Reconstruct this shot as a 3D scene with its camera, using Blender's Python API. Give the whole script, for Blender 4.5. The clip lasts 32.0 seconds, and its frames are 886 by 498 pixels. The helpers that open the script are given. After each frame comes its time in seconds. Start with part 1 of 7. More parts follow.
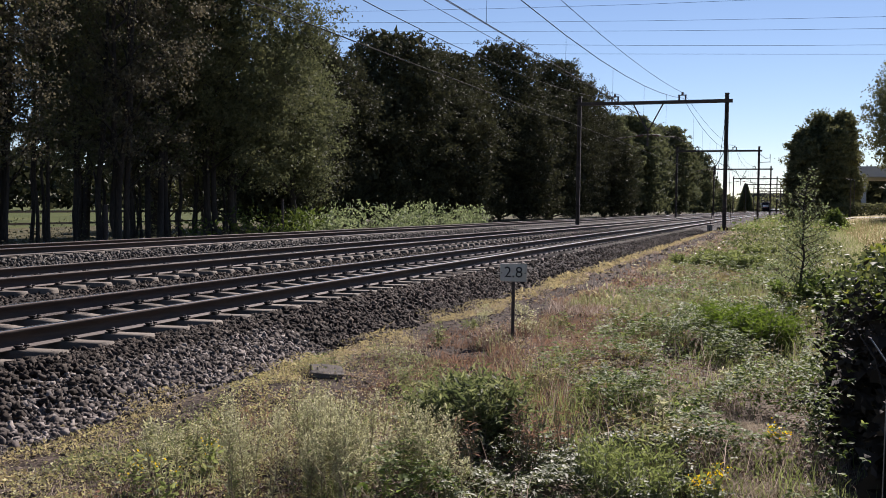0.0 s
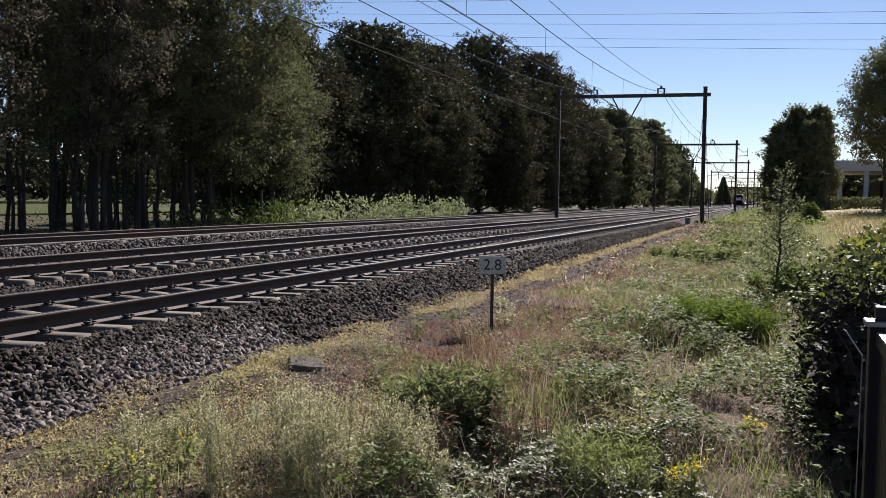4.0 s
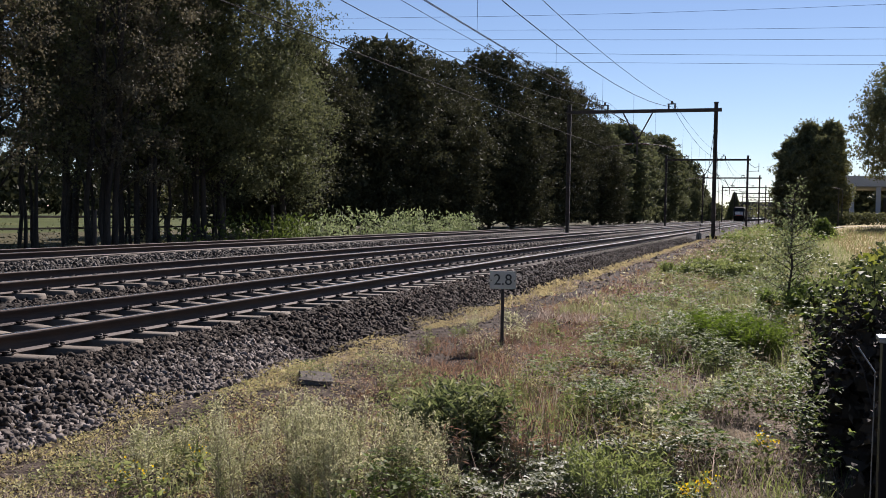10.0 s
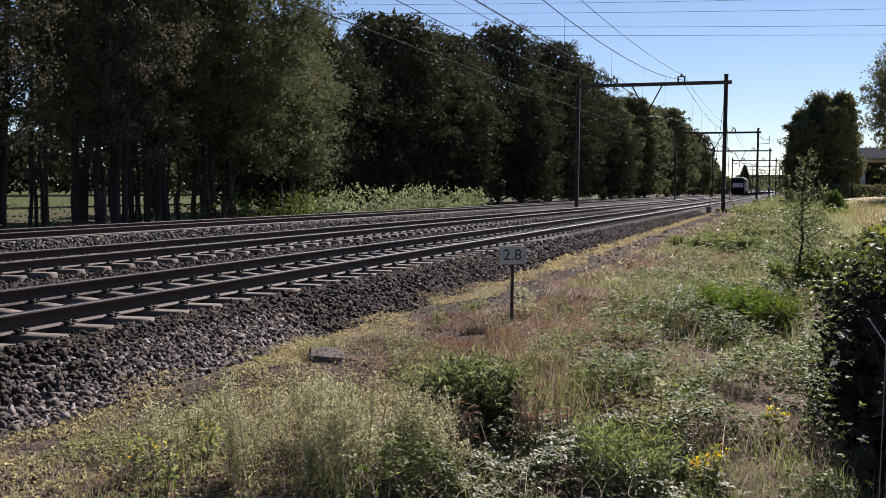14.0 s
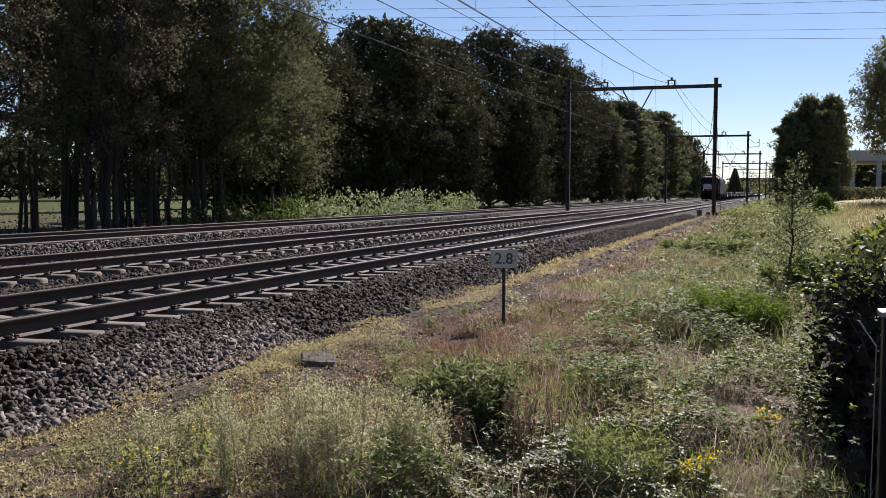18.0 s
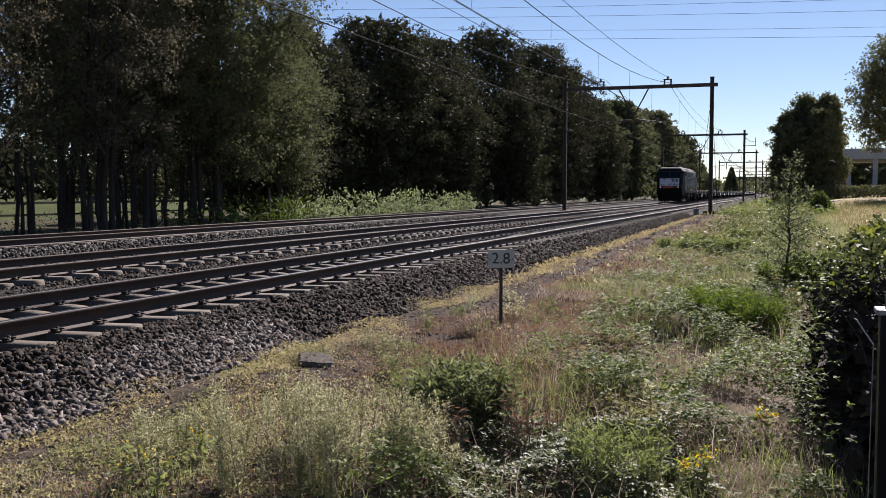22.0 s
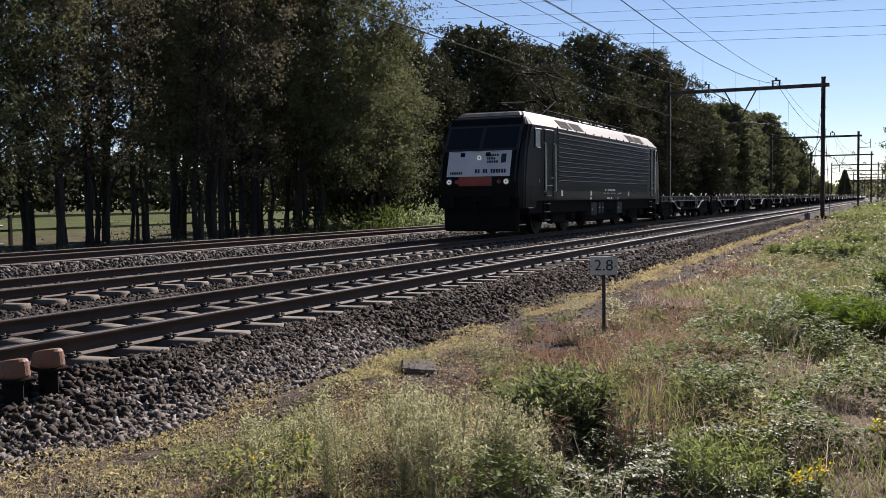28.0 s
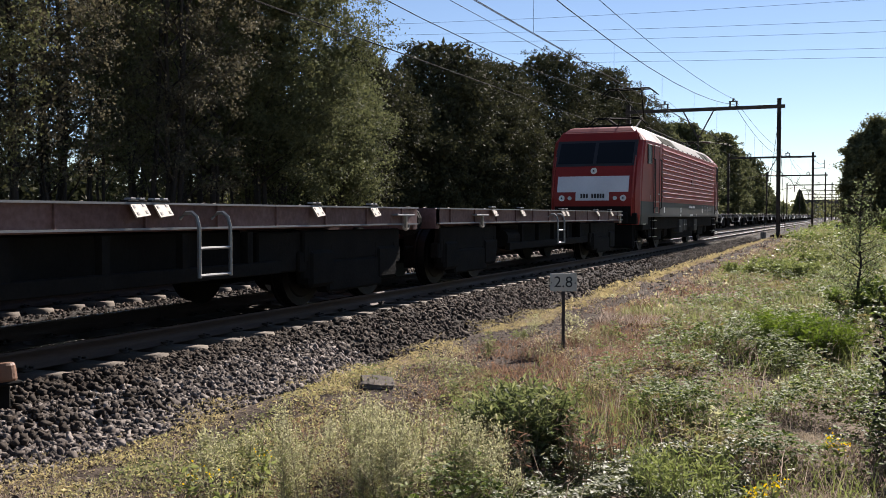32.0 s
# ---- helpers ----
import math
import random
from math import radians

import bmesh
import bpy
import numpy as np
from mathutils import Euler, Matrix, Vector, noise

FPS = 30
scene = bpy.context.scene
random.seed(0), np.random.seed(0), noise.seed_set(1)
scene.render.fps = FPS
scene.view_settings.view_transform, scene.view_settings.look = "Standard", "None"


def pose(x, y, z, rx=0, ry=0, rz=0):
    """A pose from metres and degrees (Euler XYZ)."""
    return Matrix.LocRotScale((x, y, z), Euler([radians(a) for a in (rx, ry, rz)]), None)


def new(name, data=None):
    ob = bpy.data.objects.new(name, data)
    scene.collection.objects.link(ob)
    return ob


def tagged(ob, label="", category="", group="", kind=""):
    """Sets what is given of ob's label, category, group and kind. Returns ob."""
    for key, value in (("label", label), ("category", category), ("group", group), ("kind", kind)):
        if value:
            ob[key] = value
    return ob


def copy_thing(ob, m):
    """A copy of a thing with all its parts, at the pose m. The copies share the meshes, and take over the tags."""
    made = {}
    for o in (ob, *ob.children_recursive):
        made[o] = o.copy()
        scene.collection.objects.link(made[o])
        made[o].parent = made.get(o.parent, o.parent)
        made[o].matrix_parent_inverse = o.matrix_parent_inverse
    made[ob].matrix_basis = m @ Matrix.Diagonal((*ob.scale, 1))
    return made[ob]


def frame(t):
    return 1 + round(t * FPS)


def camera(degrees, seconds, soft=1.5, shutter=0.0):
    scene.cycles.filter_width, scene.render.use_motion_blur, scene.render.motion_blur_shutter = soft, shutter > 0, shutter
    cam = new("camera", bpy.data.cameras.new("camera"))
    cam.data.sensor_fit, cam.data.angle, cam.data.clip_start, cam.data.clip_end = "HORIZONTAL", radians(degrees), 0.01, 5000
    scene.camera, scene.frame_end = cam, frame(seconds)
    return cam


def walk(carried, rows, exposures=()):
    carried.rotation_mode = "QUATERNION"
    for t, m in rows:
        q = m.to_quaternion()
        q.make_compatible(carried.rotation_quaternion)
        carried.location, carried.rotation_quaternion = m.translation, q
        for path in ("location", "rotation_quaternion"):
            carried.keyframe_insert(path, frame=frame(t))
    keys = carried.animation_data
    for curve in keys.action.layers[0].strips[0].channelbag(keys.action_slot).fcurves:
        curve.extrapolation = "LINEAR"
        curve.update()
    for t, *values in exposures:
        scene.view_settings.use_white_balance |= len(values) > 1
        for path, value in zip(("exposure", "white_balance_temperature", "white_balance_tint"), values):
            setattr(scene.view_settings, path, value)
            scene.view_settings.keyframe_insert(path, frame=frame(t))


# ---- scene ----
cam = camera(48.67, 32.0, soft=0.75)
EYE = (0.0, 0.0, 1.114)


def aim(yaw, pitch, roll):
    return pose(*EYE, 0, 0, yaw) @ pose(0, 0, 0, 90 + pitch) @ pose(0, 0, 0, 0, 0, -roll)


# seconds, turn to the left of the track, tilt, lean
walk(cam, [(t, aim(a, b, c)) for t, a, b, c in (
    (0, 19.81, -2.57, -0.65), (0.5, 19.59, -2.67, -0.80), (1, 19.55, -2.68, -0.83), (1.5, 19.60, -2.65, -0.90), (2, 19.55, -2.74, -1.00),
    (2.5, 19.61, -2.83, -0.87), (3, 19.48, -2.82, -0.77), (3.5, 18.56, -3.01, -0.87), (5.5, 18.88, -2.70, -0.72), (6, 19.11, -2.58, -0.84),
    (6.5, 19.20, -2.62, -0.81), (7, 19.16, -2.68, -0.73), (7.5, 19.19, -2.44, -0.70), (8, 19.33, -2.29, -0.70), (8.5, 19.36, -2.23, -0.83),
    (9, 19.35, -2.20, -0.71), (9.5, 19.15, -2.23, -0.84), (10, 19.21, -2.14, -0.94), (10.5, 19.31, -2.13, -0.84), (11, 19.23, -2.57, -0.66),
    (11.5, 19.19, -3.11, -0.57), (12, 18.81, -3.39, -0.59), (12.5, 18.61, -3.53, -0.68), (13, 19.12, -3.53, -0.68), (13.5, 19.66, -3.56, -0.62),
    (14, 19.74, -3.57, -0.45), (14.5, 19.68, -3.55, -0.37), (16.5, 19.67, -3.18, -0.38), (17, 19.57, -3.20, -0.51), (17.5, 19.53, -3.29, -0.34),
    (18, 19.24, -3.33, -0.25), (18.5, 18.90, -3.77, -0.29), (19, 18.99, -3.98, -0.24), (19.5, 19.17, -3.75, -0.11), (20, 19.09, -3.67, -0.15),
    (20.5, 19.09, -3.68, 0.08), (21, 19.12, -3.53, 0.07), (21.5, 19.12, -3.41, 0.01), (22, 19.07, -3.33, -0.01), (22.5, 19.07, -3.48, -0.00),
    (23, 19.06, -3.73, 0.02), (23.5, 18.88, -3.89, -0.15), (24, 18.46, -4.02, -0.28), (24.5, 17.85, -3.86, -0.41), (26.5, 18.76, -2.92, 0.04),
    (27, 19.98, -2.90, 0.12), (27.5, 22.09, -2.99, 0.39), (28, 25.00, -2.87, 0.60), (28.5, 26.88, -2.78, 0.72), (29, 27.22, -2.82, 0.70),
    (29.5, 26.81, -2.97, 0.47), (30, 26.06, -2.78, 0.50), (30.5, 25.05, -2.33, 0.58), (31, 24.40, -2.03, 0.67), (31.5, 23.91, -1.82, 0.40),
    (32, 22.69, -1.97, -0.00),
)], exposures=((0.0, 1.02, 6350, 20), (27.6, 1.02, 6350, 20), (28.9, 1.36, 6950, 13), (30.2, 1.38, 7000, 12), (31.2, 1.24, 6650, 16), (32.0, 1.28, 6600, 16)))

# ---- world and light ----
SUN_EL, SUN_AZ = 34.0, 4.0     # degrees; azimuth to the right of the track
world = bpy.data.worlds.new("sky")
scene.world = world
world.use_nodes = True
wn = world.node_tree
wn.nodes.clear()
sky = wn.nodes.new("ShaderNodeTexSky")
sky.sky_type = "NISHITA"
sky.sun_disc = False
sky.sun_elevation, sky.sun_rotation = radians(SUN_EL), radians(SUN_AZ)
sky.altitude = 1500
sky.air_density, sky.dust_density, sky.ozone_density = 1.0, 0.1, 2.5
bg = wn.nodes.new("ShaderNodeBackground")
bg.inputs["Strength"].default_value = 0.047
wo = wn.nodes.new("ShaderNodeOutputWorld")
wn.links.new(sky.outputs[0], bg.inputs[0])
wn.links.new(bg.outputs[0], wo.inputs[0])

sun = new("sun", bpy.data.lights.new("sun", "SUN"))
sun.data.energy, sun.data.angle, sun.data.color = 5.0, radians(0.53), (1.0, 0.95, 0.87)
to_sun = Vector((math.sin(radians(SUN_AZ)) * math.cos(radians(SUN_EL)), math.cos(radians(SUN_AZ)) * math.cos(radians(SUN_EL)), math.sin(radians(SUN_EL))))
sun.matrix_world = Matrix.Translation((0, 0, 60)) @ to_sun.to_track_quat("Z", "Y").to_matrix().to_4x4()

# ---- materials ----


def mat(name, cols, rough=0.7, metal=0.0, scale=6.0, fine=40.0, bump=0.2, island=0.0, per_object=0.0, spec=0.5, trans=0.0, stretch=(1, 1, 1), coat=0.0):
    """A surface whose colour wanders between the given ones at two scales, with a fine relief."""
    m = bpy.data.materials.new(name)
    m.use_nodes = True
    nt = m.node_tree
    b = nt.nodes["Principled BSDF"]
    b.inputs["Roughness"].default_value = rough
    b.inputs["Metallic"].default_value = metal
    b.inputs["Specular IOR Level"].default_value = spec
    b.inputs["Coat Weight"].default_value = coat
    tc = nt.nodes.new("ShaderNodeTexCoord")
    mp = nt.nodes.new("ShaderNodeMapping")
    mp.inputs["Scale"].default_value = stretch
    nt.links.new(tc.outputs["Object"], mp.inputs[0])
    n1 = nt.nodes.new("ShaderNodeTexNoise")
    n1.inputs["Scale"].default_value = scale
    n1.inputs["Detail"].default_value = 4
    n2 = nt.nodes.new("ShaderNodeTexNoise")
    n2.inputs["Scale"].default_value = fine
    n2.inputs["Detail"].default_value = 3
    nt.links.new(mp.outputs[0], n1.inputs[0])
    nt.links.new(mp.outputs[0], n2.inputs[0])
    mixn = nt.nodes.new("ShaderNodeMix")
    mixn.inputs[0].default_value = 0.4
    nt.links.new(n1.outputs["Fac"], mixn.inputs[2])
    nt.links.new(n2.outputs["Fac"], mixn.inputs[3])
    fac = mixn.outputs[0]
    for amount, kind, out in ((island, "ShaderNodeNewGeometry", "Random Per Island"), (per_object, "ShaderNodeObjectInfo", "Random")):
        if amount:
            g = nt.nodes.new(kind)
            mx = nt.nodes.new("ShaderNodeMix")
            mx.inputs[0].default_value = amount
            nt.links.new(fac, mx.inputs[2])
            nt.links.new(g.outputs[out], mx.inputs[3])
            fac = mx.outputs[0]
    ramp = nt.nodes.new("ShaderNodeValToRGB")
    lo, hi = (0.3, 0.7) if not (island or per_object) else (0.15, 0.85)
    els = ramp.color_ramp.elements
    while len(els) < len(cols):
        els.new(0.5)
    for i, c in enumerate(cols):
        els[i].position = lo + (hi - lo) * i / max(1, len(cols) - 1)
        els[i].color = (*c, 1)
    nt.links.new(fac, ramp.inputs[0])
    nt.links.new(ramp.outputs[0], b.inputs["Base Color"])
    if bump:
        bp = nt.nodes.new("ShaderNodeBump")
        bp.inputs["Strength"].default_value = bump
        bp.inputs["Distance"].default_value = 0.02
        nt.links.new(n2.outputs["Fac"], bp.inputs["Height"])
        nt.links.new(bp.outputs[0], b.inputs["Normal"])
    if trans:
        tr = nt.nodes.new("ShaderNodeBsdfTranslucent")
        hs = nt.nodes.new("ShaderNodeHueSaturation")
        hs.inputs["Value"].default_value = 1.5
        hs.inputs["Saturation"].default_value = 1.15
        nt.links.new(ramp.outputs[0], hs.inputs["Color"])
        nt.links.new(hs.outputs[0], tr.inputs[0])
        ms = nt.nodes.new("ShaderNodeMixShader")
        ms.inputs[0].default_value = trans
        nt.links.new(b.outputs[0], ms.inputs[1])
        nt.links.new(tr.outputs[0], ms.inputs[2])
        nt.links.new(ms.outputs[0], nt.nodes["Material Output"].inputs[0])
    return m


def glow(name, col, strength):
    m = bpy.data.materials.new(name)
    m.use_nodes = True
    b = m.node_tree.nodes["Principled BSDF"]
    b.inputs["Base Color"].default_value = (*col, 1)
    b.inputs["Emission Color"].default_value = (*col, 1)
    b.inputs["Emission Strength"].default_value = strength
    return m


STONE = mat("ballast_stone", [(0.0105, 0.008, 0.0066), (0.03, 0.0235, 0.019), (0.11, 0.088, 0.071)], 0.9, scale=9, fine=70, bump=0.25, island=0.5, spec=0.1)
STONE_TOE = mat("ballast_stone_lighter", [(0.0316, 0.0265, 0.0237), (0.093, 0.0775, 0.0678), (0.279, 0.2448, 0.2203)], 0.9, scale=9, fine=70, bump=0.25, island=0.5, spec=0.1)
STONE_PALE = mat("ballast_stone_pale", [(0.03, 0.026, 0.023), (0.066, 0.058, 0.051), (0.15, 0.135, 0.12)], 0.9, scale=9, fine=70, bump=0.25, island=0.6, spec=0.15)
RAIL = mat("rail_rust", [(0.035, 0.022, 0.016), (0.06, 0.036, 0.024), (0.085, 0.05, 0.032)], 0.75, 0.2, 3, 60, 0.2, stretch=(1, 0.1, 1))
RAIL_TOP = mat("rail_polished", [(0.42, 0.42, 0.43), (0.6, 0.6, 0.61)], 0.22, 1.0, 3, 60, 0.03, stretch=(1, 0.05, 1))
SLEEPER = mat("sleeper_concrete", [(0.0765, 0.0629, 0.051), (0.119, 0.09945, 0.08075), (0.1615, 0.136, 0.1105)], 0.85, scale=3, fine=45, bump=0.3, per_object=0.4, spec=0.15)
CLOD = mat("dry_soil_clod", [(0.042, 0.0312, 0.024), (0.078, 0.06, 0.0456), (0.144, 0.114, 0.08696)], 0.95, scale=8, fine=40, bump=0.3, island=0.6, spec=0.06)
CLIP = mat("fastening_steel", [(0.03, 0.022, 0.018), (0.06, 0.045, 0.035)], 0.7, 0.3, 10, 60, 0.1)
MAST = mat("mast_steel", [(0.035, 0.028, 0.025), (0.06, 0.048, 0.042), (0.09, 0.07, 0.06)], 0.65, 0.2, 2, 30, 0.15, spec=0.25)
WIRE = mat("wire_copper", [(0.008, 0.008, 0.008), (0.014, 0.014, 0.014)], 0.85, 0.0, 2, 30, 0, spec=0.03)
CONCRETE = mat("concrete", [(0.14, 0.125, 0.11), (0.24, 0.215, 0.19)], 0.9, scale=2, fine=40, bump=0.3, spec=0.2)
SLAB = mat("weathered_slab", [(0.08, 0.068, 0.058), (0.13, 0.112, 0.096), (0.19, 0.168, 0.146)], 0.9, scale=7, fine=60, bump=0.4, spec=0.1)
CERAMIC = mat("insulator_brown", [(0.06, 0.03, 0.02), (0.10, 0.05, 0.035)], 0.25, scale=5, bump=0)
BARK = mat("bark", [(0.025, 0.021, 0.018), (0.05, 0.042, 0.036), (0.085, 0.072, 0.06)], 0.9, scale=3, fine=25, bump=0.6, stretch=(1, 1, 0.25), spec=0.15)
LEAF_OAK = mat("leaves_dark", [(0.06552, 0.06916, 0.03823), (0.1129, 0.1165, 0.05824), (0.1911, 0.1893, 0.09096)], 0.7, scale=0.3, fine=3, bump=0, spec=0.08, island=0.45, trans=0.25)
# woodland leaves darkened: the crowns' shaded side is put into the colour
LEAF_WOOD_SHADE = mat("leaves_woodland_shade", [(0.02722, 0.02904, 0.01815), (0.04719, 0.049, 0.02722), (0.08167, 0.08167, 0.04084)], 0.75, scale=0.3, fine=3, bump=0, spec=0.08, island=0.45, trans=0.14)
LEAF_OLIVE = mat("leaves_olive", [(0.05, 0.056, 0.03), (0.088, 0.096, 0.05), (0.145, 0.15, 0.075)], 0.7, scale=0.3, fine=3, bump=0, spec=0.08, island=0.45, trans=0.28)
LITTER = mat("leaf_litter", [(0.055, 0.036, 0.026), (0.11, 0.074, 0.052), (0.2, 0.14, 0.1)], 0.85, scale=1, fine=8, bump=0, island=0.6, trans=0.2, spec=0.08)
LEAF_BROWN = mat("leaves_browning", [(0.06033, 0.05459, 0.03879), (0.09765, 0.08765, 0.0589), (0.158, 0.1408, 0.092)], 0.7, scale=0.3, fine=3, bump=0, spec=0.08, island=0.45, trans=0.26)
LEAF_LIGHT = mat("leaves_light", [(0.04, 0.06, 0.016), (0.072, 0.096, 0.028), (0.112, 0.136, 0.04)], 0.75, scale=0.4, fine=4, bump=0, spec=0.15, island=0.45, trans=0.3)
GRASS_DRY = mat("grass_dry", [(0.1342, 0.1056, 0.08871), (0.221, 0.1786, 0.1478), (0.3316, 0.2801, 0.2364)], 0.75, scale=0.6, fine=5, bump=0, island=0.5, trans=0.45, spec=0.15)
GRASS_RED = mat("grass_reddish", [(0.1023, 0.06138, 0.04371), (0.1581, 0.1004, 0.07161), (0.2232, 0.1535, 0.1097)], 0.75, scale=0.8, fine=5, bump=0, island=0.5, trans=0.45, spec=0.15)
GRASS_GREEN = mat("grass_green", [(0.0935, 0.1086, 0.04721), (0.159, 0.172, 0.07868), (0.2432, 0.2444, 0.1364)], 0.6, scale=0.7, fine=5, bump=0, island=0.5, trans=0.45, spec=0.15)
WEED = mat("weed_leaf", [(0.165, 0.155, 0.075), (0.28, 0.26, 0.128), (0.42, 0.385, 0.225)], 0.7, scale=0.9, fine=6, bump=0, island=0.5, trans=0.45, spec=0.15)
MOSS = mat("moss_yellow", [(0.1905, 0.1587, 0.09442), (0.3175, 0.2667, 0.1494), (0.4445, 0.381, 0.2203)], 0.8, scale=0.9, fine=6, bump=0, island=0.5, trans=0.4, spec=0.15)
BRAMBLE = mat("bramble_leaf", [(0.0439, 0.0661, 0.0186), (0.1071, 0.1409, 0.0424), (0.2325, 0.2721, 0.0991)], 0.57, scale=0.8, fine=6, bump=0, island=0.6, trans=0.4, spec=0.07)
BRAMBLE_GLOSSY = mat("bramble_leaf_glossy", [(0.04, 0.052, 0.02), (0.09, 0.105, 0.04), (0.2, 0.21, 0.09)], 0.52, scale=0.8, fine=6, bump=0, island=0.6, trans=0.32, spec=0.14)
BRAMBLE_OLD = mat("bramble_leaf_yellowing", [(0.09, 0.075, 0.03), (0.18, 0.155, 0.06), (0.31, 0.27, 0.125)], 0.65, scale=0.8, fine=6, bump=0, island=0.6, trans=0.4, spec=0.06)
VINE = mat("vine_leaf", [(0.05967, 0.07293, 0.01657), (0.1061, 0.1193, 0.02983), (0.1724, 0.1757, 0.05635)], 0.6, scale=0.8, fine=6, bump=0, island=0.6, trans=0.5, spec=0.08)
HAY = mat("bleached_hay", [(0.2, 0.165, 0.115), (0.34, 0.29, 0.21), (0.5, 0.44, 0.34)], 0.8, scale=1.2, fine=8, bump=0, island=0.6, trans=0.35, spec=0.12)
HEDGE_LEAF = mat("hedge_leaf", [(0.035, 0.045, 0.02), (0.07, 0.085, 0.036), (0.13, 0.14, 0.06)], 0.6, scale=1, fine=6, bump=0, island=0.6, trans=0.25, spec=0.12)
HERB = mat("herb_leaf", [(0.09622, 0.1163, 0.0422), (0.1603, 0.1861, 0.07035), (0.2438, 0.2616, 0.1172)], 0.6, spec=0.2, scale=0.8, fine=6, bump=0, island=0.5, trans=0.4)
LUSH = mat("lush_leaf", [(0.04534, 0.07124, 0.01425), (0.0842, 0.1198, 0.02591), (0.1425, 0.1813, 0.04858)], 0.6, spec=0.1, scale=0.8, fine=6, bump=0, island=0.5, trans=0.45)
DARK_HERB = mat("dark_herb_leaf", [(0.06896, 0.08446, 0.0356), (0.1173, 0.1351, 0.05933), (0.1932, 0.2027, 0.1009)], 0.6, spec=0.2, scale=1, fine=6, bump=0, island=0.7, trans=0.4)
FLEABANE = mat("fleabane_leaf", [(0.2016, 0.2065, 0.1096), (0.332, 0.3268, 0.1917), (0.4979, 0.47, 0.3424)], 0.7, scale=1, fine=6, bump=0, island=0.5, trans=0.45, spec=0.15)
REED = mat("grey_green_leaf", [(0.0936, 0.12, 0.0576), (0.156, 0.184, 0.0936), (0.234, 0.264, 0.1512)], 0.6, scale=1, fine=6, bump=0, island=0.5, trans=0.4, spec=0.15)
YELLOW = mat("yellow_petal", [(0.65, 0.45, 0.02), (0.8, 0.6, 0.04)], 0.6, scale=3, bump=0, trans=0.3)
STALK = mat("stalk", [(0.16, 0.14, 0.085), (0.24, 0.20, 0.13)], 0.8, scale=3, bump=0)
CHARCOAL = mat("black_paint", [(0.0044, 0.0044, 0.00495), (0.00715, 0.00715, 0.0077)], 0.42, scale=1.5, fine=20, bump=0.03, spec=0.1)
GREY_DARK = mat("dark_grey_paint", [(0.007, 0.007, 0.00735), (0.0112, 0.0112, 0.01155)], 0.5, scale=1.5, fine=20, bump=0.03, spec=0.1)
ROOF_GREY = mat("light_grey_roof", [(0.05737, 0.05737, 0.05737), (0.07762, 0.07762, 0.07598)], 0.65, scale=1.2, fine=15, bump=0.05, spec=0.1)
RED = mat("traffic_red_paint", [(0.19, 0.015, 0.012), (0.25, 0.022, 0.017)], 0.45, scale=1.2, fine=15, bump=0.03, spec=0.22)
RED_DULL = mat("faded_red_paint", [(0.25, 0.03, 0.02), (0.33, 0.05, 0.03)], 0.5, scale=1.2, fine=15, bump=0.03)
BAND_GREY = mat("grey_band_paint", [(0.03105, 0.0326, 0.03105), (0.04399, 0.04657, 0.0445)], 0.6, scale=1.4, fine=18, bump=0.03, spec=0.35)
BOX_GREY = mat("equipment_grey", [(0.0325, 0.0325, 0.0325), (0.04875, 0.04875, 0.04713)], 0.6, scale=3, fine=25, bump=0.05, spec=0.2)
BAND_PALE = mat("faded_lettering", [(0.2, 0.2, 0.2), (0.26, 0.26, 0.26)], 0.7, scale=5, bump=0, spec=0.2)
BLUE = mat("label_blue", [(0.03, 0.07, 0.25), (0.04, 0.1, 0.32)], 0.6, scale=5, bump=0)
MESH_GREY = mat("grille_mesh", [(0.085, 0.083, 0.076), (0.13, 0.128, 0.118)], 1.0, scale=40, fine=120, bump=0.2, spec=0.0)
WHITE = mat("white_panel_paint", [(0.52, 0.52, 0.54), (0.66, 0.66, 0.67)], 0.5, scale=1.5, fine=25, bump=0.05)
LABEL = mat("label_white", [(0.55, 0.55, 0.53), (0.7, 0.7, 0.68)], 0.6, scale=4, bump=0)
SIGN_WHITE = mat("sign_white", [(0.44, 0.408, 0.3432), (0.54, 0.4992, 0.4224)], 0.6, scale=5, bump=0)
RIB_BLACK = mat("rib_black_paint", [(0.006, 0.006, 0.0065), (0.011, 0.011, 0.011)], 0.55, scale=2, fine=20, bump=0.03, spec=0.06, stretch=(1, 0.2, 1))
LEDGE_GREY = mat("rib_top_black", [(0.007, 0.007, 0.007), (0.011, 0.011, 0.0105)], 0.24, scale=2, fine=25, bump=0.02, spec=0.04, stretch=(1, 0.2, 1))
# paler than RIB_RED: paints the sunlit line on the rib tops; emblem too
LEDGE_RED = mat("rib_highlight_and_emblem_red", [(0.15, 0.06, 0.052), (0.2, 0.095, 0.083)], 0.55, scale=2, fine=25, bump=0.03, spec=0.25, stretch=(1, 0.2, 1))
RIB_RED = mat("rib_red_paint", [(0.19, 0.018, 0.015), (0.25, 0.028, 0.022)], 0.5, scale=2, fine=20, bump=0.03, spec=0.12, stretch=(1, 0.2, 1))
CREAM = mat("cream_paint", [(0.2604, 0.2108, 0.155), (0.3472, 0.2914, 0.2232)], 0.6, scale=8, fine=50, bump=0)
STRAW = mat("straw_grass", [(0.0975, 0.08197, 0.0432), (0.1539, 0.128, 0.0702), (0.2155, 0.1792, 0.108)], 0.75, scale=0.5, fine=4, bump=0, island=0.5, trans=0.45, spec=0.15)
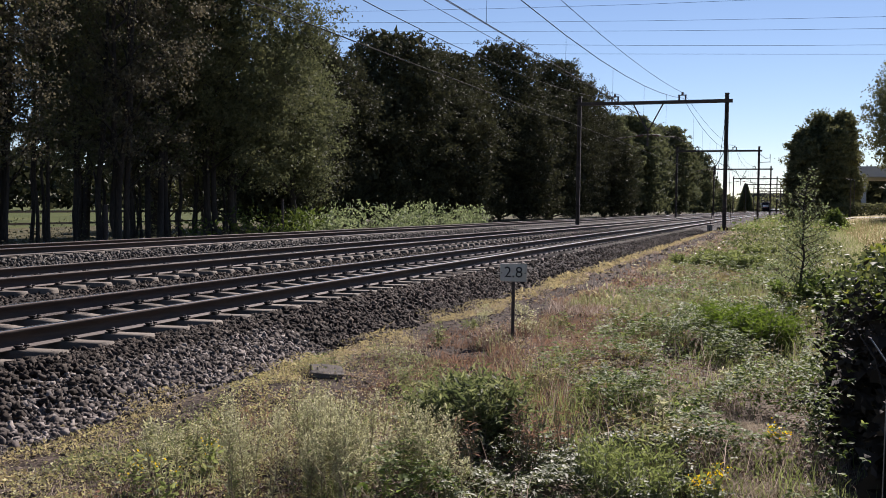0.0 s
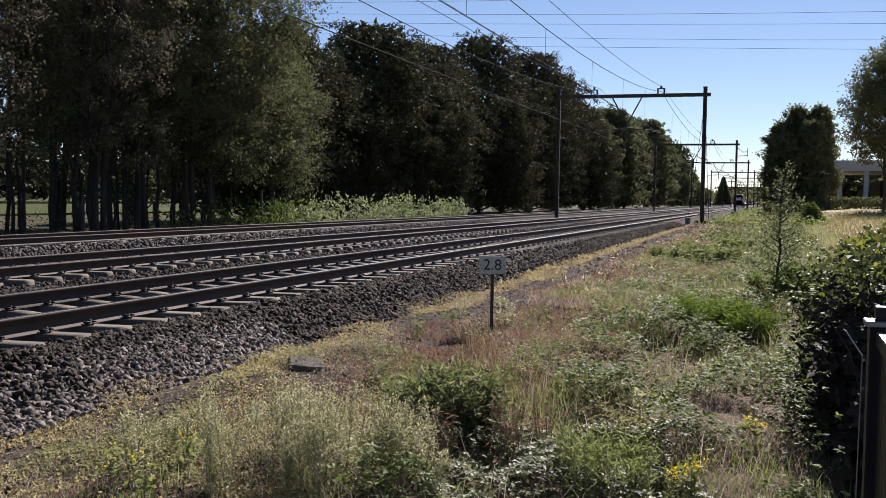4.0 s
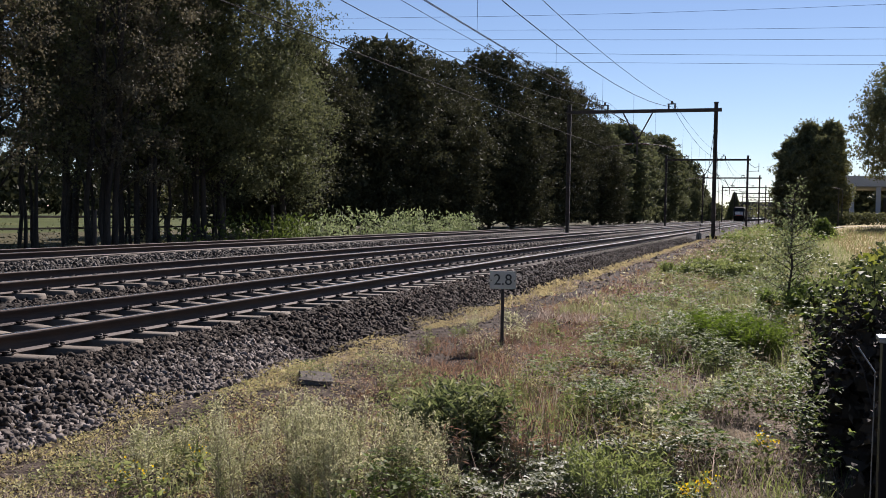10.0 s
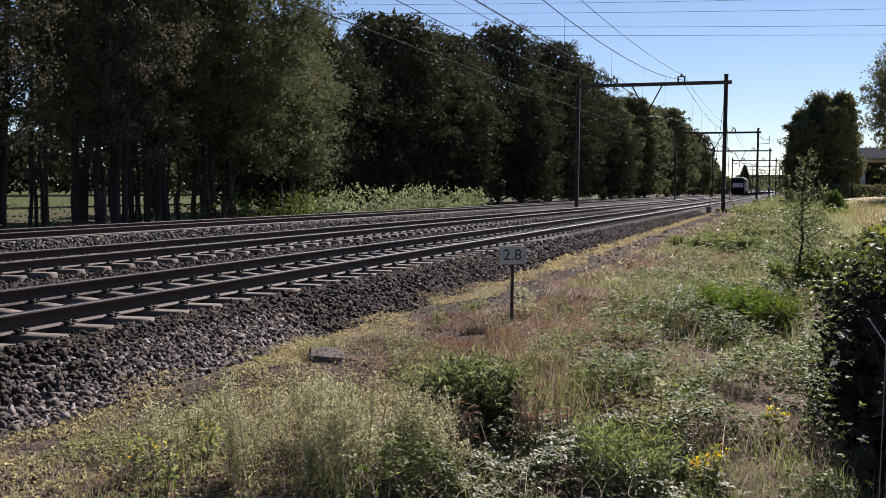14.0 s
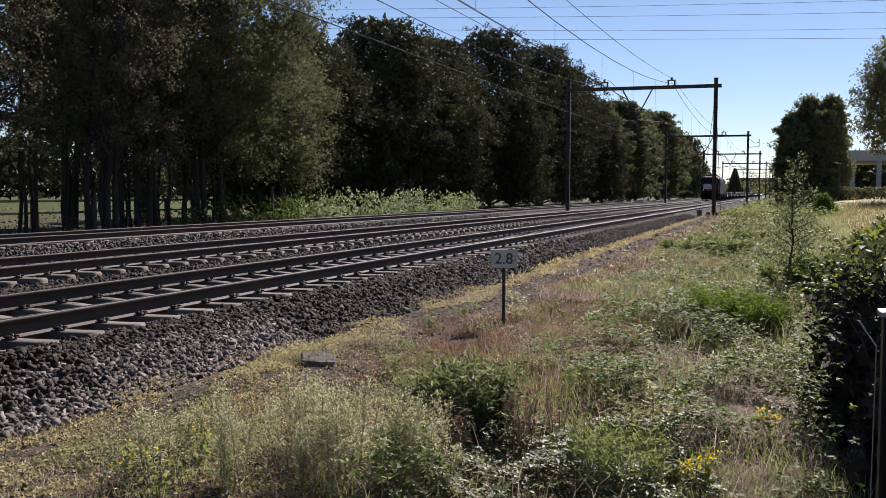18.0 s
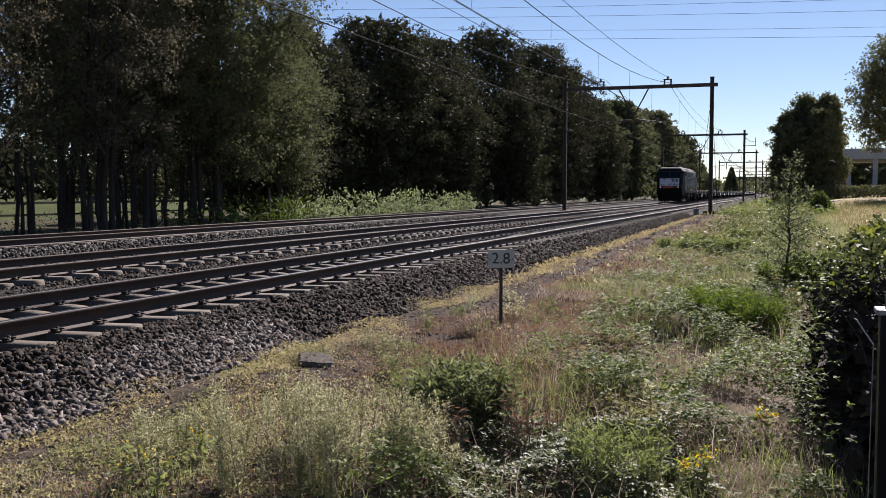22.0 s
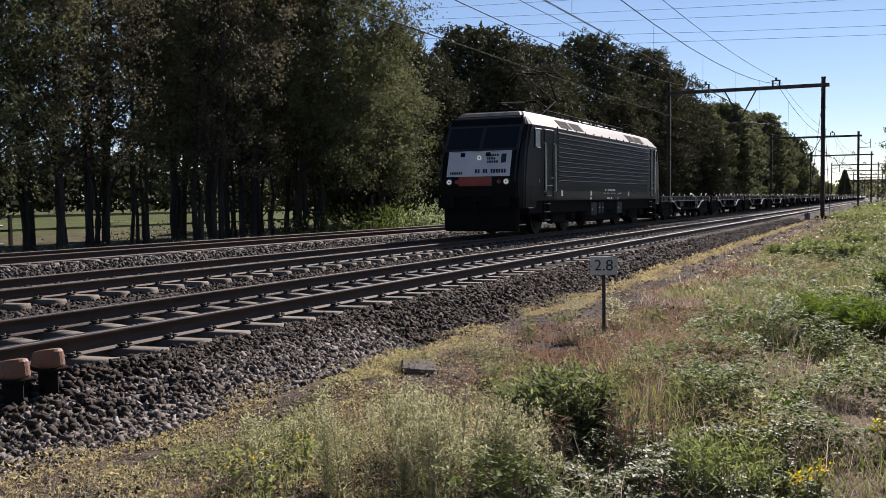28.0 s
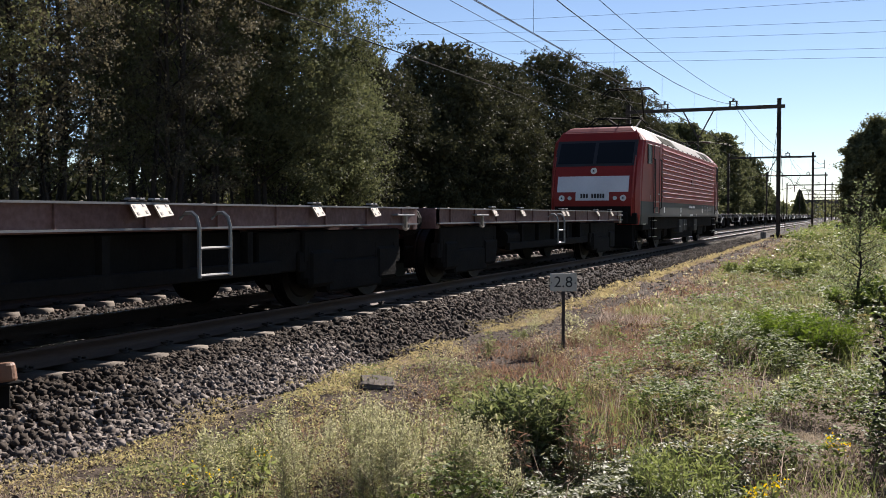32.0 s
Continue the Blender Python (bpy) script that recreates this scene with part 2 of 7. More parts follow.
# withered brown leaves, darkened to hold the hedge's shade
DEAD_SHADE = mat("dead_leaves_shade", [(0.028, 0.0224, 0.0182), (0.063, 0.0504, 0.0392)], 0.8, scale=2, fine=10, bump=0, island=0.5, spec=0.1)
LETTER = mat("letter_black", [(0.012, 0.012, 0.014), (0.02, 0.02, 0.022)], 0.6, scale=4, bump=0)
# running gear and wheels near black: shade under the trains put into the colour
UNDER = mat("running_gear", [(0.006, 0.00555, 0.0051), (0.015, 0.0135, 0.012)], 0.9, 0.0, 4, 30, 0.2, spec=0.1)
STEEL = mat("bright_steel", [(0.4, 0.4, 0.4), (0.55, 0.55, 0.55)], 0.3, 0.9, 6, 40, 0.05)
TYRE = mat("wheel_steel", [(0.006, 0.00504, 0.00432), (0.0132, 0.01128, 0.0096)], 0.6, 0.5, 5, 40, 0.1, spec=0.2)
GLASS_DARK = mat("tinted_glass", [(0.010, 0.012, 0.015), (0.014, 0.017, 0.021)], 0.12, scale=1, bump=0, spec=0.14)
# pale blue-grey: the sky seen through the cab window, put into the colour
SKY_GLASS = mat("side_window_sky", [(0.22, 0.275, 0.286), (0.286, 0.341, 0.352)], 0.08, scale=1, bump=0, spec=0.8)
WAGON_RED = mat("wagon_red_brown", [(0.07, 0.034, 0.03), (0.13, 0.072, 0.065), (0.2, 0.125, 0.115)], 0.65, scale=1.3, fine=18, bump=0.1, spec=0.2)
WAGON_DARK = mat("wagon_dark_grey", [(0.014, 0.0125, 0.012), (0.03, 0.027, 0.025)], 0.6, scale=1.5, fine=18, bump=0.1, spec=0.2)
LAMP = glow("headlight", (0.75, 0.74, 0.66), 0.16)
LAMP_OFF = mat("lamp_lens", [(0.35, 0.35, 0.36), (0.5, 0.5, 0.5)], 0.15, scale=5, bump=0)
ORANGE = mat("orange_cap", [(0.12, 0.05, 0.022), (0.19, 0.088, 0.042)], 0.6, scale=6, fine=40, bump=0.2)
GALV = mat("galvanised_steel", [(0.204, 0.204, 0.198), (0.276, 0.276, 0.27)], 0.45, 0.6, 4, 40, 0.05)
FENCE_BLACK = mat("black_fence_paint", [(0.012, 0.012, 0.014), (0.025, 0.025, 0.028)], 0.4, scale=4, fine=40, bump=0.1, spec=0.1)
WALL_WHITE = mat("building_wall", [(0.315, 0.3225, 0.3375), (0.375, 0.3825, 0.3975)], 0.7, scale=0.4, fine=6, bump=0.1)
PATH = mat("path_pale", [(0.34, 0.32, 0.285), (0.44, 0.41, 0.36)], 0.9, scale=0.5, fine=12, bump=0.2, spec=0.1)

# ---- helpers for building ----


def box_bm(bm, x0, y0, z0, x1, y1, z1, bevel=0.0):
    m = Matrix.LocRotScale(((x0 + x1) / 2, (y0 + y1) / 2, (z0 + z1) / 2), None, (abs(x1 - x0), abs(y1 - y0), abs(z1 - z0)))
    r = bmesh.ops.create_cube(bm, size=1, matrix=m)
    if bevel:
        es = list({e for v in r["verts"] for e in v.link_edges})
        bmesh.ops.bevel(bm, geom=es, offset=bevel, segments=1, affect="EDGES")
    return bm


def box(x0, y0, z0, x1, y1, z1, bevel=0.0):
    return box_bm(bmesh.new(), x0, y0, z0, x1, y1, z1, bevel)


def rod_bm(bm, a, b, r0, r1=None, n=8):
    a, b = Vector(a), Vector(b)
    d = b - a
    m = Matrix.Translation((a + b) / 2) @ d.to_track_quat("Z", "Y").to_matrix().to_4x4()
    bmesh.ops.create_cone(bm, cap_ends=True, segments=n, radius1=r0, radius2=r0 if r1 is None else r1, depth=d.length, matrix=m)
    return bm


def rod(a, b, r0, r1=None, n=8):
    return rod_bm(bmesh.new(), a, b, r0, r1, n)


def line_rods(points, r, n=6):
    """One bent tube through the points, closed at both ends."""
    bm = bmesh.new()
    p = [Vector(q) for q in points]
    rings = []
    for i, q in enumerate(p):
        d0 = (q - p[i - 1]).normalized() if i else (p[1] - q).normalized()
        d1 = (p[i + 1] - q).normalized() if i + 1 < len(p) else d0
        d = (d0 + d1).normalized()
        ref = Vector((1, 0, 0)) if abs(d0.x) < 0.8 and abs(d1.x) < 0.8 else (Vector((0, 0, 1)) if abs(d0.z) < 0.8 and abs(d1.z) < 0.8 else Vector((0, 1, 0)))
        u = (ref - d * ref.dot(d)).normalized()
        w = d.cross(u)
        wide = 1 / max(0.5, d.dot(d0))
        rings.append([bm.verts.new(q + (u * math.cos(a) + w * (math.sin(a) * wide)) * r) for a in [2 * math.pi * k / n for k in range(n)]])
    for a, b in zip(rings, rings[1:]):
        for k in range(n):
            bm.faces.new((a[k], a[(k + 1) % n], b[(k + 1) % n], b[k]))
    bm.faces.new(rings[0][::-1])
    bm.faces.new(rings[-1])
    return bm


def mesh_of(name, bm, material, smooth=False):
    me = bpy.data.meshes.new(name)
    bm.normal_update()
    bm.to_mesh(me)
    bm.free()
    me.materials.append(material)
    if smooth:
        me.polygons.foreach_set("use_smooth", [True] * len(me.polygons))
    return me


def part(name, bm, material, parent, label="", smooth=False):
    ob = new(name, mesh_of(name, bm, material, smooth))
    ob.parent = parent
    if label:
        tagged(ob, label)
    return ob


def empty(name, m, label, category, group="", kind=""):
    ob = new(name)
    ob.empty_display_size = 0.2
    ob.matrix_basis = m
    return tagged(ob, label, category, group, kind)


def thing(name, bm, material, label, category, m=None, group="", kind="", smooth=False):
    ob = new(name, mesh_of(name, bm, material, smooth))
    if m is not None:
        ob.matrix_basis = m
    return tagged(ob, label, category, group, kind)


def fast_mesh(name, verts, faces, material, smooth=False):
    """A mesh from arrays: verts (n, 3), faces (m, 3 or 4)."""
    me = bpy.data.meshes.new(name)
    k = faces.shape[1]
    me.vertices.add(len(verts))
    me.vertices.foreach_set("co", np.ascontiguousarray(verts, dtype=np.float32).ravel())
    me.loops.add(faces.size)
    me.loops.foreach_set("vertex_index", np.ascontiguousarray(faces, dtype=np.int32).ravel())
    me.polygons.add(len(faces))
    me.polygons.foreach_set("loop_start", np.arange(0, faces.size, k, dtype=np.int32))
    me.polygons.foreach_set("loop_total", np.full(len(faces), k, dtype=np.int32))
    if smooth:
        me.polygons.foreach_set("use_smooth", np.ones(len(faces), dtype=bool))
    me.update(calc_edges=True)
    me.materials.append(material)
    return me


def unit(v):
    return v / np.maximum(np.linalg.norm(v, axis=1, keepdims=True), 1e-9)


def leaves(name, base, along, length, width, material, rng, fold=0.25, flat=0.0):
    """Many small leaves, each two triangles folded along its midrib; flat holds them level."""
    n = len(base)
    along = unit(along)
    side = unit(np.cross(along, rng.normal(size=(n, 3)) * (1 - flat) + np.array([0, 0, flat * 2.0])))
    up = np.cross(side, along)
    length, width = np.broadcast_to(length, n)[:, None], np.broadcast_to(width, n)[:, None]
    tip = base + along * length
    mid = base + along * length * 0.45
    left = mid + side * width * 0.5 + up * width * fold
    right = mid - side * width * 0.5 + up * width * fold
    v = np.stack([base, right, tip, left], 1).reshape(-1, 3)
    i = np.arange(n)[:, None] * 4
    f = np.concatenate([i + [0, 1, 2], i + [0, 2, 3]], 1).reshape(-1, 3)
    return fast_mesh(name, v, f, material)


def scales(name, base, along, length, width, material, rng):
    """Many leaves far off, one triangle each."""
    n = len(base)
    along = unit(along)
    side = unit(np.cross(along, rng.normal(size=(n, 3))))
    length, width = np.broadcast_to(length, n)[:, None], np.broadcast_to(width, n)[:, None]
    v = np.stack([base - side * width * 0.5, base + side * width * 0.5, base + along * length], 1).reshape(-1, 3)
    f = np.arange(3 * n).reshape(-1, 3)
    return fast_mesh(name, v, f, material)


def blades(name, base, height, width, lean, material, rng):
    """Grass blades: two stacked pieces that bend over."""
    n = len(base)
    a = rng.uniform(0, 2 * np.pi, n)
    b = rng.uniform(0, 2 * np.pi, n)
    side = np.stack([np.cos(a), np.sin(a), 0 * a], 1) * (width * 0.5)[:, None]
    bend = np.stack([np.cos(b), np.sin(b), 0 * b], 1) * (height * lean)[:, None]
    z = np.array([0, 0, 1.0])
    mid = base + bend * 0.3 + z * (height * 0.6)[:, None]
    tip = base + bend + z * height[:, None]
    v = np.stack([base - side, base + side, mid + side * 0.7, mid - side * 0.7, tip], 1).reshape(-1, 3)
    i = np.arange(n)[:, None] * 5
    f = np.concatenate([i + [0, 1, 2], i + [0, 2, 3], i + [3, 2, 4]], 1).reshape(-1, 3)
    return fast_mesh(name, v, f, material)


def tube(path, radii, n=7):
    """Verts and quads of a tapered tube along a path."""
    path = np.asarray(path, float)
    d = np.gradient(path, axis=0)
    d = unit(d)
    ref = np.where(np.abs(d[:, 2:3]) > 0.9, np.array([[1.0, 0, 0]]), np.array([[0, 0, 1.0]]))
    u = unit(np.cross(d, ref))
    w = np.cross(d, u)
    a = np.linspace(0, 2 * np.pi, n, endpoint=False)
    ring = path[:, None] + (u[:, None] * np.cos(a)[None, :, None] + w[:, None] * np.sin(a)[None, :, None]) * np.asarray(radii)[:, None, None]
    v = ring.reshape(-1, 3)
    f = []
    for k in range(len(path) - 1):
        for j in range(n):
            f.append((k * n + j, k * n + (j + 1) % n, (k + 1) * n + (j + 1) % n, (k + 1) * n + j))
    return v, np.array(f)


def join(pieces):
    vs, fs, o = [], [], 0
    for v, f in pieces:
        vs.append(v)
        fs.append(f + o)
        o += len(v)
    return np.concatenate(vs), np.concatenate(fs)


# ---- ground ----
PROFILE = ((-4000, -0.6), (-60, -0.7), (-24, -0.5), (-21, -0.42), (-20, -0.25), (-15.7, -0.25), (-14.9, -0.38), (-14.1, -0.38), (-13.4, -0.24), (-6.3, -0.24), (-5.95, -0.205),
           (-5.6, -0.215), (-5.4, -0.26), (-4.85, -0.5), (-4.0, -0.5), (-1, -0.5), (1, -0.5), (4, -0.36), (10, -0.12), (4000, 0.0))


def wave(x, y):
    return (np.sin(x * 1.7 + 0.6 * np.sin(y * 0.9)) * np.sin(y * 1.3 + 1.1) + 0.5 * np.sin(x * 4.1 + y * 2.3) * np.sin(y * 3.7 - x * 1.9))


def gz(x, y):
    """Height of the ground."""
    x, y = np.asarray(x, float), np.asarray(y, float)
    z = np.interp(x, [p[0] for p in PROFILE], [p[1] for p in PROFILE])
    right = np.clip((x + 5.3) / 0.8, 0, 1)
    s = np.clip((y - 14) / 52, 0, 1)
    z = z + right * 0.22 * s * s * (3 - 2 * s)
    rough_ = np.clip((x + 4.9) / 0.8, 0, 1) * np.clip((30 - x) / 10, 0, 1) + np.clip((-20.5 - x) / 1.0, 0, 1)
    q = np.clip((y - 25) / 70, 0, 1)
    z = z + np.clip((x - 1.5) / 3, 0, 1) * np.clip((300 - y) / 150, 0, 1) * 0.62 * q * q * (3 - 2 * q)
    return z + 0.035 * wave(x, y) * np.clip(rough_, 0, 1)


def build_ground():
    xs = np.unique(np.concatenate([[-3000, -1500, -700, -350, -200, -130, -90], np.arange(-70, -22, 3.0), np.arange(-22, -13, 0.5), np.arange(-13.6, -5.8, 0.4), np.arange(-5.8, -4.4, 0.1),
                                   np.arange(-4.4, 2.5, 0.2), np.arange(2.5, 12, 0.7), np.arange(12, 60, 5.0), [80, 130, 200, 350, 700, 1500, 3000]]))
    ys = np.unique(np.concatenate([[-3000, -1200, -500, -200, -100, -50, -25, -10, -5], np.arange(-2, 30, 0.3), np.arange(30, 90, 1.5), np.arange(90, 400, 15.0), [450, 600, 900, 1400, 2200, 4000]]))
    X, Y = np.meshgrid(xs, ys, indexing="ij")
    v = np.stack([X, Y, gz(X, Y)], -1).reshape(-1, 3)
    i, j = np.meshgrid(np.arange(len(xs) - 1), np.arange(len(ys) - 1), indexing="ij")
    k = (i * len(ys) + j).ravel()
    f = np.stack([k, k + len(ys), k + len(ys) + 1, k + 1], 1)
    m = bpy.data.materials.new("ground_soil")
    m.use_nodes = True
    nt = m.node_tree
    b = nt.nodes["Principled BSDF"]
    b.inputs["Roughness"].default_value = 0.95
    b.inputs["Specular IOR Level"].default_value = 0.06
    tc = nt.nodes.new("ShaderNodeTexCoord")
    sep = nt.nodes.new("ShaderNodeSeparateXYZ")
    nt.links.new(tc.outputs["Object"], sep.inputs[0])

    def noise_node(scale, detail=5):
        n = nt.nodes.new("ShaderNodeTexNoise")
        n.inputs["Scale"].default_value, n.inputs["Detail"].default_value = scale, detail
        nt.links.new(tc.outputs["Object"], n.inputs[0])
        return n.outputs["Fac"]

    def ramp(fac, cols):
        r = nt.nodes.new("ShaderNodeValToRGB")
        while len(r.color_ramp.elements) < len(cols):
            r.color_ramp.elements.new(0.5)
        for e, (p, c) in zip(r.color_ramp.elements, cols):
            e.position, e.color = p, (*c, 1)
        nt.links.new(fac, r.inputs[0])
        return r.outputs[0]

    def band(lo, hi, soft, wobble):
        """One between lo and hi metres across the track."""
        add = nt.nodes.new("ShaderNodeMath")
        add.operation = "MULTIPLY_ADD"
        nt.links.new(noise_node(1.3, 3), add.inputs[0])
        add.inputs[1].default_value = wobble
        nt.links.new(sep.outputs[0], add.inputs[2])
        outs = []
        for a0, a1 in ((lo - soft, lo + soft), (hi + soft, hi - soft)):
            mr = nt.nodes.new("ShaderNodeMapRange")
            nt.links.new(add.outputs[0], mr.inputs[0])
            mr.inputs[1].default_value, mr.inputs[2].default_value = a0, a1
            outs.append(mr.outputs[0])
        mul = nt.nodes.new("ShaderNodeMath")
        mul.operation = "MULTIPLY"
        nt.links.new(outs[0], mul.inputs[0])
        nt.links.new(outs[1], mul.inputs[1])
        return mul.outputs[0]

    def mix(fac, a, c):
        mx = nt.nodes.new("ShaderNodeMix")
        mx.data_type = "RGBA"
        nt.links.new(fac, mx.inputs[0])
        nt.links.new(a, mx.inputs[6])
        nt.links.new(c, mx.inputs[7])
        return mx.outputs[2]

    soil = ramp(noise_node(0.9), [(0.3, (0.07, 0.053, 0.041)), (0.5, (0.125, 0.097, 0.074)), (0.7, (0.19, 0.152, 0.116))])
    green = ramp(noise_node(0.15), [(0.3, (0.045, 0.056, 0.018)), (0.55, (0.065, 0.078, 0.024)), (0.75, (0.1, 0.1, 0.036))])
    gravel = ramp(noise_node(16, 6), [(0.3, (0.014, 0.0125, 0.011)), (0.5, (0.034, 0.03, 0.027)), (0.7, (0.08, 0.072, 0.064))])
    wood = ramp(noise_node(1.1), [(0.3, (0.04, 0.035, 0.02)), (0.6, (0.09, 0.08, 0.04))])
    dry = ramp(noise_node(0.5), [(0.3, (0.27, 0.22, 0.11)), (0.6, (0.38, 0.31, 0.16)), (0.75, (0.28, 0.27, 0.10))])
    col = mix(band(-45, -20.5, 1.0, 1.0), green, wood)
    col = mix(band(-20.5, 2.2, 0.5, 1.0), col, soil)
    grit = ramp(noise_node(7, 6), [(0.3, (0.034, 0.026, 0.021)), (0.5, (0.058, 0.045, 0.036)), (0.7, (0.1, 0.078, 0.062))])
    col = mix(band(2.4, 40, 1.0, 1.0), col, dry)
    col = mix(band(-4.6, -2.6, 0.35, 0.6), col, grit)
    col = mix(band(-20.2, -4.75, 0.12, 0.5), col, gravel)
    nt.links.new(col, b.inputs["Base Color"])
    bp = nt.nodes.new("ShaderNodeBump")
    bp.inputs["Strength"].default_value, bp.inputs["Distance"].default_value = 0.8, 0.06
    nt.links.new(noise_node(18, 6), bp.inputs["Height"])
    nt.links.new(bp.outputs[0], b.inputs["Normal"])
    g = new("ground", fast_mesh("ground", v, f, m, True))
    tagged(g, "dry soil, grass and dark ballast bed along the railway", "ground", kind="structure")


build_ground()

# ---- tracks ----
T1, T2, T3 = -7.10, -11.43, -17.85     # centre lines
HEAD = 0.0                             # rail top


def rail_mesh(y0, y1):
    """A rail with foot, web and head, along y, its top at zero."""
    prof = [(-0.075, -0.172), (0.075, -0.172), (0.075, -0.160), (0.012, -0.140), (0.010, -0.05), (0.036, -0.036), (0.036, -0.006), (0.030, 0.0),
            (-0.030, 0.0), (-0.036, -0.006), (-0.036, -0.036), (-0.010, -0.05), (-0.012, -0.140), (-0.075, -0.160)]
    ys = [y0, y1]
    n = len(prof)
    v = np.array([(x, y, z) for y in ys for x, z in prof])
    f = np.array([(j, (j + 1) % n, n + (j + 1) % n, n + j) for j in range(n)])
    me = fast_mesh("rail", v, f[:, ::-1], RAIL)
    me.materials.append(RAIL_TOP)
    me.polygons[7].material_index = 1
    return me


def sleeper_verts():
    """A concrete sleeper, lower in the middle, with chamfered top edges."""
    xs = [-1.26, -1.24, -0.95, -0.55, -0.3, 0.3, 0.55, 0.95, 1.24, 1.26]
    top = [-0.20, -0.165, -0.172, -0.172, -0.19, -0.19, -0.172, -0.172, -0.165, -0.20]
    v, f = [], []
    for x, t in zip(xs, top):
        v += [(x, -0.14, -0.36), (x, -0.12, t), (x, 0.12, t), (x, 0.14, -0.36)]
    for k in range(len(xs) - 1):
        a = 4 * k
        f += [(a, a + 1, a + 5, a + 4), (a + 1, a + 2, a + 6, a + 5), (a + 2, a + 3, a + 7, a + 6)]
    f += [(3, 2, 1, 0), (4 * len(xs) - 4, 4 * len(xs) - 3, 4 * len(xs) - 2, 4 * len(xs) - 1)]
    return np.array(v, float), np.array(f)[:, ::-1]


SL_V, SL_F = sleeper_verts()


def clip_piece():
    """The spring clip and pad on one side of a rail."""
    bm = bmesh.new()
    box_bm(bm, 0.06, -0.045, -0.172, 0.12, 0.045, -0.148, 0.006)
    rod_bm(bm, (0.06, -0.05, -0.142), (0.14, -0.04, -0.138), 0.01, None, 5)
    rod_bm(bm, (0.06, 0.05, -0.142), (0.14, 0.04, -0.138), 0.01, None, 5)
    rod_bm(bm, (0.10, 0, -0.15), (0.10, 0, -0.118), 0.016, None, 5)
    bmesh.ops.triangulate(bm, faces=bm.faces)
    v = np.array([tuple(p.co) for p in bm.verts])
    f = np.array([[q.index for q in p.verts] for p in bm.faces])
    bm.free()
    return v, f


def build_track(cx, y_near, label, full=True):
    tr = empty("railway_track", pose(cx, 0, HEAD), label, "railway track", "railway tracks")
    for s in (-1, 1):
        r = new("rail", rail_mesh(-80, 900))
        r.parent = tr
        r.location = (s * 0.7525, 0, 0)
        tagged(r, "rust-brown steel rail with a polished running top")
    ys = np.arange(-12, 360, 0.6) + 0.07
    near = [y for y in ys if y_near <= y < y_near + 84]
    far = np.array([y for y in ys if not y_near <= y < y_near + 84])
    v = (SL_V[None] + np.stack([0 * far, far, 0 * far], 1)[:, None]).reshape(-1, 3)
    f = (SL_F[None] + (np.arange(len(far)) * len(SL_V))[:, None, None]).reshape(-1, 4)
    o = new("sleeper_run", fast_mesh("sleeper_run", v, f, SLEEPER))
    o.parent = tr
    tagged(o, kind="stuff")
    if full:
        cv, cf = clip_piece()
        pts = np.array([(s * 0.7525, y, d) for y in ys if 2 < y < 60 for s in (-1, 1) for d in (-1, 1)])
        vv = cv[None] * np.stack([pts[:, 2], 0 * pts[:, 2] + 1, 0 * pts[:, 2] + 1], 1)[:, None] + np.stack([pts[:, 0], pts[:, 1], 0 * pts[:, 0]], 1)[:, None]
        ff = (cf[None] + (np.arange(len(pts)) * len(cv))[:, None, None]).reshape(-1, 3)
        o = new("fastening", fast_mesh("fastening", vv.reshape(-1, 3), ff, CLIP))
        o.parent = tr
        tagged(o, "dark rusty spring clips holding the rails", kind="stuff")
    return tr, near


TRACKS = [build_track(T1, 2.0, "railway track of rusty rails on pale concrete sleepers"), build_track(T2, 4.0, "second railway track on concrete sleepers in dark ballast"),
          build_track(T3, 10.0, "siding track with rusty rails behind a ballast bank", False)]


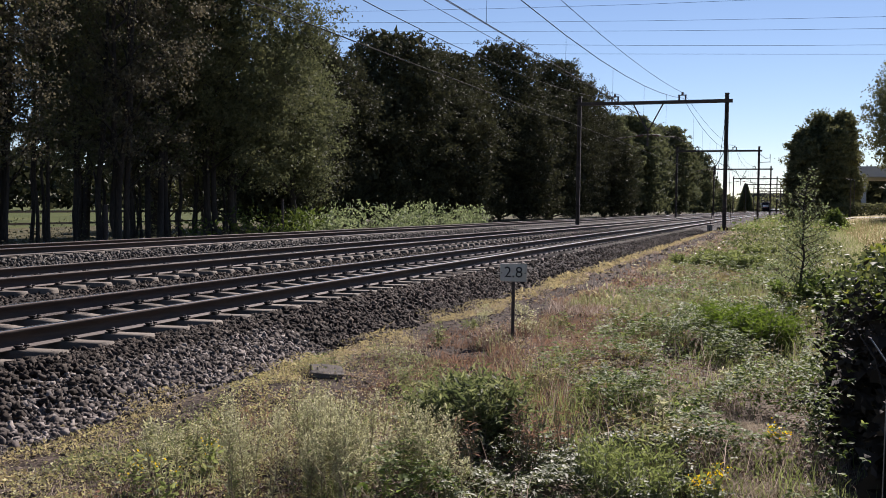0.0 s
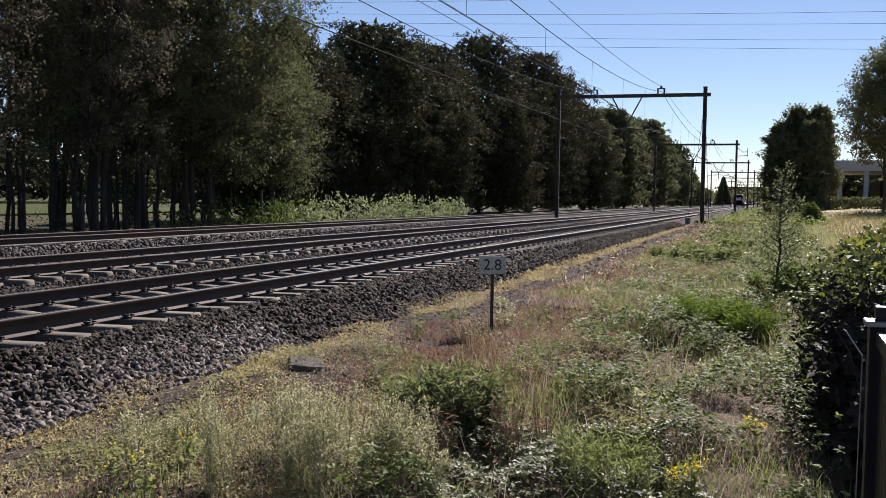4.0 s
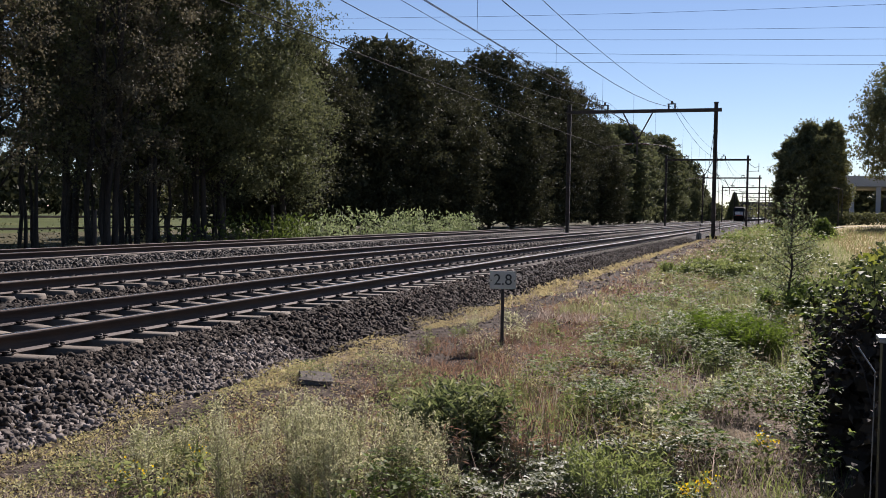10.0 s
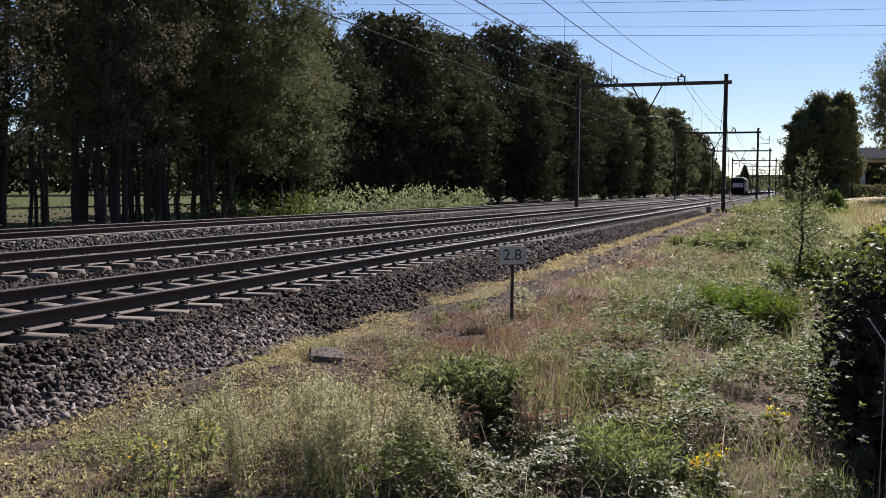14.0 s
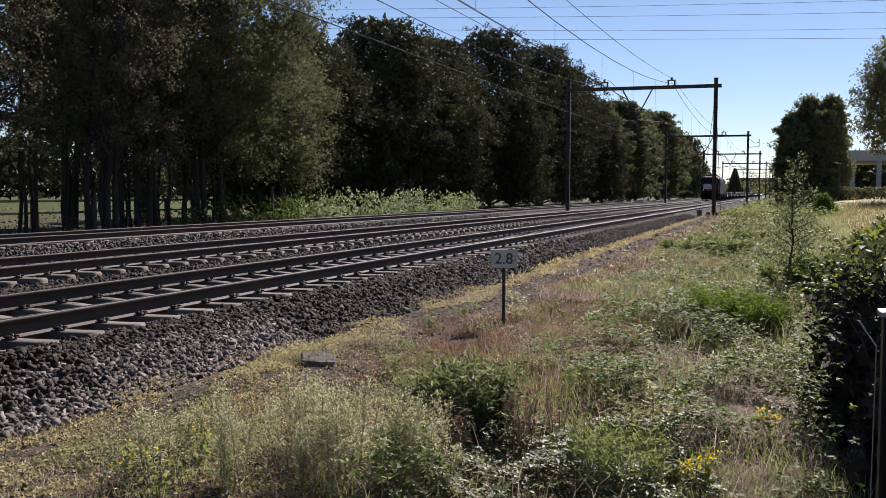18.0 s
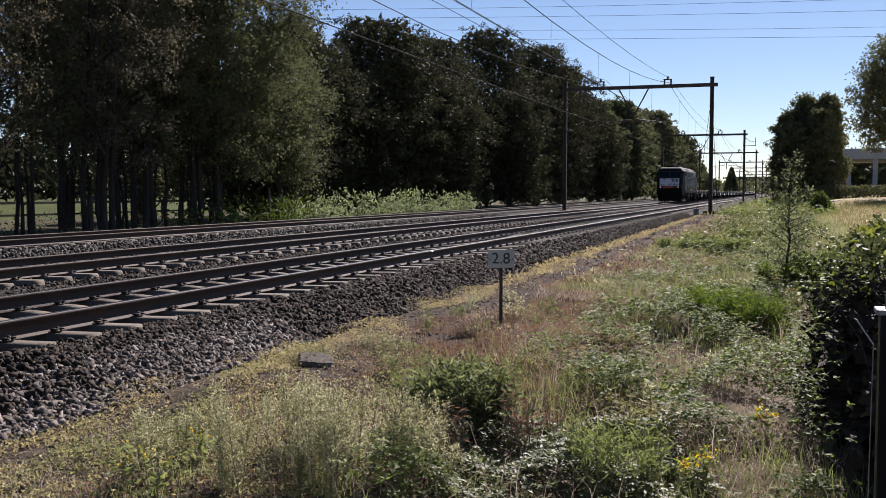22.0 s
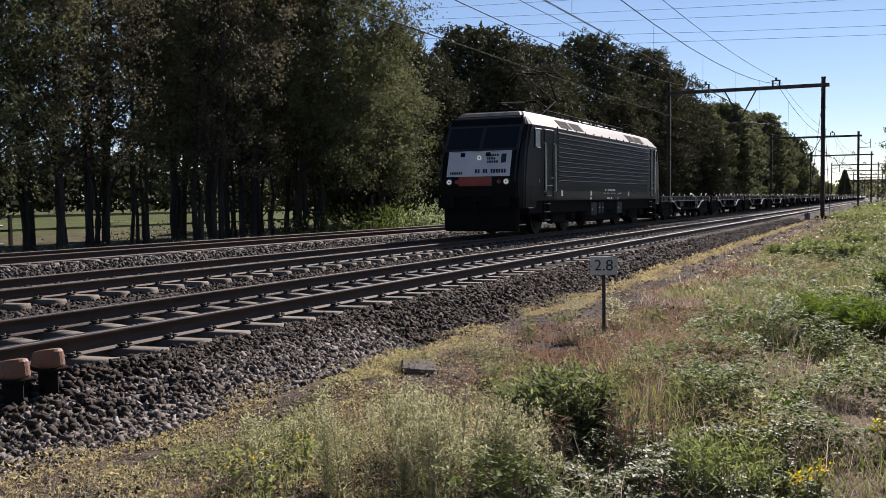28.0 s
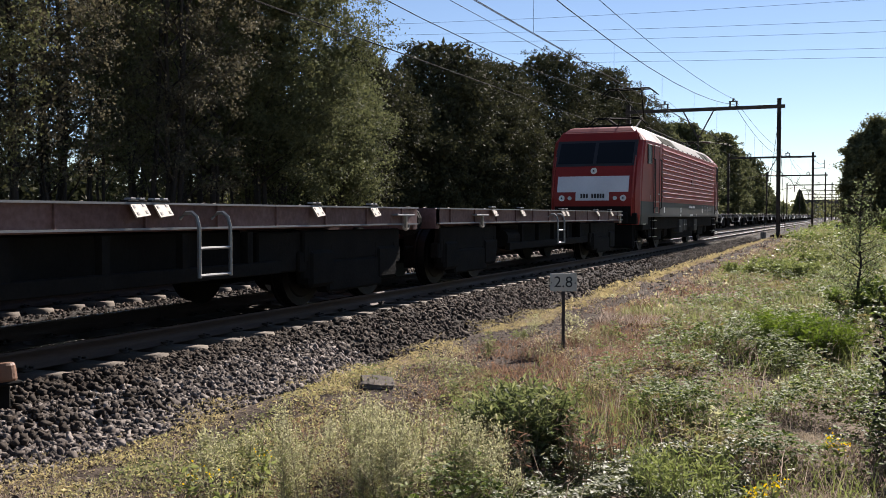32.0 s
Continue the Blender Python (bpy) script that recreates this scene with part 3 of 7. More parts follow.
def stones(name, n, x0, x1, y0, y1, r0, r1, material, rng, lift, label, fine=True):
    """Loose stones lying on the ground."""
    v0 = np.array([(x, y, z) for x in (-1, 1) for y in (-1, 1) for z in (-1, 1)], float) * 0.72
    f0 = np.array([(0, 1, 3), (0, 3, 2), (4, 6, 7), (4, 7, 5), (0, 4, 5), (0, 5, 1), (2, 3, 7), (2, 7, 6), (0, 2, 6), (0, 6, 4), (1, 5, 7), (1, 7, 3)])
    if not fine:
        v0 = np.array([(1, 0, 0), (0, 1, 0), (-1, 0, 0), (0, -1, 0), (0, 0, 1), (0, 0, -1)], float)
        f0 = np.array([(0, 1, 4), (1, 2, 4), (2, 3, 4), (3, 0, 4), (1, 0, 5), (2, 1, 5), (3, 2, 5), (0, 3, 5)])
    x, y = rng.uniform(x0, x1, n), rng.uniform(y0, y1, n)
    r = rng.uniform(r0, r1, n)
    z = gz(x, y) + lift + r * rng.uniform(-0.2, 0.35, n)
    s = rng.uniform(0.65, 1.35, (n, 1, 3)) * r[:, None, None] * np.array([1.15, 1.0, 0.7])
    v = (v0[None] * rng.uniform(0.6, 1.2, (n, len(v0), 1)) + rng.normal(0, 0.12, (n, len(v0), 3))) * s
    q = unit(rng.normal(size=(n, 4)))
    w, a, b, c = q.T
    R = np.stack([np.stack([1 - 2 * (b * b + c * c), 2 * (a * b - c * w), 2 * (a * c + b * w)], 1),
                  np.stack([2 * (a * b + c * w), 1 - 2 * (a * a + c * c), 2 * (b * c - a * w)], 1),
                  np.stack([2 * (a * c - b * w), 2 * (b * c + a * w), 1 - 2 * (a * a + b * b)], 1)], 1)
    v = np.einsum("nij,nkj->nki", R, v) + np.stack([x, y, z], 1)[:, None]
    f = (f0[None] + (np.arange(n) * len(v0))[:, None, None]).reshape(-1, 3)
    o = new(name, fast_mesh(name, v.reshape(-1, 3), f, material))
    return tagged(o, label, "ballast", kind="stuff")


rng = np.random.default_rng(5)
B_LABEL = "dark grey broken ballast stones beside the rails"
TOE_LABEL = "lighter grey broken stones at the foot of the ballast"
stones("ballast", 7500, -5.95, -5.2, 2.5, 9.6, 0.017, 0.038, STONE, rng, -0.008, B_LABEL)
stones("ballast", 7500, -5.4, -4.7, 2.5, 9.6, 0.015, 0.038, STONE_TOE, rng, 0.002, TOE_LABEL)
stones("ballast", 7000, -5.95, -4.7, 9.4, 18, 0.02, 0.046, STONE, rng, -0.006, B_LABEL)
stones("ballast", 2200, -6.35, -5.8, 2.5, 30, 0.024, 0.045, STONE, rng, -0.045, B_LABEL, False)
stones("ballast", 7000, -6.0, -5.1, 18, 62, 0.03, 0.06, STONE, rng, -0.01, B_LABEL, False)
stones("ballast", 3000, -5.25, -4.8, 18, 62, 0.03, 0.06, STONE, rng, 0.0, B_LABEL, False)
stones("ballast", 8000, -7.75, -6.45, 3, 24, 0.026, 0.05, STONE, rng, -0.035, B_LABEL, False)
stones("ballast", 11000, -10.62, -7.95, 4, 30, 0.03, 0.056, STONE, rng, -0.012, B_LABEL, False)
stones("ballast", 4000, -10.62, -7.95, 32, 70, 0.04, 0.07, STONE, rng, 0.0, B_LABEL, False)
stones("ballast", 3000, -12.1, -10.75, 4, 32, 0.03, 0.05, STONE, rng, -0.035, B_LABEL, False)
stones("ballast", 13500, -17.05, -12.3, 9, 56, 0.04, 0.075, STONE_PALE, rng, 0.02, "pale grey ballast stones on the bank between the tracks", False)
stones("gravel", 3000, -4.9, -2.9, 2, 30, 0.005, 0.02, STONE_PALE, rng, 0.0, "scattered small gravel on the dry verge", False)
stones("soil_clods", 6000, -4.6, -1.6, 3, 20, 0.006, 0.028, CLOD, rng, -0.004, "loose dry clods of brown soil on the trodden verge", False)
stones("soil_clods", 2200, -4.7, -2.2, 20, 62, 0.02, 0.06, CLOD, rng, -0.01, "loose dry clods of brown soil on the trodden verge", False)
stones("gravel", 500, -4.9, -3.9, 30, 75, 0.02, 0.045, STONE_PALE, rng, 0.0, "scattered small gravel on the dry verge", False)

# ---- overhead line ----
PORTAL_Y0, PORTAL_STEP = 64.84, 56.57
XR, XL, BEAM = -4.33, -13.79, 7.92
portal = None


def build_portal(m):
    p = empty("catenary_portal", m, "dark steel catenary portal spanning two tracks on footings", "catenary portal", "catenary portals")
    for x, base in ((XR, -0.1), (XL, -0.1)):
        bm = box(x - 0.12, -0.12, base, x - 0.09, 0.12, BEAM + 0.45)
        box_bm(bm, x + 0.09, -0.12, base, x + 0.12, 0.12, BEAM + 0.45)
        box_bm(bm, x - 0.092, -0.02, base, x + 0.092, 0.02, BEAM + 0.44)
        mast = part("mast", bm, MAST, p)
        for k in range(5):
            z0 = base + 1.2 + k * 1.35
            part("batten", box(x - 0.135, -0.13, z0, x + 0.135, 0.13, z0 + 0.12, 0.01), MAST, mast)
        part("mast_cap", box(x - 0.14, -0.14, BEAM + 0.45, x + 0.14, 0.14, BEAM + 0.5, 0.01), MAST, mast)
        part("footing", box(x - 0.42, -0.42, -0.75, x + 0.42, 0.42, base, 0.03), CONCRETE if x == XL else UNDER, p)
    part("beam", box(XL - 0.2, -0.11, BEAM - 0.11, XR + 0.35, 0.11, BEAM + 0.11, 0.01), MAST, p)
    for cx in (T1, T2):
        bm = bmesh.new()
        for a in (-0.2, 0.2):
            box_bm(bm, cx - 0.05 + a, -0.05, BEAM + 0.11, cx + 0.05 + a, 0.05, BEAM + 0.42)
        box_bm(bm, cx - 0.27, -0.05, BEAM + 0.40, cx + 0.27, 0.05, BEAM + 0.46)
        f = part("messenger_bracket", bm, MAST, p)
        part("insulator", rod((cx, -0.0, BEAM + 0.45), (cx, 0, BEAM + 0.62), 0.07), CERAMIC, f)
    mid = (T1 + T2) / 2
    for s in (-1, 1):
        part("drop_strut", rod((mid + s * 0.95, 0, BEAM - 0.1), (mid + s * 0.04, 0, 6.1), 0.045), MAST, p)
    part("drop_post", rod((mid, 0, 6.25), (mid, 0, 5.1), 0.06), MAST, p)
    for s, cx in ((1, T1), (-1, T2)):
        arm = part("registration_arm", rod((mid, 0, 5.85), (cx - s * 0.1, 0, 5.62), 0.025), MAST, p)
        part("arm_insulator", rod((mid + s * 0.3, 0, 5.81), (mid + s * 0.75, 0, 5.76), 0.06), CERAMIC, arm)
        part("steady_arm", rod((cx - s * 0.9, 0, 5.70), (cx + s * 0.15, 0, 5.47), 0.015), MAST, arm)
    return p


PORTALS = [-3.0] + [PORTAL_Y0 + k * PORTAL_STEP for k in range(10)]
portal = build_portal(pose(0, PORTAL_Y0, 0))
for yy in PORTALS:
    if yy != PORTAL_Y0:
        cp = copy_thing(portal, pose(0, yy, 0))
        if abs(yy - PORTAL_Y0 - PORTAL_STEP) < 0.1:
            part("side_bracket", line_rods([(XR, 0, 6.55), (XR + 1.25, 0, 6.6)], 0.035), MAST, cp)
            part("bracket_stay", line_rods([(XR, 0, 7.6), (XR + 0.75, 0, 7.0), (XR + 1.2, 0, 7.1)], 0.025), MAST, cp)
            part("bracket_post", line_rods([(XR + 1.25, 0, 6.5), (XR + 1.25, 0, 7.5)], 0.035), MAST, cp)

for dx, dy in ((-0.5, -5.0), (0.45, -5.0), (0.2, 4.0)):
    part("stay_wire", rod((XR, 0, BEAM - 0.5), (XR + dx, dy, -0.3), 0.014, None, 5), WIRE, portal)


def span_points(x, ya, yb, za, sag, n=12):
    return [(x, ya + (yb - ya) * i / n, za - sag * 4 * (i / n) * (1 - i / n)) for i in range(n + 1)]


for track, stagger in ((T1, 0.05), (T2, 0.28)):
    cx = track + stagger
    w = empty("overhead_wire", pose(0, 0, 0), "dark copper overhead contact line strung above the track", "overhead wire", "overhead wires")
    for k, (ya, yb) in enumerate(zip([-60.0] + PORTALS, PORTALS)):
        f = ((yb - ya) / 67.84) ** 2
        part("messenger_wire", line_rods(span_points(cx, ya, yb, 8.15, 1.6 * f), 0.014, 5), WIRE, w)
        part("feeder_cable", line_rods(span_points(cx + 0.05, ya, yb, 8.45, 0.98 * f), 0.011, 5), WIRE, w)
        for dx in (-0.02, 0.02):
            part("contact_wire", line_rods(span_points(cx + dx, ya, yb, 5.47, 0.05, 3), 0.009, 5), WIRE, w)
        if k <= 4:
            for i in range(1, 8):
                u = i / 8
                zt = 8.15 - 1.6 * f * 4 * u * (1 - u)
                y = ya + u * (yb - ya)
                part("dropper", rod((cx, y, 5.45), (cx, y, zt), 0.005, None, 4), WIRE, w)

# power line crossing high over the railway
pl = empty("power_line", pose(0, 0, 0), "thin high-voltage conductors crossing the sky above the railway", "power line")
for a, b, c in ((41.2, -0.014, 0.00016), (37.36, -0.034, 0.0001), (35.25, -0.038, 0.00008), (32.25, -0.04, 0.00013), (30.6, -0.042, 0.00001)):
    part("conductor", line_rods([(x, 200, a + b * x + c * x * x) for x in range(-240, 241, 30)], 0.03, 5), WIRE, pl)

# ---- trees ----


def tree(name, x, y, h, r, trunk_h, n, leaf, material, label, seed, group="trees by the railway", stems=1, girth=0.16, full=0.7, lobes=14, open_=0.0, core=4000, tuft=42):
    """Trunks with limbs and a crown of many leafy lobes; full: width at the crown's foot, open_: how loose."""
    rg = np.random.default_rng(seed)
    t = empty(name, pose(x, y, float(gz(x, y)) - 0.05), label, "tree", group)
    wood = []
    # crown lobes, piled up inside a rounded outline
    lobes = int(lobes * 1.7)
    u = (np.arange(lobes) + rg.uniform(0.1, 0.9, lobes)) / lobes
    env = r * np.where(u < 0.4, full + (1 - full) * u / 0.4, np.sqrt(np.clip(1 - ((u - 0.4) / 0.66) ** 2.4, 0.02, 1)))
    a = np.arange(lobes) * 2.4 + rg.uniform(-0.5, 0.5, lobes)
    lr = (0.3 * env + 0.14 * r) * rg.uniform(0.65, 1.25, lobes)
    off = np.clip(env - lr * 0.8, 0, None) * rg.uniform(0.75, 1.1, lobes)
    lc = np.stack([off * np.cos(a), off * np.sin(a), trunk_h + lr * 0.6 + (h - trunk_h - lr * 1.25) * u], 1)
    lc[-1] = (rg.normal(0, 0.1) * r, rg.normal(0, 0.1) * r, h - 0.75 * lr[-1])
    for s in range(stems):
        o2 = rg.normal(0, 0.35, 2) if stems > 1 else np.zeros(2)
        lean = rg.normal(0, 0.04 * h, 2)
        zs = np.linspace(0, h * 0.86, 8)
        path = np.stack([o2[0] + lean[0] * (zs / h) ** 1.3 + rg.normal(0, 0.05, 8), o2[1] + lean[1] * (zs / h) ** 1.3 + rg.normal(0, 0.05, 8), zs], 1)
        wood.append(tube(path, girth * (1.15 - zs / h) * rg.uniform(0.75, 1.15), 8))
        for k in range(s, lobes, stems):
            z0 = min(max(lc[k, 2] - 0.7 * np.hypot(lc[k, 0], lc[k, 1]) - 0.3, 0.25 * trunk_h + 0.3), h * 0.8)
            p0 = np.array([np.interp(z0, zs, path[:, i]) for i in range(3)])
            w = np.linspace(0, 1, 5)[:, None]
            lp = p0 + (lc[k] - p0) * w + rg.normal(0, 0.05 * lr[k], (5, 3)) * w
            wood.append(tube(lp, girth * 0.4 * (1.05 - w[:, 0]) + 0.006, 5))
    v, f = join(wood)
    o = new("trunk", fast_mesh("trunk", v, f, BARK, True))
    o.parent = t
    # twigs of leaves on the lobes' skins and a few inside
    m = int(np.clip(n / tuft, 60, 1000))
    k = rg.choice(lobes, m, p=lr ** 2 / np.sum(lr ** 2))
    d = unit(rg.normal(size=(m, 3)))
    c = lc[k] + d * (lr[k] * (rg.uniform(0.1 + 0.2 * open_, 1.0, m) ** 0.4) * (1 + 0.12 * np.sin(4 * d[:, 0] + 3 * d[:, 2] + k)))[:, None] * np.array([1, 1, 0.9])
    per = max(8, n // m)
    cnt = m * per
    sig = min(0.036 * r + 0.11, 0.22) * (1 - 0.2 * open_)
    p = np.repeat(c, per, 0) + rg.normal(0, 1, (cnt, 3)) * sig * np.array([1.1, 1.1, 0.75]) * np.repeat(rg.uniform(0.6, 1.5, m), per)[:, None]
    keep = p[:, 2] > 0.3
    p = p[keep]
    cnt = len(p)
    ln = leaf * rg.uniform(0.7, 1.35, cnt)
    # the dense heart of the crown: oversized leaves added to block light
    u = rg.uniform(0, 1, core)
    env = r * np.where(u < 0.4, full + (1 - full) * u / 0.4, np.sqrt(np.clip(1 - ((u - 0.4) / 0.66) ** 2.4, 0.02, 1)))
    a = rg.uniform(0, 2 * np.pi, core)
    q = env * (0.68 - 0.12 * open_) * np.sqrt(rg.uniform(0, 1, core))
    z = trunk_h + 0.12 * h * (1 - full) + 0.6 + (h * 0.96 - trunk_h - 0.12 * h * (1 - full) - 0.6) * u
    p = np.concatenate([p, np.stack([q * np.cos(a), q * np.sin(a), z], 1)])
    ln = np.concatenate([ln, leaf * 2.3 * rg.uniform(0.7, 1.3, core)])
    cnt = len(p)
    o = new("crown", scales("crown", p, rg.normal(size=(cnt, 3)) + np.array([0, 0, -0.25]), ln, ln * 0.8, material, rg))
    o.parent = t
    return t


def build_trees():
    rg = random.Random(3)
    oak = "tall broadleaf tree in shade with a dense dark crown"
    brown = "tall broadleaf tree with browning leaves and thin trunks"
    # front row of slender trees beside the siding
    y = 9.0
    k = 0
    row = "row of trees by the siding"
    while y < 36.5:
        x = -23.2 + rg.uniform(-0.9, 0.9)
        m = LEAF_BROWN if 15 < y < 31 and k % 2 == 0 else LEAF_OAK
        gap = 22 < y < 32
        tree("roadside_tree", x, y, rg.uniform(14.5, 17), rg.uniform(2.9, 3.5), 2.6 if gap else 1.9 + 0.6 * (k % 3), 30000 if gap else 36000, 0.085, m, brown if m is LEAF_BROWN else oak, 10 + k, row, rg.choice((2, 3, 3, 4)), 0.11, 0.75, 22, 0.5, 1800 if y < 23 else 300 if y < 32 else 3500, 42 if y < 24 else 75)
        y += rg.uniform(2.6, 3.8)
        k += 1
    tree("roadside_tree", -23.4, 37.2, 15.2, 4.9, 2.2, 52000, 0.11, LEAF_OLIVE, oak, 77, row, 2, 0.15, 0.75, 10, 0.0, 6000)
    tree("roadside_tree", -23.2, 42.6, 9.0, 3.3, 1.8, 26000, 0.11, LEAF_OLIVE, "smaller broadleaf tree at the end of the row", 78, row, 1, 0.14, 0.6, 8, 0.0, 1500)
    # thin young trees in the undergrowth
    for i in range(30):
        tree("young_tree", -25.2 + rg.uniform(-1.6, 1.6), 7.0 + i * 1.1 + rg.uniform(-0.6, 0.6), rg.uniform(6, 11), 1.5, 2.6 if 12 < i < 22 else 1.3, 2400, 0.1, LEAF_BROWN if i % 2 else LEAF_OAK, "slender young tree in the shade of the row", 160 + i, row, 2, 0.07, 0.7, 8, 0.4, 60)
    # second row
    for i in (5, 6):
        tree("roadside_tree", -28.5 + rg.uniform(-1.5, 1.5), 12 + i * 4.6 + rg.uniform(-1, 1), rg.uniform(14, 17), 3.6, 2.6, 9000, 0.25, LEAF_OAK, oak, 120 + i, row, 2, 0.2, 0.6)
    # the wood farther along
    wood = ((-31.0, 51, 12.0), (-31.0, 59, 13.0), (-30.3, 65, 14.0), (-29.6, 72, 15.8), (-29.1, 79, 16.0), (-28.6, 86, 16.3), (-28.1, 93, 16.6), (-27.7, 100, 19.0), (-27.4, 107, 20.0), (-27.1, 114, 19.7), (-26.8, 121, 19.2), (-26.5, 128, 18.4),
            (-26.3, 135, 17.4), (-26.0, 146, 15.9), (-25.7, 158, 16.5), (-25.5, 170, 16.6), (-25.3, 183, 17.4), (-25.1, 197, 17.9), (-25.0, 212, 18.6), (-24.9, 229, 17.4), (-24.8, 248, 16.0), (-24.7, 268, 14.3), (-24.6, 290, 10.8), (-24.6, 318, 6.5))
    dk = "tall dense woodland tree, dark against the light"
    wg = "woodland beside the railway"
    for i, (x, y, h) in enumerate(wood):
        x += 1.2 * math.sin(i * 2.3)
        h += 0.3 * math.sin(i * 1.9)
        # far trees take the lighter leaf colour to stand in for sun and haze
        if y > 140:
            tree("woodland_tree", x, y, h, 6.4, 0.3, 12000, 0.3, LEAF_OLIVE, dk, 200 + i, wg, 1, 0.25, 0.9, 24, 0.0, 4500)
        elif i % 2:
            tree("woodland_tree", x - 1.5, y, h, 5.6 if i == 1 else 7.2, 0.3, 44000, 0.17, LEAF_WOOD_SHADE, dk, 200 + i, wg, 1, 0.25, 0.85, 44, 0.0, 9500)
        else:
            tree("woodland_tree", x + 1.6, y, h * 0.72, 4.6, 0.2, 18000, 0.17, LEAF_WOOD_SHADE, "lower woodland tree at the edge of the wood", 300 + i, wg, 1, 0.2, 0.9, 26, 0.0, 4000)
    # across the road
    for k, (x, y, h, r) in enumerate(((0.5, 110, 10.0, 2.2), (2.3, 111, 11.6, 2.6), (4.4, 111, 11.1, 2.3), (3.6, 108, 9.6, 2.8), (1.1, 108, 8.8, 2.3), (2.6, 113, 11.3, 2.8))):
        tree("lime_tree", x, y, h, r, 0.1, 14000, 0.18, LEAF_OAK, "rounded dark broadleaf tree beside the road", 401 + k, "trees by the road", 1, 0.18, 1.0, 16, core=4500)
    tree("maple_tree", 7.7, 79, 12.6, 3.3, 3.5, 32000, 0.15, LEAF_OAK, "loose olive-green broadleaf tree beside the road", 413, "trees by the road", 1, 0.16, 1.0, 20, 0.4, 900)
    tree("maple_tree", 12.0, 81, 13.5, 4.4, 3.4, 26000, 0.16, LEAF_OAK, "loose olive-green broadleaf tree beside the road", 414, "trees by the road", 1, 0.18, 0.8, 16, 0.8, 500)
    tree("road_shrub", 2.15, 62, 1.35, 0.7, -0.4, 4000, 0.08, LEAF_LIGHT, "round light green shrub at the end of the bank", 421, "shrubs by the road", 3, 0.04, 0.8, 8, core=200)
    # spruce and far clumps
    rg2 = np.random.default_rng(9)
    sp = empty("spruce_tree", pose(-16.5, 350, -0.4), "dark pointed spruce far along the line", "tree")
    part("trunk", rod((0, 0, 0), (0, 0, 9), 0.2, 0.03), BARK, sp)
    n = 5000
    u = rg2.uniform(0, 1, n)
    a = rg2.uniform(0, 2 * np.pi, n)
    rr = (1 - u) * 3.2 * rg2.uniform(0.3, 1.0, n)
    p = np.stack([rr * np.cos(a), rr * np.sin(a), 0.8 + u * 9.2], 1)
    o = new("crown", leaves("crown", p, np.stack([np.cos(a), np.sin(a), -0.4 + 0 * a], 1), 0.7, 0.35, LEAF_OAK, rg2))
    o.parent = sp
    n = 9000
    pts = []
    for cx, cy, w, h in ((-40, 420, 14, 6), (-25, 470, 12, 5), (-60, 520, 40, 8), (-10, 760, 40, 11), (30, 700, 30, 10), (60, 620, 40, 9), (-110, 640, 70, 12), (130, 560, 60, 12), (-32, 380, 8, 5)):
        m = n // 9
        pts.append(np.stack([cx + rg2.normal(0, w * 0.45, m), cy + rg2.normal(0, 6, m), np.abs(rg2.normal(0, h * 0.45, m)).clip(0, h)], 1))
    p = np.concatenate(pts)
    o = new("far_woods", leaves("far_woods", p, rg2.normal(size=p.shape), 2.4, 1.8, LEAF_OAK, rg2))
    tagged(o, "hazy far woods along the horizon", "woods", kind="stuff")
    n = 14000
    p = np.stack([rg2.uniform(2, 60, n), 186 + rg2.normal(0, 4, n), rg2.uniform(0, 1, n) ** 0.9 * 8], 1)
    o = new("far_woods", scales("far_woods", p, rg2.normal(size=p.shape), 1.2, 1.1, LEAF_OAK, rg2))
    tagged(o, "dense trees behind the low building", "woods", kind="stuff")
    # woods that close the view behind the meadow
    n = 44000
    t = rg2.uniform(-60, 260, n)
    top = 8.0 + 2.0 * np.sin(t * 0.11) + 1.2 * np.sin(t * 0.37 + 1)
    p = np.stack([-125 + rg2.normal(0, 4, n), t, rg2.uniform(0, 1, n) ** 0.8 * top], 1)
    o = new("far_woods", scales("far_woods", p, rg2.normal(size=p.shape), 1.0, 0.9, LEAF_WOOD_SHADE, rg2))
    tagged(o, "dense far woods behind the meadow", "woods", kind="stuff")


build_trees()

# ---- verge plants ----


def scatter(n, x0, x1, y0, y1, rg, power=1.0):
    """Points on the ground, denser towards the near end."""
    x = rg.uniform(x0, x1, n)
    y = y0 + (y1 - y0) * rg.uniform(0, 1, n) ** power
    return np.stack([x, y, gz(x, y)], 1)


def patch(p, rg, cut, s=0.9, o=0.0):
    """Keeps the points where a slow wave is above the cut, to leave bare spots."""
    q = np.sin(p[:, 0] * 2.1 * s + o) * np.sin(p[:, 1] * 1.3 * s + 1.7 * o) + 0.5 * np.sin(p[:, 0] * 5.3 * s + p[:, 1] * 3.1 * s + o) + rg.normal(0, 0.3, len(p))
    return p[q > cut]


def bare(p):
    """Leaves the trodden strip beside the ballast nearly free."""
    q = (p[:, 0] > -4.35 + 0.1 * np.sin(p[:, 1])) & (p[:, 0] < -3.3 - 0.42 * np.clip((p[:, 1] - 13) / 4, 0, 1) + 0.12 * np.sin(p[:, 1] * 0.7)) & (p[:, 1] > 12.3 + 0.8 * np.sin(p[:, 0] * 5))
    return p[~q | (np.random.default_rng(1).uniform(0, 1, len(p)) < 0.14)]


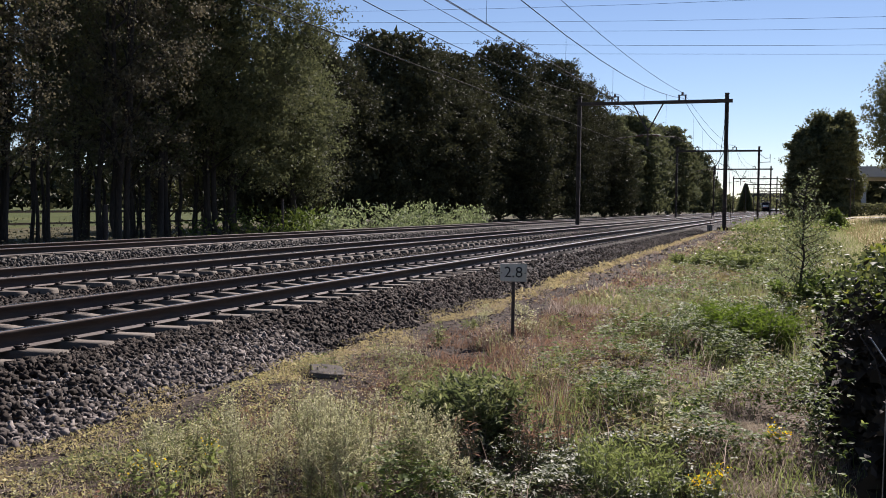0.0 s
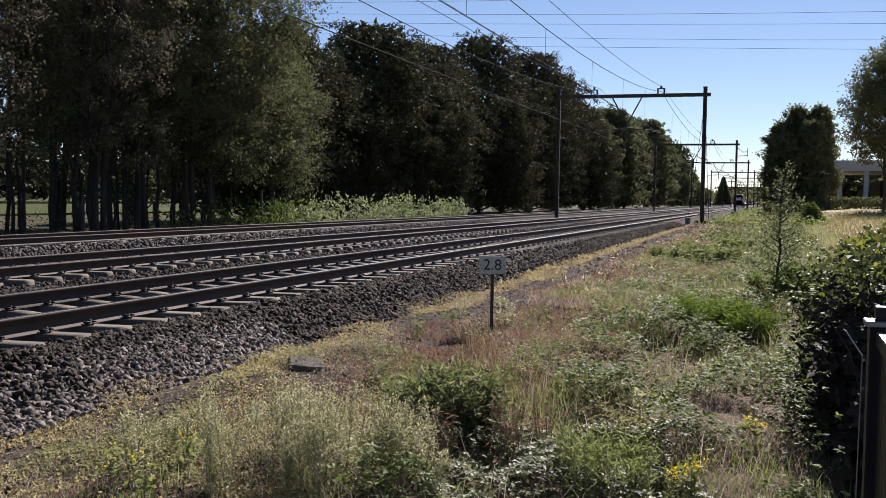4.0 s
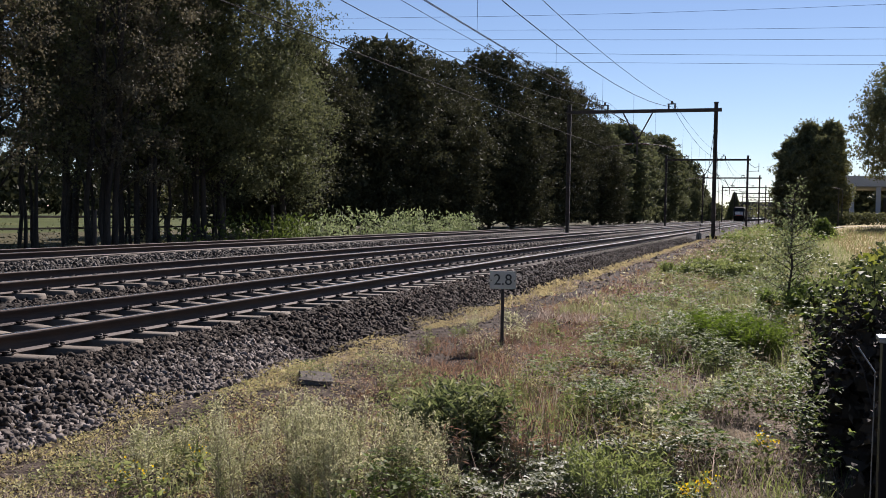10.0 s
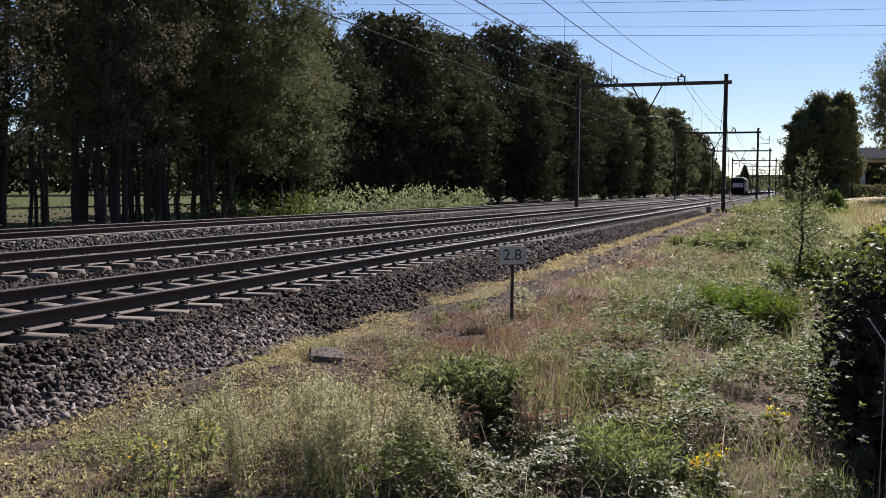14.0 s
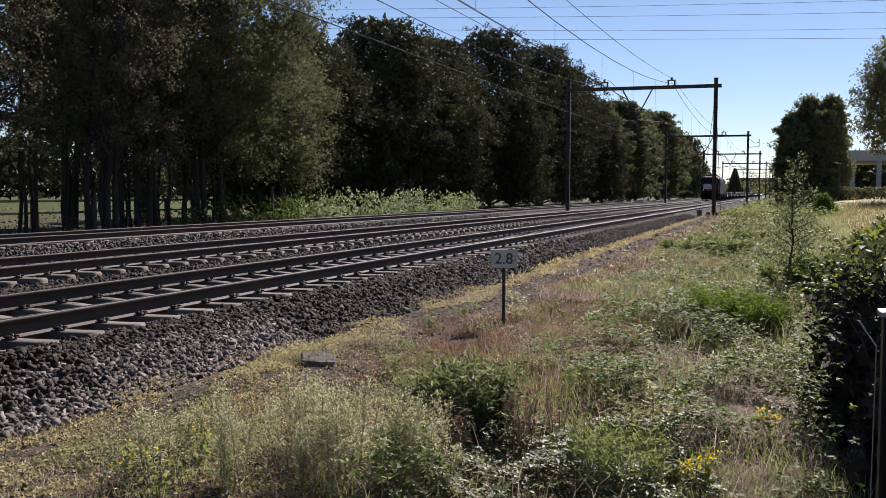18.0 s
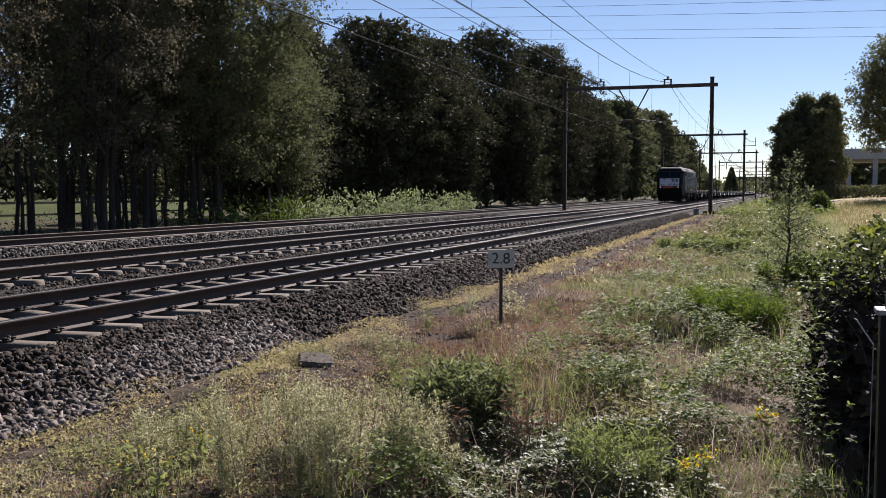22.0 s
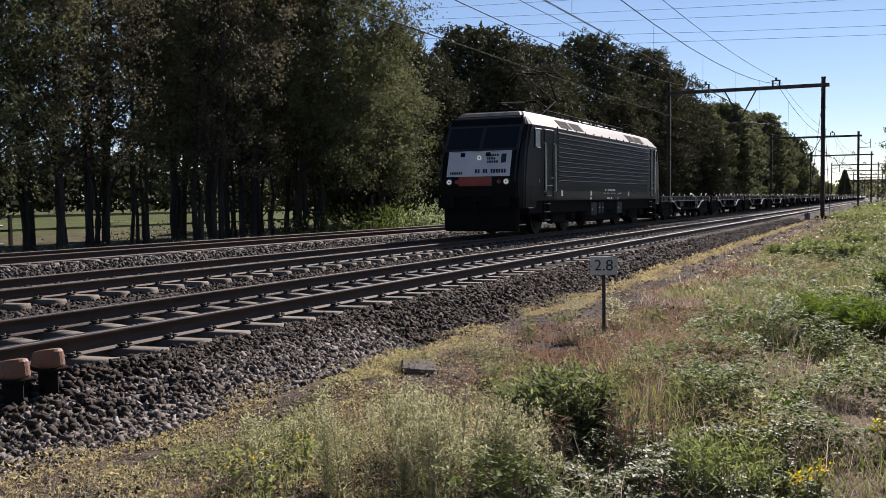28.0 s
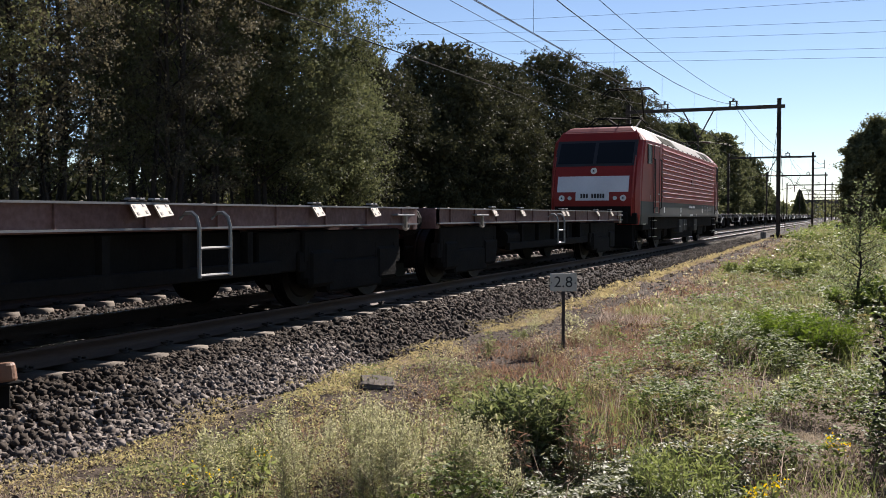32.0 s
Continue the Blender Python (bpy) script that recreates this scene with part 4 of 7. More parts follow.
def open_soil(p):
    """Keeps a few worn spots free of weeds."""
    keep = np.ones(len(p), bool)
    for cx, cy, rx, ry in ((-4.4, 4.7, 0.2, 0.35), (-4.0, 7.6, 0.3, 0.5), (-2.6, 7.2, 0.35, 0.5), (-3.3, 9.9, 0.5, 0.35), (-0.35, 7.35, 0.35, 0.3), (-1.4, 5.4, 0.42, 0.5)):
        keep &= ((p[:, 0] - cx) / rx) ** 2 + ((p[:, 1] - cy) / ry) ** 2 > 0.6 + 0.4 * np.sin(p[:, 0] * 9 + p[:, 1] * 7)
    return p[keep | (np.random.default_rng(2).uniform(0, 1, len(p)) < 0.12)]


def sward(name, p, h0, h1, w, lean, material, rg, label):
    p = open_soil(bare(p))
    n = len(p)
    o = new(name, blades(name, p, rg.uniform(h0, h1, n), np.full(n, w) * rg.uniform(0.7, 1.3, n), np.full(n, lean) * rg.uniform(0.4, 1.4, n), material, rg))
    return tagged(o, label, "grass", kind="stuff")


def mounds(x, y):
    """How high the growth stands, between hollows and humps."""
    return np.clip(0.42 + 0.5 * np.sin(x * 3.7 + 1.3 * np.sin(y * 2.1)) * np.sin(y * 2.9 + x) + 0.3 * np.sin(x * 7.3 + y * 5.1) * np.sin(y * 6.1 - x * 4.0), 0.04, 1.25)


def creepers(name, p, h, size, material, rg, label, lift=0.03, flat=0.0):
    """Low leafy cover in uneven mounds: leaves held above the ground."""
    n = len(p)
    q = p.copy()
    q[:, 2] += lift + h * mounds(p[:, 0], p[:, 1]) * rg.uniform(0, 1, n) ** 0.8
    d = rg.normal(size=(n, 3)) * np.array([1, 1, 0.45 - 0.3 * flat])
    s = size * rg.uniform(0.6, 1.4, n)
    o = new(name, leaves(name, q, d, s, s * 0.7, material, rg, 0.15, flat))
    return tagged(o, label, "ground cover", kind="stuff")


def flecks(name, p, h, size, material, rg, label):
    """Very small leaves and stems of low weeds, one triangle each."""
    p = open_soil(p)
    n = len(p)
    q = p.copy()
    q[:, 2] += h * mounds(p[:, 0], p[:, 1]) * rg.uniform(0, 1, n)
    s = size * rg.uniform(0.6, 1.5, n)
    o = new(name, scales(name, q, rg.normal(size=(n, 3)) * [1, 1, 0.6] + [0, 0, 0.35], s, s * rg.uniform(0.25, 0.75, n), material, rg))
    return tagged(o, label, "ground cover", kind="stuff")


def sprays(name, p, h, size, per, material, rg, label):
    """Arching bramble growth: leaves in rosettes held level on top of the mounds."""
    n = len(p)
    node = p.copy()
    node[:, 2] += 0.02 + h * mounds(p[:, 0], p[:, 1]) * rg.uniform(0, 1, n) ** 0.4
    a = (rg.uniform(0, 2 * np.pi, (n, 1)) + np.arange(per) * 2 * np.pi / per + rg.normal(0, 0.3, (n, per))).ravel()
    tilt = np.repeat(rg.normal(0, 0.3, n), per) + rg.normal(-0.05, 0.2, n * per)
    d = np.stack([np.cos(a), np.sin(a), tilt], 1)
    s = np.repeat(size * rg.uniform(0.6, 1.35, n), per) * rg.uniform(0.75, 1.2, n * per)
    q = np.repeat(node, per, 0) + d * (s * 0.15)[:, None]
    o = new(name, leaves(name, q, d, s, s * 0.62, material, rg, 0.16, 0.7))
    return tagged(o, label, "ground cover", kind="stuff")


def build_verge():
    rg = np.random.default_rng(21)
    dry = "thin dry straw-coloured grass on the verge"
    red = "reddish withered grass and sorrel around the sign"
    fresh = "fresh green grass tufts in the dry verge"
    bramble = "low sprawling brambles with glossy toothed leaves"
    sward("dry_grass", patch(scatter(24000, -4.6, -1.5, 2.5, 16, rg, 1.2), rg, 0.25), 0.02, 0.1, 0.0035, 1.1, GRASS_DRY, rg, dry)
    sward("dry_grass", patch(scatter(13000, -4.6, -1.6, 14, 70, rg, 1.6), rg, -0.1, 0.5), 0.05, 0.15, 0.012, 0.9, GRASS_DRY, rg, dry)
    sward("dry_grass", patch(scatter(3600, -0.7, 0.35, 4.6, 8.2, rg), rg, 0.0, 1.1, 2.5), 0.03, 0.13, 0.004, 1.2, GRASS_DRY, rg, dry)
    sward("reddish_grass", patch(scatter(17000, -4.2, -0.8, 5.5, 17, rg), rg, 0.1, 0.8, 2.0), 0.03, 0.11, 0.005, 0.9, GRASS_RED, rg, red)
    sward("reddish_grass", patch(scatter(15000, -3.5, -1.5, 7.6, 14, rg), rg, -0.2, 1.3, 1.0), 0.03, 0.11, 0.0045, 1.0, GRASS_RED, rg, red)
    sward("reddish_grass", patch(scatter(5000, -4.0, -0.5, 16, 40, rg), rg, 0.2, 0.5, 3.0), 0.06, 0.16, 0.012, 0.8, GRASS_RED, rg, red)
    sward("green_grass", patch(scatter(17000, -3.4, 0.6, 2.5, 18, rg, 1.2), rg, 0.35, 0.7, 4.0), 0.04, 0.16, 0.005, 0.6, GRASS_GREEN, rg, fresh)
    sward("green_grass", patch(scatter(24000, -3.4, 2.5, 15, 75, rg, 1.5), rg, -0.1, 0.4, 4.0), 0.06, 0.22, 0.013, 0.7, GRASS_GREEN, rg, fresh)
    sward("green_grass", scatter(5000, 2.4, 10, 18, 75, rg, 1.3), 0.15, 0.45, 0.02, 0.5, GRASS_GREEN, rg, "green grass on the bank by the road")
    sward("tall_grass", scatter(15000, 2.4, 10, 18, 75, rg, 1.3), 0.12, 0.36, 0.016, 0.5, STRAW, rg, "tall straw-coloured grass on the bank by the road")
    sward("tall_grass", scatter(4500, -1.0, 2.4, 18, 60, rg, 1.3), 0.12, 0.36, 0.014, 0.4, GRASS_GREEN, rg, "rank green grass below the bank")
    # growth that closes the verge far along the line
    sward("green_grass", patch(scatter(7000, -4.3, 3.0, 60, 190, rg, 1.4), rg, -0.2, 0.2, 1.0), 0.2, 0.5, 0.045, 0.6, GRASS_GREEN, rg, "rank grass along the far verge")
    sward("dry_grass", patch(scatter(6000, -4.4, 3.0, 60, 190, rg, 1.4), rg, -0.1, 0.2, 3.0), 0.15, 0.4, 0.045, 0.7, STRAW, rg, "straw-coloured grass along the far verge")
    p = patch(scatter(9000, -3.6, 3.0, 58, 170, rg, 1.4), rg, 0.0, 0.2, 5.0)
    creepers("brambles", p, 0.8, 0.17, BRAMBLE, rg, bramble, 0.03, 0.4)
    sward("green_blades", scatter(260, -0.95, 0.1, 11.2, 12.7, rg), 0.15, 0.36, 0.012, 0.6, HERB, rg, "bright green grass standing in a dense tuft")
    # moss and stonecrop at the foot of the ballast
    p = scatter(40000, -4.95, -4.3, 2.0, 24, rg)
    p[:, 0] += 0.12 * np.sin(p[:, 1] * 1.9)
    flecks("yellow_moss", patch(p, rg, -0.4), 0.07, 0.022, MOSS, rg, "yellowing moss and stonecrop beside the ballast")
    p = scatter(9000, -4.95, -4.5, 20, 66, rg)
    flecks("yellow_moss", patch(p, rg, -0.6), 0.08, 0.07, MOSS, rg, "yellowing moss and stonecrop beside the ballast")
    low = "low yellow-green weeds spreading over bare soil"
    flecks("low_weeds", patch(scatter(60000, -4.7, -2.0, 2.4, 9, rg), rg, -0.05, 0.8, 1.0), 0.11, 0.019, WEED, rg, low)
    flecks("low_weeds", patch(scatter(26000, -4.4, -2.6, 4.6, 9.5, rg), rg, 0.25, 1.1, 4.0), 0.17, 0.022, GRASS_GREEN, rg, low)
    # brambles
    old = "yellowing bramble growth with withered leaves"
    p = patch(scatter(25000, -2.3, 0.5, 4.3, 13, rg), rg, 0.05, 1.0, 3.0)
    p = p[rg.uniform(0, 1, len(p)) < np.clip((p[:, 0] + 2.4 + (p[:, 1] - 5) * 0.03) / 1.1, 0.02, 1)]
    clear = ((p[:, 0] + 0.3) / 0.42) ** 2 + ((p[:, 1] - 7.3) / 0.5) ** 2 > 1
    clear &= ((p[:, 0] + 1.55) / 0.3) ** 2 + ((p[:, 1] - 5.35) / 0.3) ** 2 > 1
    clear &= ((p[:, 0] + 0.1) / 0.4) ** 2 + ((p[:, 1] - 5.9) / 0.6) ** 2 > 1
    clear &= ((p[:, 0] + 1.2) / 0.6) ** 2 + ((p[:, 1] - 5.3) / 0.8) ** 2 > 1
    p = p[clear & (p[:, 0] < 0.24)]
    worn = np.sin(p[:, 0] * 3.1 + 0.6 * p[:, 1] + 1.0) + np.sin(p[:, 1] * 1.9 - 2.0 * p[:, 0]) + rg.normal(0, 0.4, len(p)) > 0.8
    sprays("brambles", p[~worn], 0.4, 0.034, 5, BRAMBLE, rg, bramble)
    sprays("brambles", p[worn][::2], 0.26, 0.03, 5, BRAMBLE_OLD, rg, old)
    p = patch(scatter(3600, -1.75, -0.3, 4.3, 6.5, rg), rg, -0.5, 1.6, 3.0)
    sprays("brambles", p, 0.22, 0.035, 5, BRAMBLE_GLOSSY, rg, bramble)
    p = patch(scatter(17000, -2.9, 0.8, 12, 27, rg, 1.2), rg, 0.1, 0.8, 3.0)
    p = p[rg.uniform(0, 1, len(p)) < np.clip((p[:, 0] + 3.0) / 1.3, 0.0, 1)]
    worn = np.sin(p[:, 0] * 2.1 + 0.5 * p[:, 1]) + np.sin(p[:, 1] * 1.1 - 2.0 * p[:, 0]) + rg.normal(0, 0.4, len(p)) > 0.7
    sprays("brambles", p[~worn], 0.42, 0.046, 5, BRAMBLE, rg, bramble)
    sprays("brambles", p[worn], 0.28, 0.044, 5, BRAMBLE_OLD, rg, old)
    # bleached hay between the brambles
    hay = "bleached hay lying flat among the weeds"
    for cx, cy, rx, ry, n in ((-0.33, 7.3, 0.4, 0.35, 2600), (-0.06, 5.6, 0.26, 0.42, 2600), (-0.9, 8.6, 0.4, 0.3, 900), (-1.6, 9.4, 0.4, 0.4, 900), (-0.2, 9.2, 0.3, 0.35, 1000)):
        a = rg.uniform(0, 2 * np.pi, n)
        q = np.sqrt(rg.uniform(0, 1, n)) * (1 + 0.25 * np.sin(3 * a) + 0.2 * np.sin(7 * a + 1))
        p = np.stack([cx + rx * q * np.cos(a), cy + ry * q * np.sin(a), 0 * a], 1)
        p[:, 2] = gz(p[:, 0], p[:, 1]) + 0.005
        o = new("dry_hay", blades("dry_hay", p, rg.uniform(0.015, 0.06, n), np.full(n, 0.004), rg.uniform(1.0, 3.5, n), HAY, rg))
        tagged(o, hay, "grass", kind="stuff")
    p = patch(scatter(17000, -2.8, 1.5, 24, 62, rg), rg, 0.0, 0.4, 3.0)
    creepers("brambles", p, 0.42, 0.09, BRAMBLE_GLOSSY, rg, bramble, 0.03, 0.3)
    sward("dry_stalks", scatter(1800, -2.6, 0.6, 4.2, 22, rg, 1.3), 0.12, 0.38, 0.004, 0.6, GRASS_DRY, rg, "thin dry stalks standing among the brambles")
    sward("green_blades", patch(scatter(16000, -2.4, 0.8, 4.2, 22, rg, 1.3), rg, 0.25, 1.2, 5.0), 0.06, 0.22, 0.006, 0.7, HERB, rg, "green grass blades growing through the brambles")
    # a mixed mat of small weeds over the whole verge
    mat_ = "mat of small withered weeds on the verge"
    for k, (m, nn, x0, x1) in enumerate(((GRASS_RED, 46000, -4.3, -1.3), (GRASS_DRY, 30000, -4.5, -1.5), (FLEABANE, 22000, -4.4, -1.6), (GRASS_GREEN, 34000, -2.1, 0.4), (HERB, 16000, -1.8, 0.4), (MOSS, 24000, -4.7, -2.4), (BRAMBLE, 26000, -3.4, 0.4))):
        p = bare(patch(scatter(nn, x0, x1, 2.4, 18, rg, 1.3), rg, 0.3, 1.0, 1.0 + 1.7 * k))
        flecks("weed_mat", p, 0.11, 0.02, m, rg, mat_)
        p = bare(patch(scatter(nn // 4, x0, x1, 16, 60, rg, 1.4), rg, 0.0, 0.6, 1.0 + 1.7 * k))
        flecks("weed_mat", p, 0.13, 0.06, m, rg, mat_)
    flecks("leaf_litter", patch(scatter(42000, -3.6, 0.4, 4.2, 18, rg, 1.2), rg, -0.1, 1.4, 2.2), 0.05, 0.028, LITTER, rg, "brown withered litter between the weeds")
    flecks("leaf_litter", patch(scatter(9000, -3.6, 0.6, 17, 50, rg, 1.3), rg, 0.0, 0.7, 2.2), 0.1, 0.06, LITTER, rg, "brown withered litter between the weeds")
    # herbs and reeds beyond the siding
    p = scatter(11500, -22.3, -20.4, 32, 67, rg)
    p = p[rg.uniform(0, 1, len(p)) < 0.45 + 0.3 * np.sin(p[:, 1] * 0.5) + 0.35 * np.sin(p[:, 1] * 1.9 + p[:, 0])]
    for nm, q, m, hh in (("nettles", p[p[:, 1] < 41], LEAF_LIGHT, 1.5), ("tall_reeds", p[p[:, 1] >= 41], REED, 1.7)):
        n = len(q)
        q = q + np.stack([0 * q[:, 0], 0 * q[:, 0], rg.uniform(0, 1, n) ** 0.8 * hh * (0.62 + 0.22 * np.sin(q[:, 1] * 1.3) + 0.2 * np.sin(q[:, 1] * 3.1 + 1))], 1)
        o = new(nm, leaves(nm, q, rg.normal(size=(n, 3)) + [0, 0, 0.6], 0.24, 0.09, m, rg))
        tagged(o, "rank sunlit weeds growing beyond the siding", "weeds", kind="stuff")
    p = scatter(16000, -24, -20.6, 8, 60, rg)
    creepers("undergrowth", p, 0.4, 0.07, LEAF_BROWN, rg, "shaded undergrowth beneath the trees")
    p = patch(scatter(14000, -27.5, -24.5, 6, 60, rg), rg, 0.1, 0.25, 2.0)
    creepers("undergrowth", p, 1.6, 0.07, LEAF_OAK, rg, "shaded undergrowth beneath the trees")


build_verge()


def fleabane(x, y, h, stems, seed):
    """An upright weed: narrow leaves up the stems and loose heads of tiny pale buds."""
    rg = np.random.default_rng(seed)
    t = empty("fleabane", pose(x, y, float(gz(x, y)) - 0.02), "tall grey-green fleabane weed with fine pale heads", "weed", "fleabane weeds")
    tubes, lp, ld, bp = [], [], [], []
    for s in range(stems):
        a = rg.uniform(0, 2 * np.pi)
        b = rg.uniform(0.01, 0.11)
        hh = h * rg.uniform(0.7, 1.0)
        u = np.linspace(0, 1, 6)[:, None]
        root = np.array([np.cos(a) * b, np.sin(a) * b, 0])
        top = root * (1 + rg.uniform(0.2, 1.2)) + [0, 0, hh]
        path = root + (top - root) * u + rg.normal(0, 0.008, (6, 3)) * u
        tubes.append(tube(path, 0.0034 * (1.15 - 0.8 * u[:, 0]), 4))
        w = rg.uniform(0.05, 0.8, 60)
        az = np.arange(60) * 2.4 + rg.uniform(-0.3, 0.3, 60)
        lp.append(np.stack([np.interp(w, u[:, 0], path[:, i]) for i in range(3)], 1))
        ld.append(np.stack([np.cos(az), np.sin(az), rg.uniform(0.1, 1.1, 60)], 1))
        for k in range(20):
            q = 0.42 + 0.58 * (k + rg.uniform(0, 1)) / 20
            p0 = np.array([np.interp(q, u[:, 0], path[:, i]) for i in range(3)])
            az = k * 2.4 + rg.uniform(-0.5, 0.5)
            ln = (0.02 + 0.17 * (1.05 - q)) * rg.uniform(0.7, 1.2)
            d = np.array([np.cos(az) * 0.62, np.sin(az) * 0.62, 0.78])
            tubes.append(tube(p0 + d * ln * np.linspace(0, 1, 2)[:, None], np.array([0.0012, 0.0006]), 3))
            v = rg.uniform(0.3, 1.05, 9)[:, None]
            bp.append(p0 + d * ln * v + rg.normal(0, 0.008, (9, 3)))
    v, f = join(tubes)
    o = new("stalk", fast_mesh("stalk", v, f, STALK))
    o.parent = t
    tagged(o, kind="stuff")
    p, d = np.concatenate(lp), np.concatenate(ld)
    o = new("foliage", leaves("foliage", p, d, 0.042 * rg.uniform(0.5, 1.4, len(p)), 0.006, FLEABANE if seed % 3 else GRASS_GREEN, rg))
    o.parent = t
    p = np.concatenate(bp)
    ln = rg.uniform(0.007, 0.014, len(p))
    o = new("flower_head", scales("flower_head", p, rg.normal(size=p.shape) + [0, 0, 0.6], ln, ln * 0.7, FLEABANE, rg))
    o.parent = t
    tagged(o, "tiny pale buds in loose heads", kind="stuff")


def clump(name, x, y, h, r, stems, per, size, slim, material, label, seed, lean=0.35, flowers=0, stalk_mat=None, category="weed", group="", spread=1.0, rise=0.35):
    """A plant of several leafy stems from one root."""
    rg = np.random.default_rng(seed)
    t = empty(name, pose(x, y, float(gz(x, y)) - 0.02), label, category, group)
    tubes, pts, dirs, heads = [], [], [], []
    for s in range(stems):
        a = rg.uniform(0, 2 * np.pi)
        b = rg.uniform(0, 1) ** 0.5 * r * 0.5
        hh = h * rg.uniform(0.65, 1.0)
        top = np.array([np.cos(a), np.sin(a), 0]) * (b + lean * hh * rg.uniform(0.3, 1)) + [0, 0, hh]
        u = np.linspace(0, 1, 5)[:, None]
        root = np.array([np.cos(a) * b, np.sin(a) * b, 0])
        path = root + (top - root) * u + rg.normal(0, 0.012, (5, 3)) * u
        tubes.append(tube(path, 0.0042 * (1.1 - 0.7 * u[:, 0]) * (0.5 + h), 4))
        w = rg.uniform(0.02, 1.0, per) ** 0.7
        pts.append(np.stack([np.interp(w, u[:, 0], path[:, i]) for i in range(3)], 1) + rg.normal(0, 0.018 + 0.03 * h, (per, 3)) * spread)
        d = rg.normal(size=(per, 3)) * np.array([1, 1, 0.4]) + [0, 0, rise]
        dirs.append(d)
        heads.append(path[-1])
    v, f = join(tubes)
    o = new("stalk", fast_mesh("stalk", v, f, stalk_mat or STALK))
    o.parent = t
    tagged(o, kind="stuff")
    p, d = np.concatenate(pts), np.concatenate(dirs)
    ln = size * rg.uniform(0.6, 1.4, len(p))
    o = new("foliage", leaves("foliage", p, d, ln, ln * slim, material, rg))
    o.parent = t
    if flowers:
        hp = np.array(heads)[rg.integers(0, len(heads), flowers * 14)] + rg.normal(0, 0.025, (flowers * 14, 3))
        o = new("blossom", leaves("blossom", hp, rg.normal(size=hp.shape) + [0, 0, 0.5], 0.016, 0.012, YELLOW, rg))
        o.parent = t
    return t


def build_plants():
    rg = random.Random(8)
    for i in range(24):
        fleabane(-2.85 + 1.0 * (i % 9 + rg.uniform(0, 1)) / 9, rg.uniform(4.3, 5.4), rg.uniform(0.36, 0.66), rg.randint(3, 5), 500 + i)
    for i, (x, y, h) in enumerate(((-1.82, 4.85, 0.46), (-1.7, 4.95, 0.36), (-1.95, 5.3, 0.44), (-3.3, 4.6, 0.34), (-3.5, 5.2, 0.3), (-3.05, 5.7, 0.32))):
        fleabane(x, y, h, 4, 530 + i)
    dk = "dark green leafy bush growing out of the verge"
    for i, (x, y, h) in enumerate(((-2.0, 6.0, 0.47), (-2.2, 6.15, 0.44), (-1.88, 6.2, 0.44), (-2.06, 6.35, 0.5))):
        clump("dark_bush", x, y, h, 0.36, 32, 80, 0.055, 0.28, DARK_HERB, dk, 540 + i, 0.2, group="dark bushes", rise=0.7)
    hb = "bright green upright herb on the verge"
    for i, (x, y, h) in enumerate(((-0.95, 5.25, 0.44), (-0.75, 5.45, 0.42), (-1.02, 5.5, 0.36), (-0.86, 5.0, 0.42), (-0.68, 5.15, 0.34))):
        clump("green_herb", x, y, h, 0.2, 13, 56, 0.044, 0.2, HERB, hb, 560 + i, 0.2, group="green herbs", rise=0.7)
    gb = "bright green bushy weed among the brambles"
    for i in range(7):
        clump("green_bush", -0.42 + rg.uniform(-0.36, 0.4), 11.9 + rg.uniform(-0.5, 0.6), 0.44, 0.45, 34, 56, 0.06, 0.2, LUSH, gb, 580 + i, 0.5, group="green bushes")
    for i, (x, y) in enumerate(((-2.6, 27), (-2.0, 29), (-1.4, 26), (-1.1, 33))):
        clump("green_bush", x, y, 0.4, 0.9, 36, 80, 0.09, 0.35, HERB, gb, 600 + i, 0.7, group="green bushes")
    for i in range(22):
        x, y = rg.uniform(1.6, 5.5), rg.uniform(15, 34)
        clump("bank_weed", x, y, rg.uniform(0.35, 0.7), 0.45, 12, 60, 0.075, 0.4, (LEAF_OLIVE, BRAMBLE, HERB)[i % 3], "rank green weed in the long grass of the bank", 720 + i, 0.4, group="weeds on the bank")
    for i in range(26):
        x, y = rg.uniform(-4.2, 0.2), rg.uniform(3.4, 15)
        clump("wild_weed", x, y, rg.uniform(0.12, 0.32), 0.16, 7, 34, 0.04, 0.3, rg.choice((FLEABANE, HERB, GRASS_GREEN)), "small upright weed on the dry verge", 620 + i, 0.3, group="small weeds")
    for i, (x, y) in enumerate(((-0.45, 5.45), (-0.38, 5.5), (-3.35, 4.35), (-3.1, 4.3), (-3.2, 4.9), (-0.05, 6.6))):
        clump("ragwort", x, y, 0.26, 0.05, 4, 14, 0.05, 0.4, HERB, "ragwort with bright yellow flower heads", 660 + i, 0.25, flowers=4 if x > -1 else 1, group="ragwort")
    # dead stalks
    for i in range(7):
        clump("withered_stalks", -1.6 + rg.uniform(-0.25, 0.25), 5.65 + rg.uniform(-0.3, 0.5), 0.4, 0.1, 7, 12, 0.05, 0.15, GRASS_RED, "withered reddish stalks beside the dark bush", 680 + i, 0.25, group="withered stalks")
    for i, (x, y, h) in enumerate(((0.3, 16.7, 0.55), (0.75, 16.6, 0.7), (0.45, 17.5, 0.7), (1.1, 17.2, 0.8), (0.9, 15.9, 0.65), (-0.1, 17.6, 0.4))):
        clump("bramble_bush", x, y, h, 0.4, 22, 60, 0.07, 0.6, BRAMBLE, "bramble bush around the foot of the sapling", 700 + i, 0.4, category="bush", group="bramble bushes")
    # sapling with pale leaves
    sap = empty("sapling", pose(0.1, 17.0, float(gz(0.1, 17.0)) - 0.03), "young silver-leaved sapling rising out of the brambles", "tree")
    rn = np.random.default_rng(31)
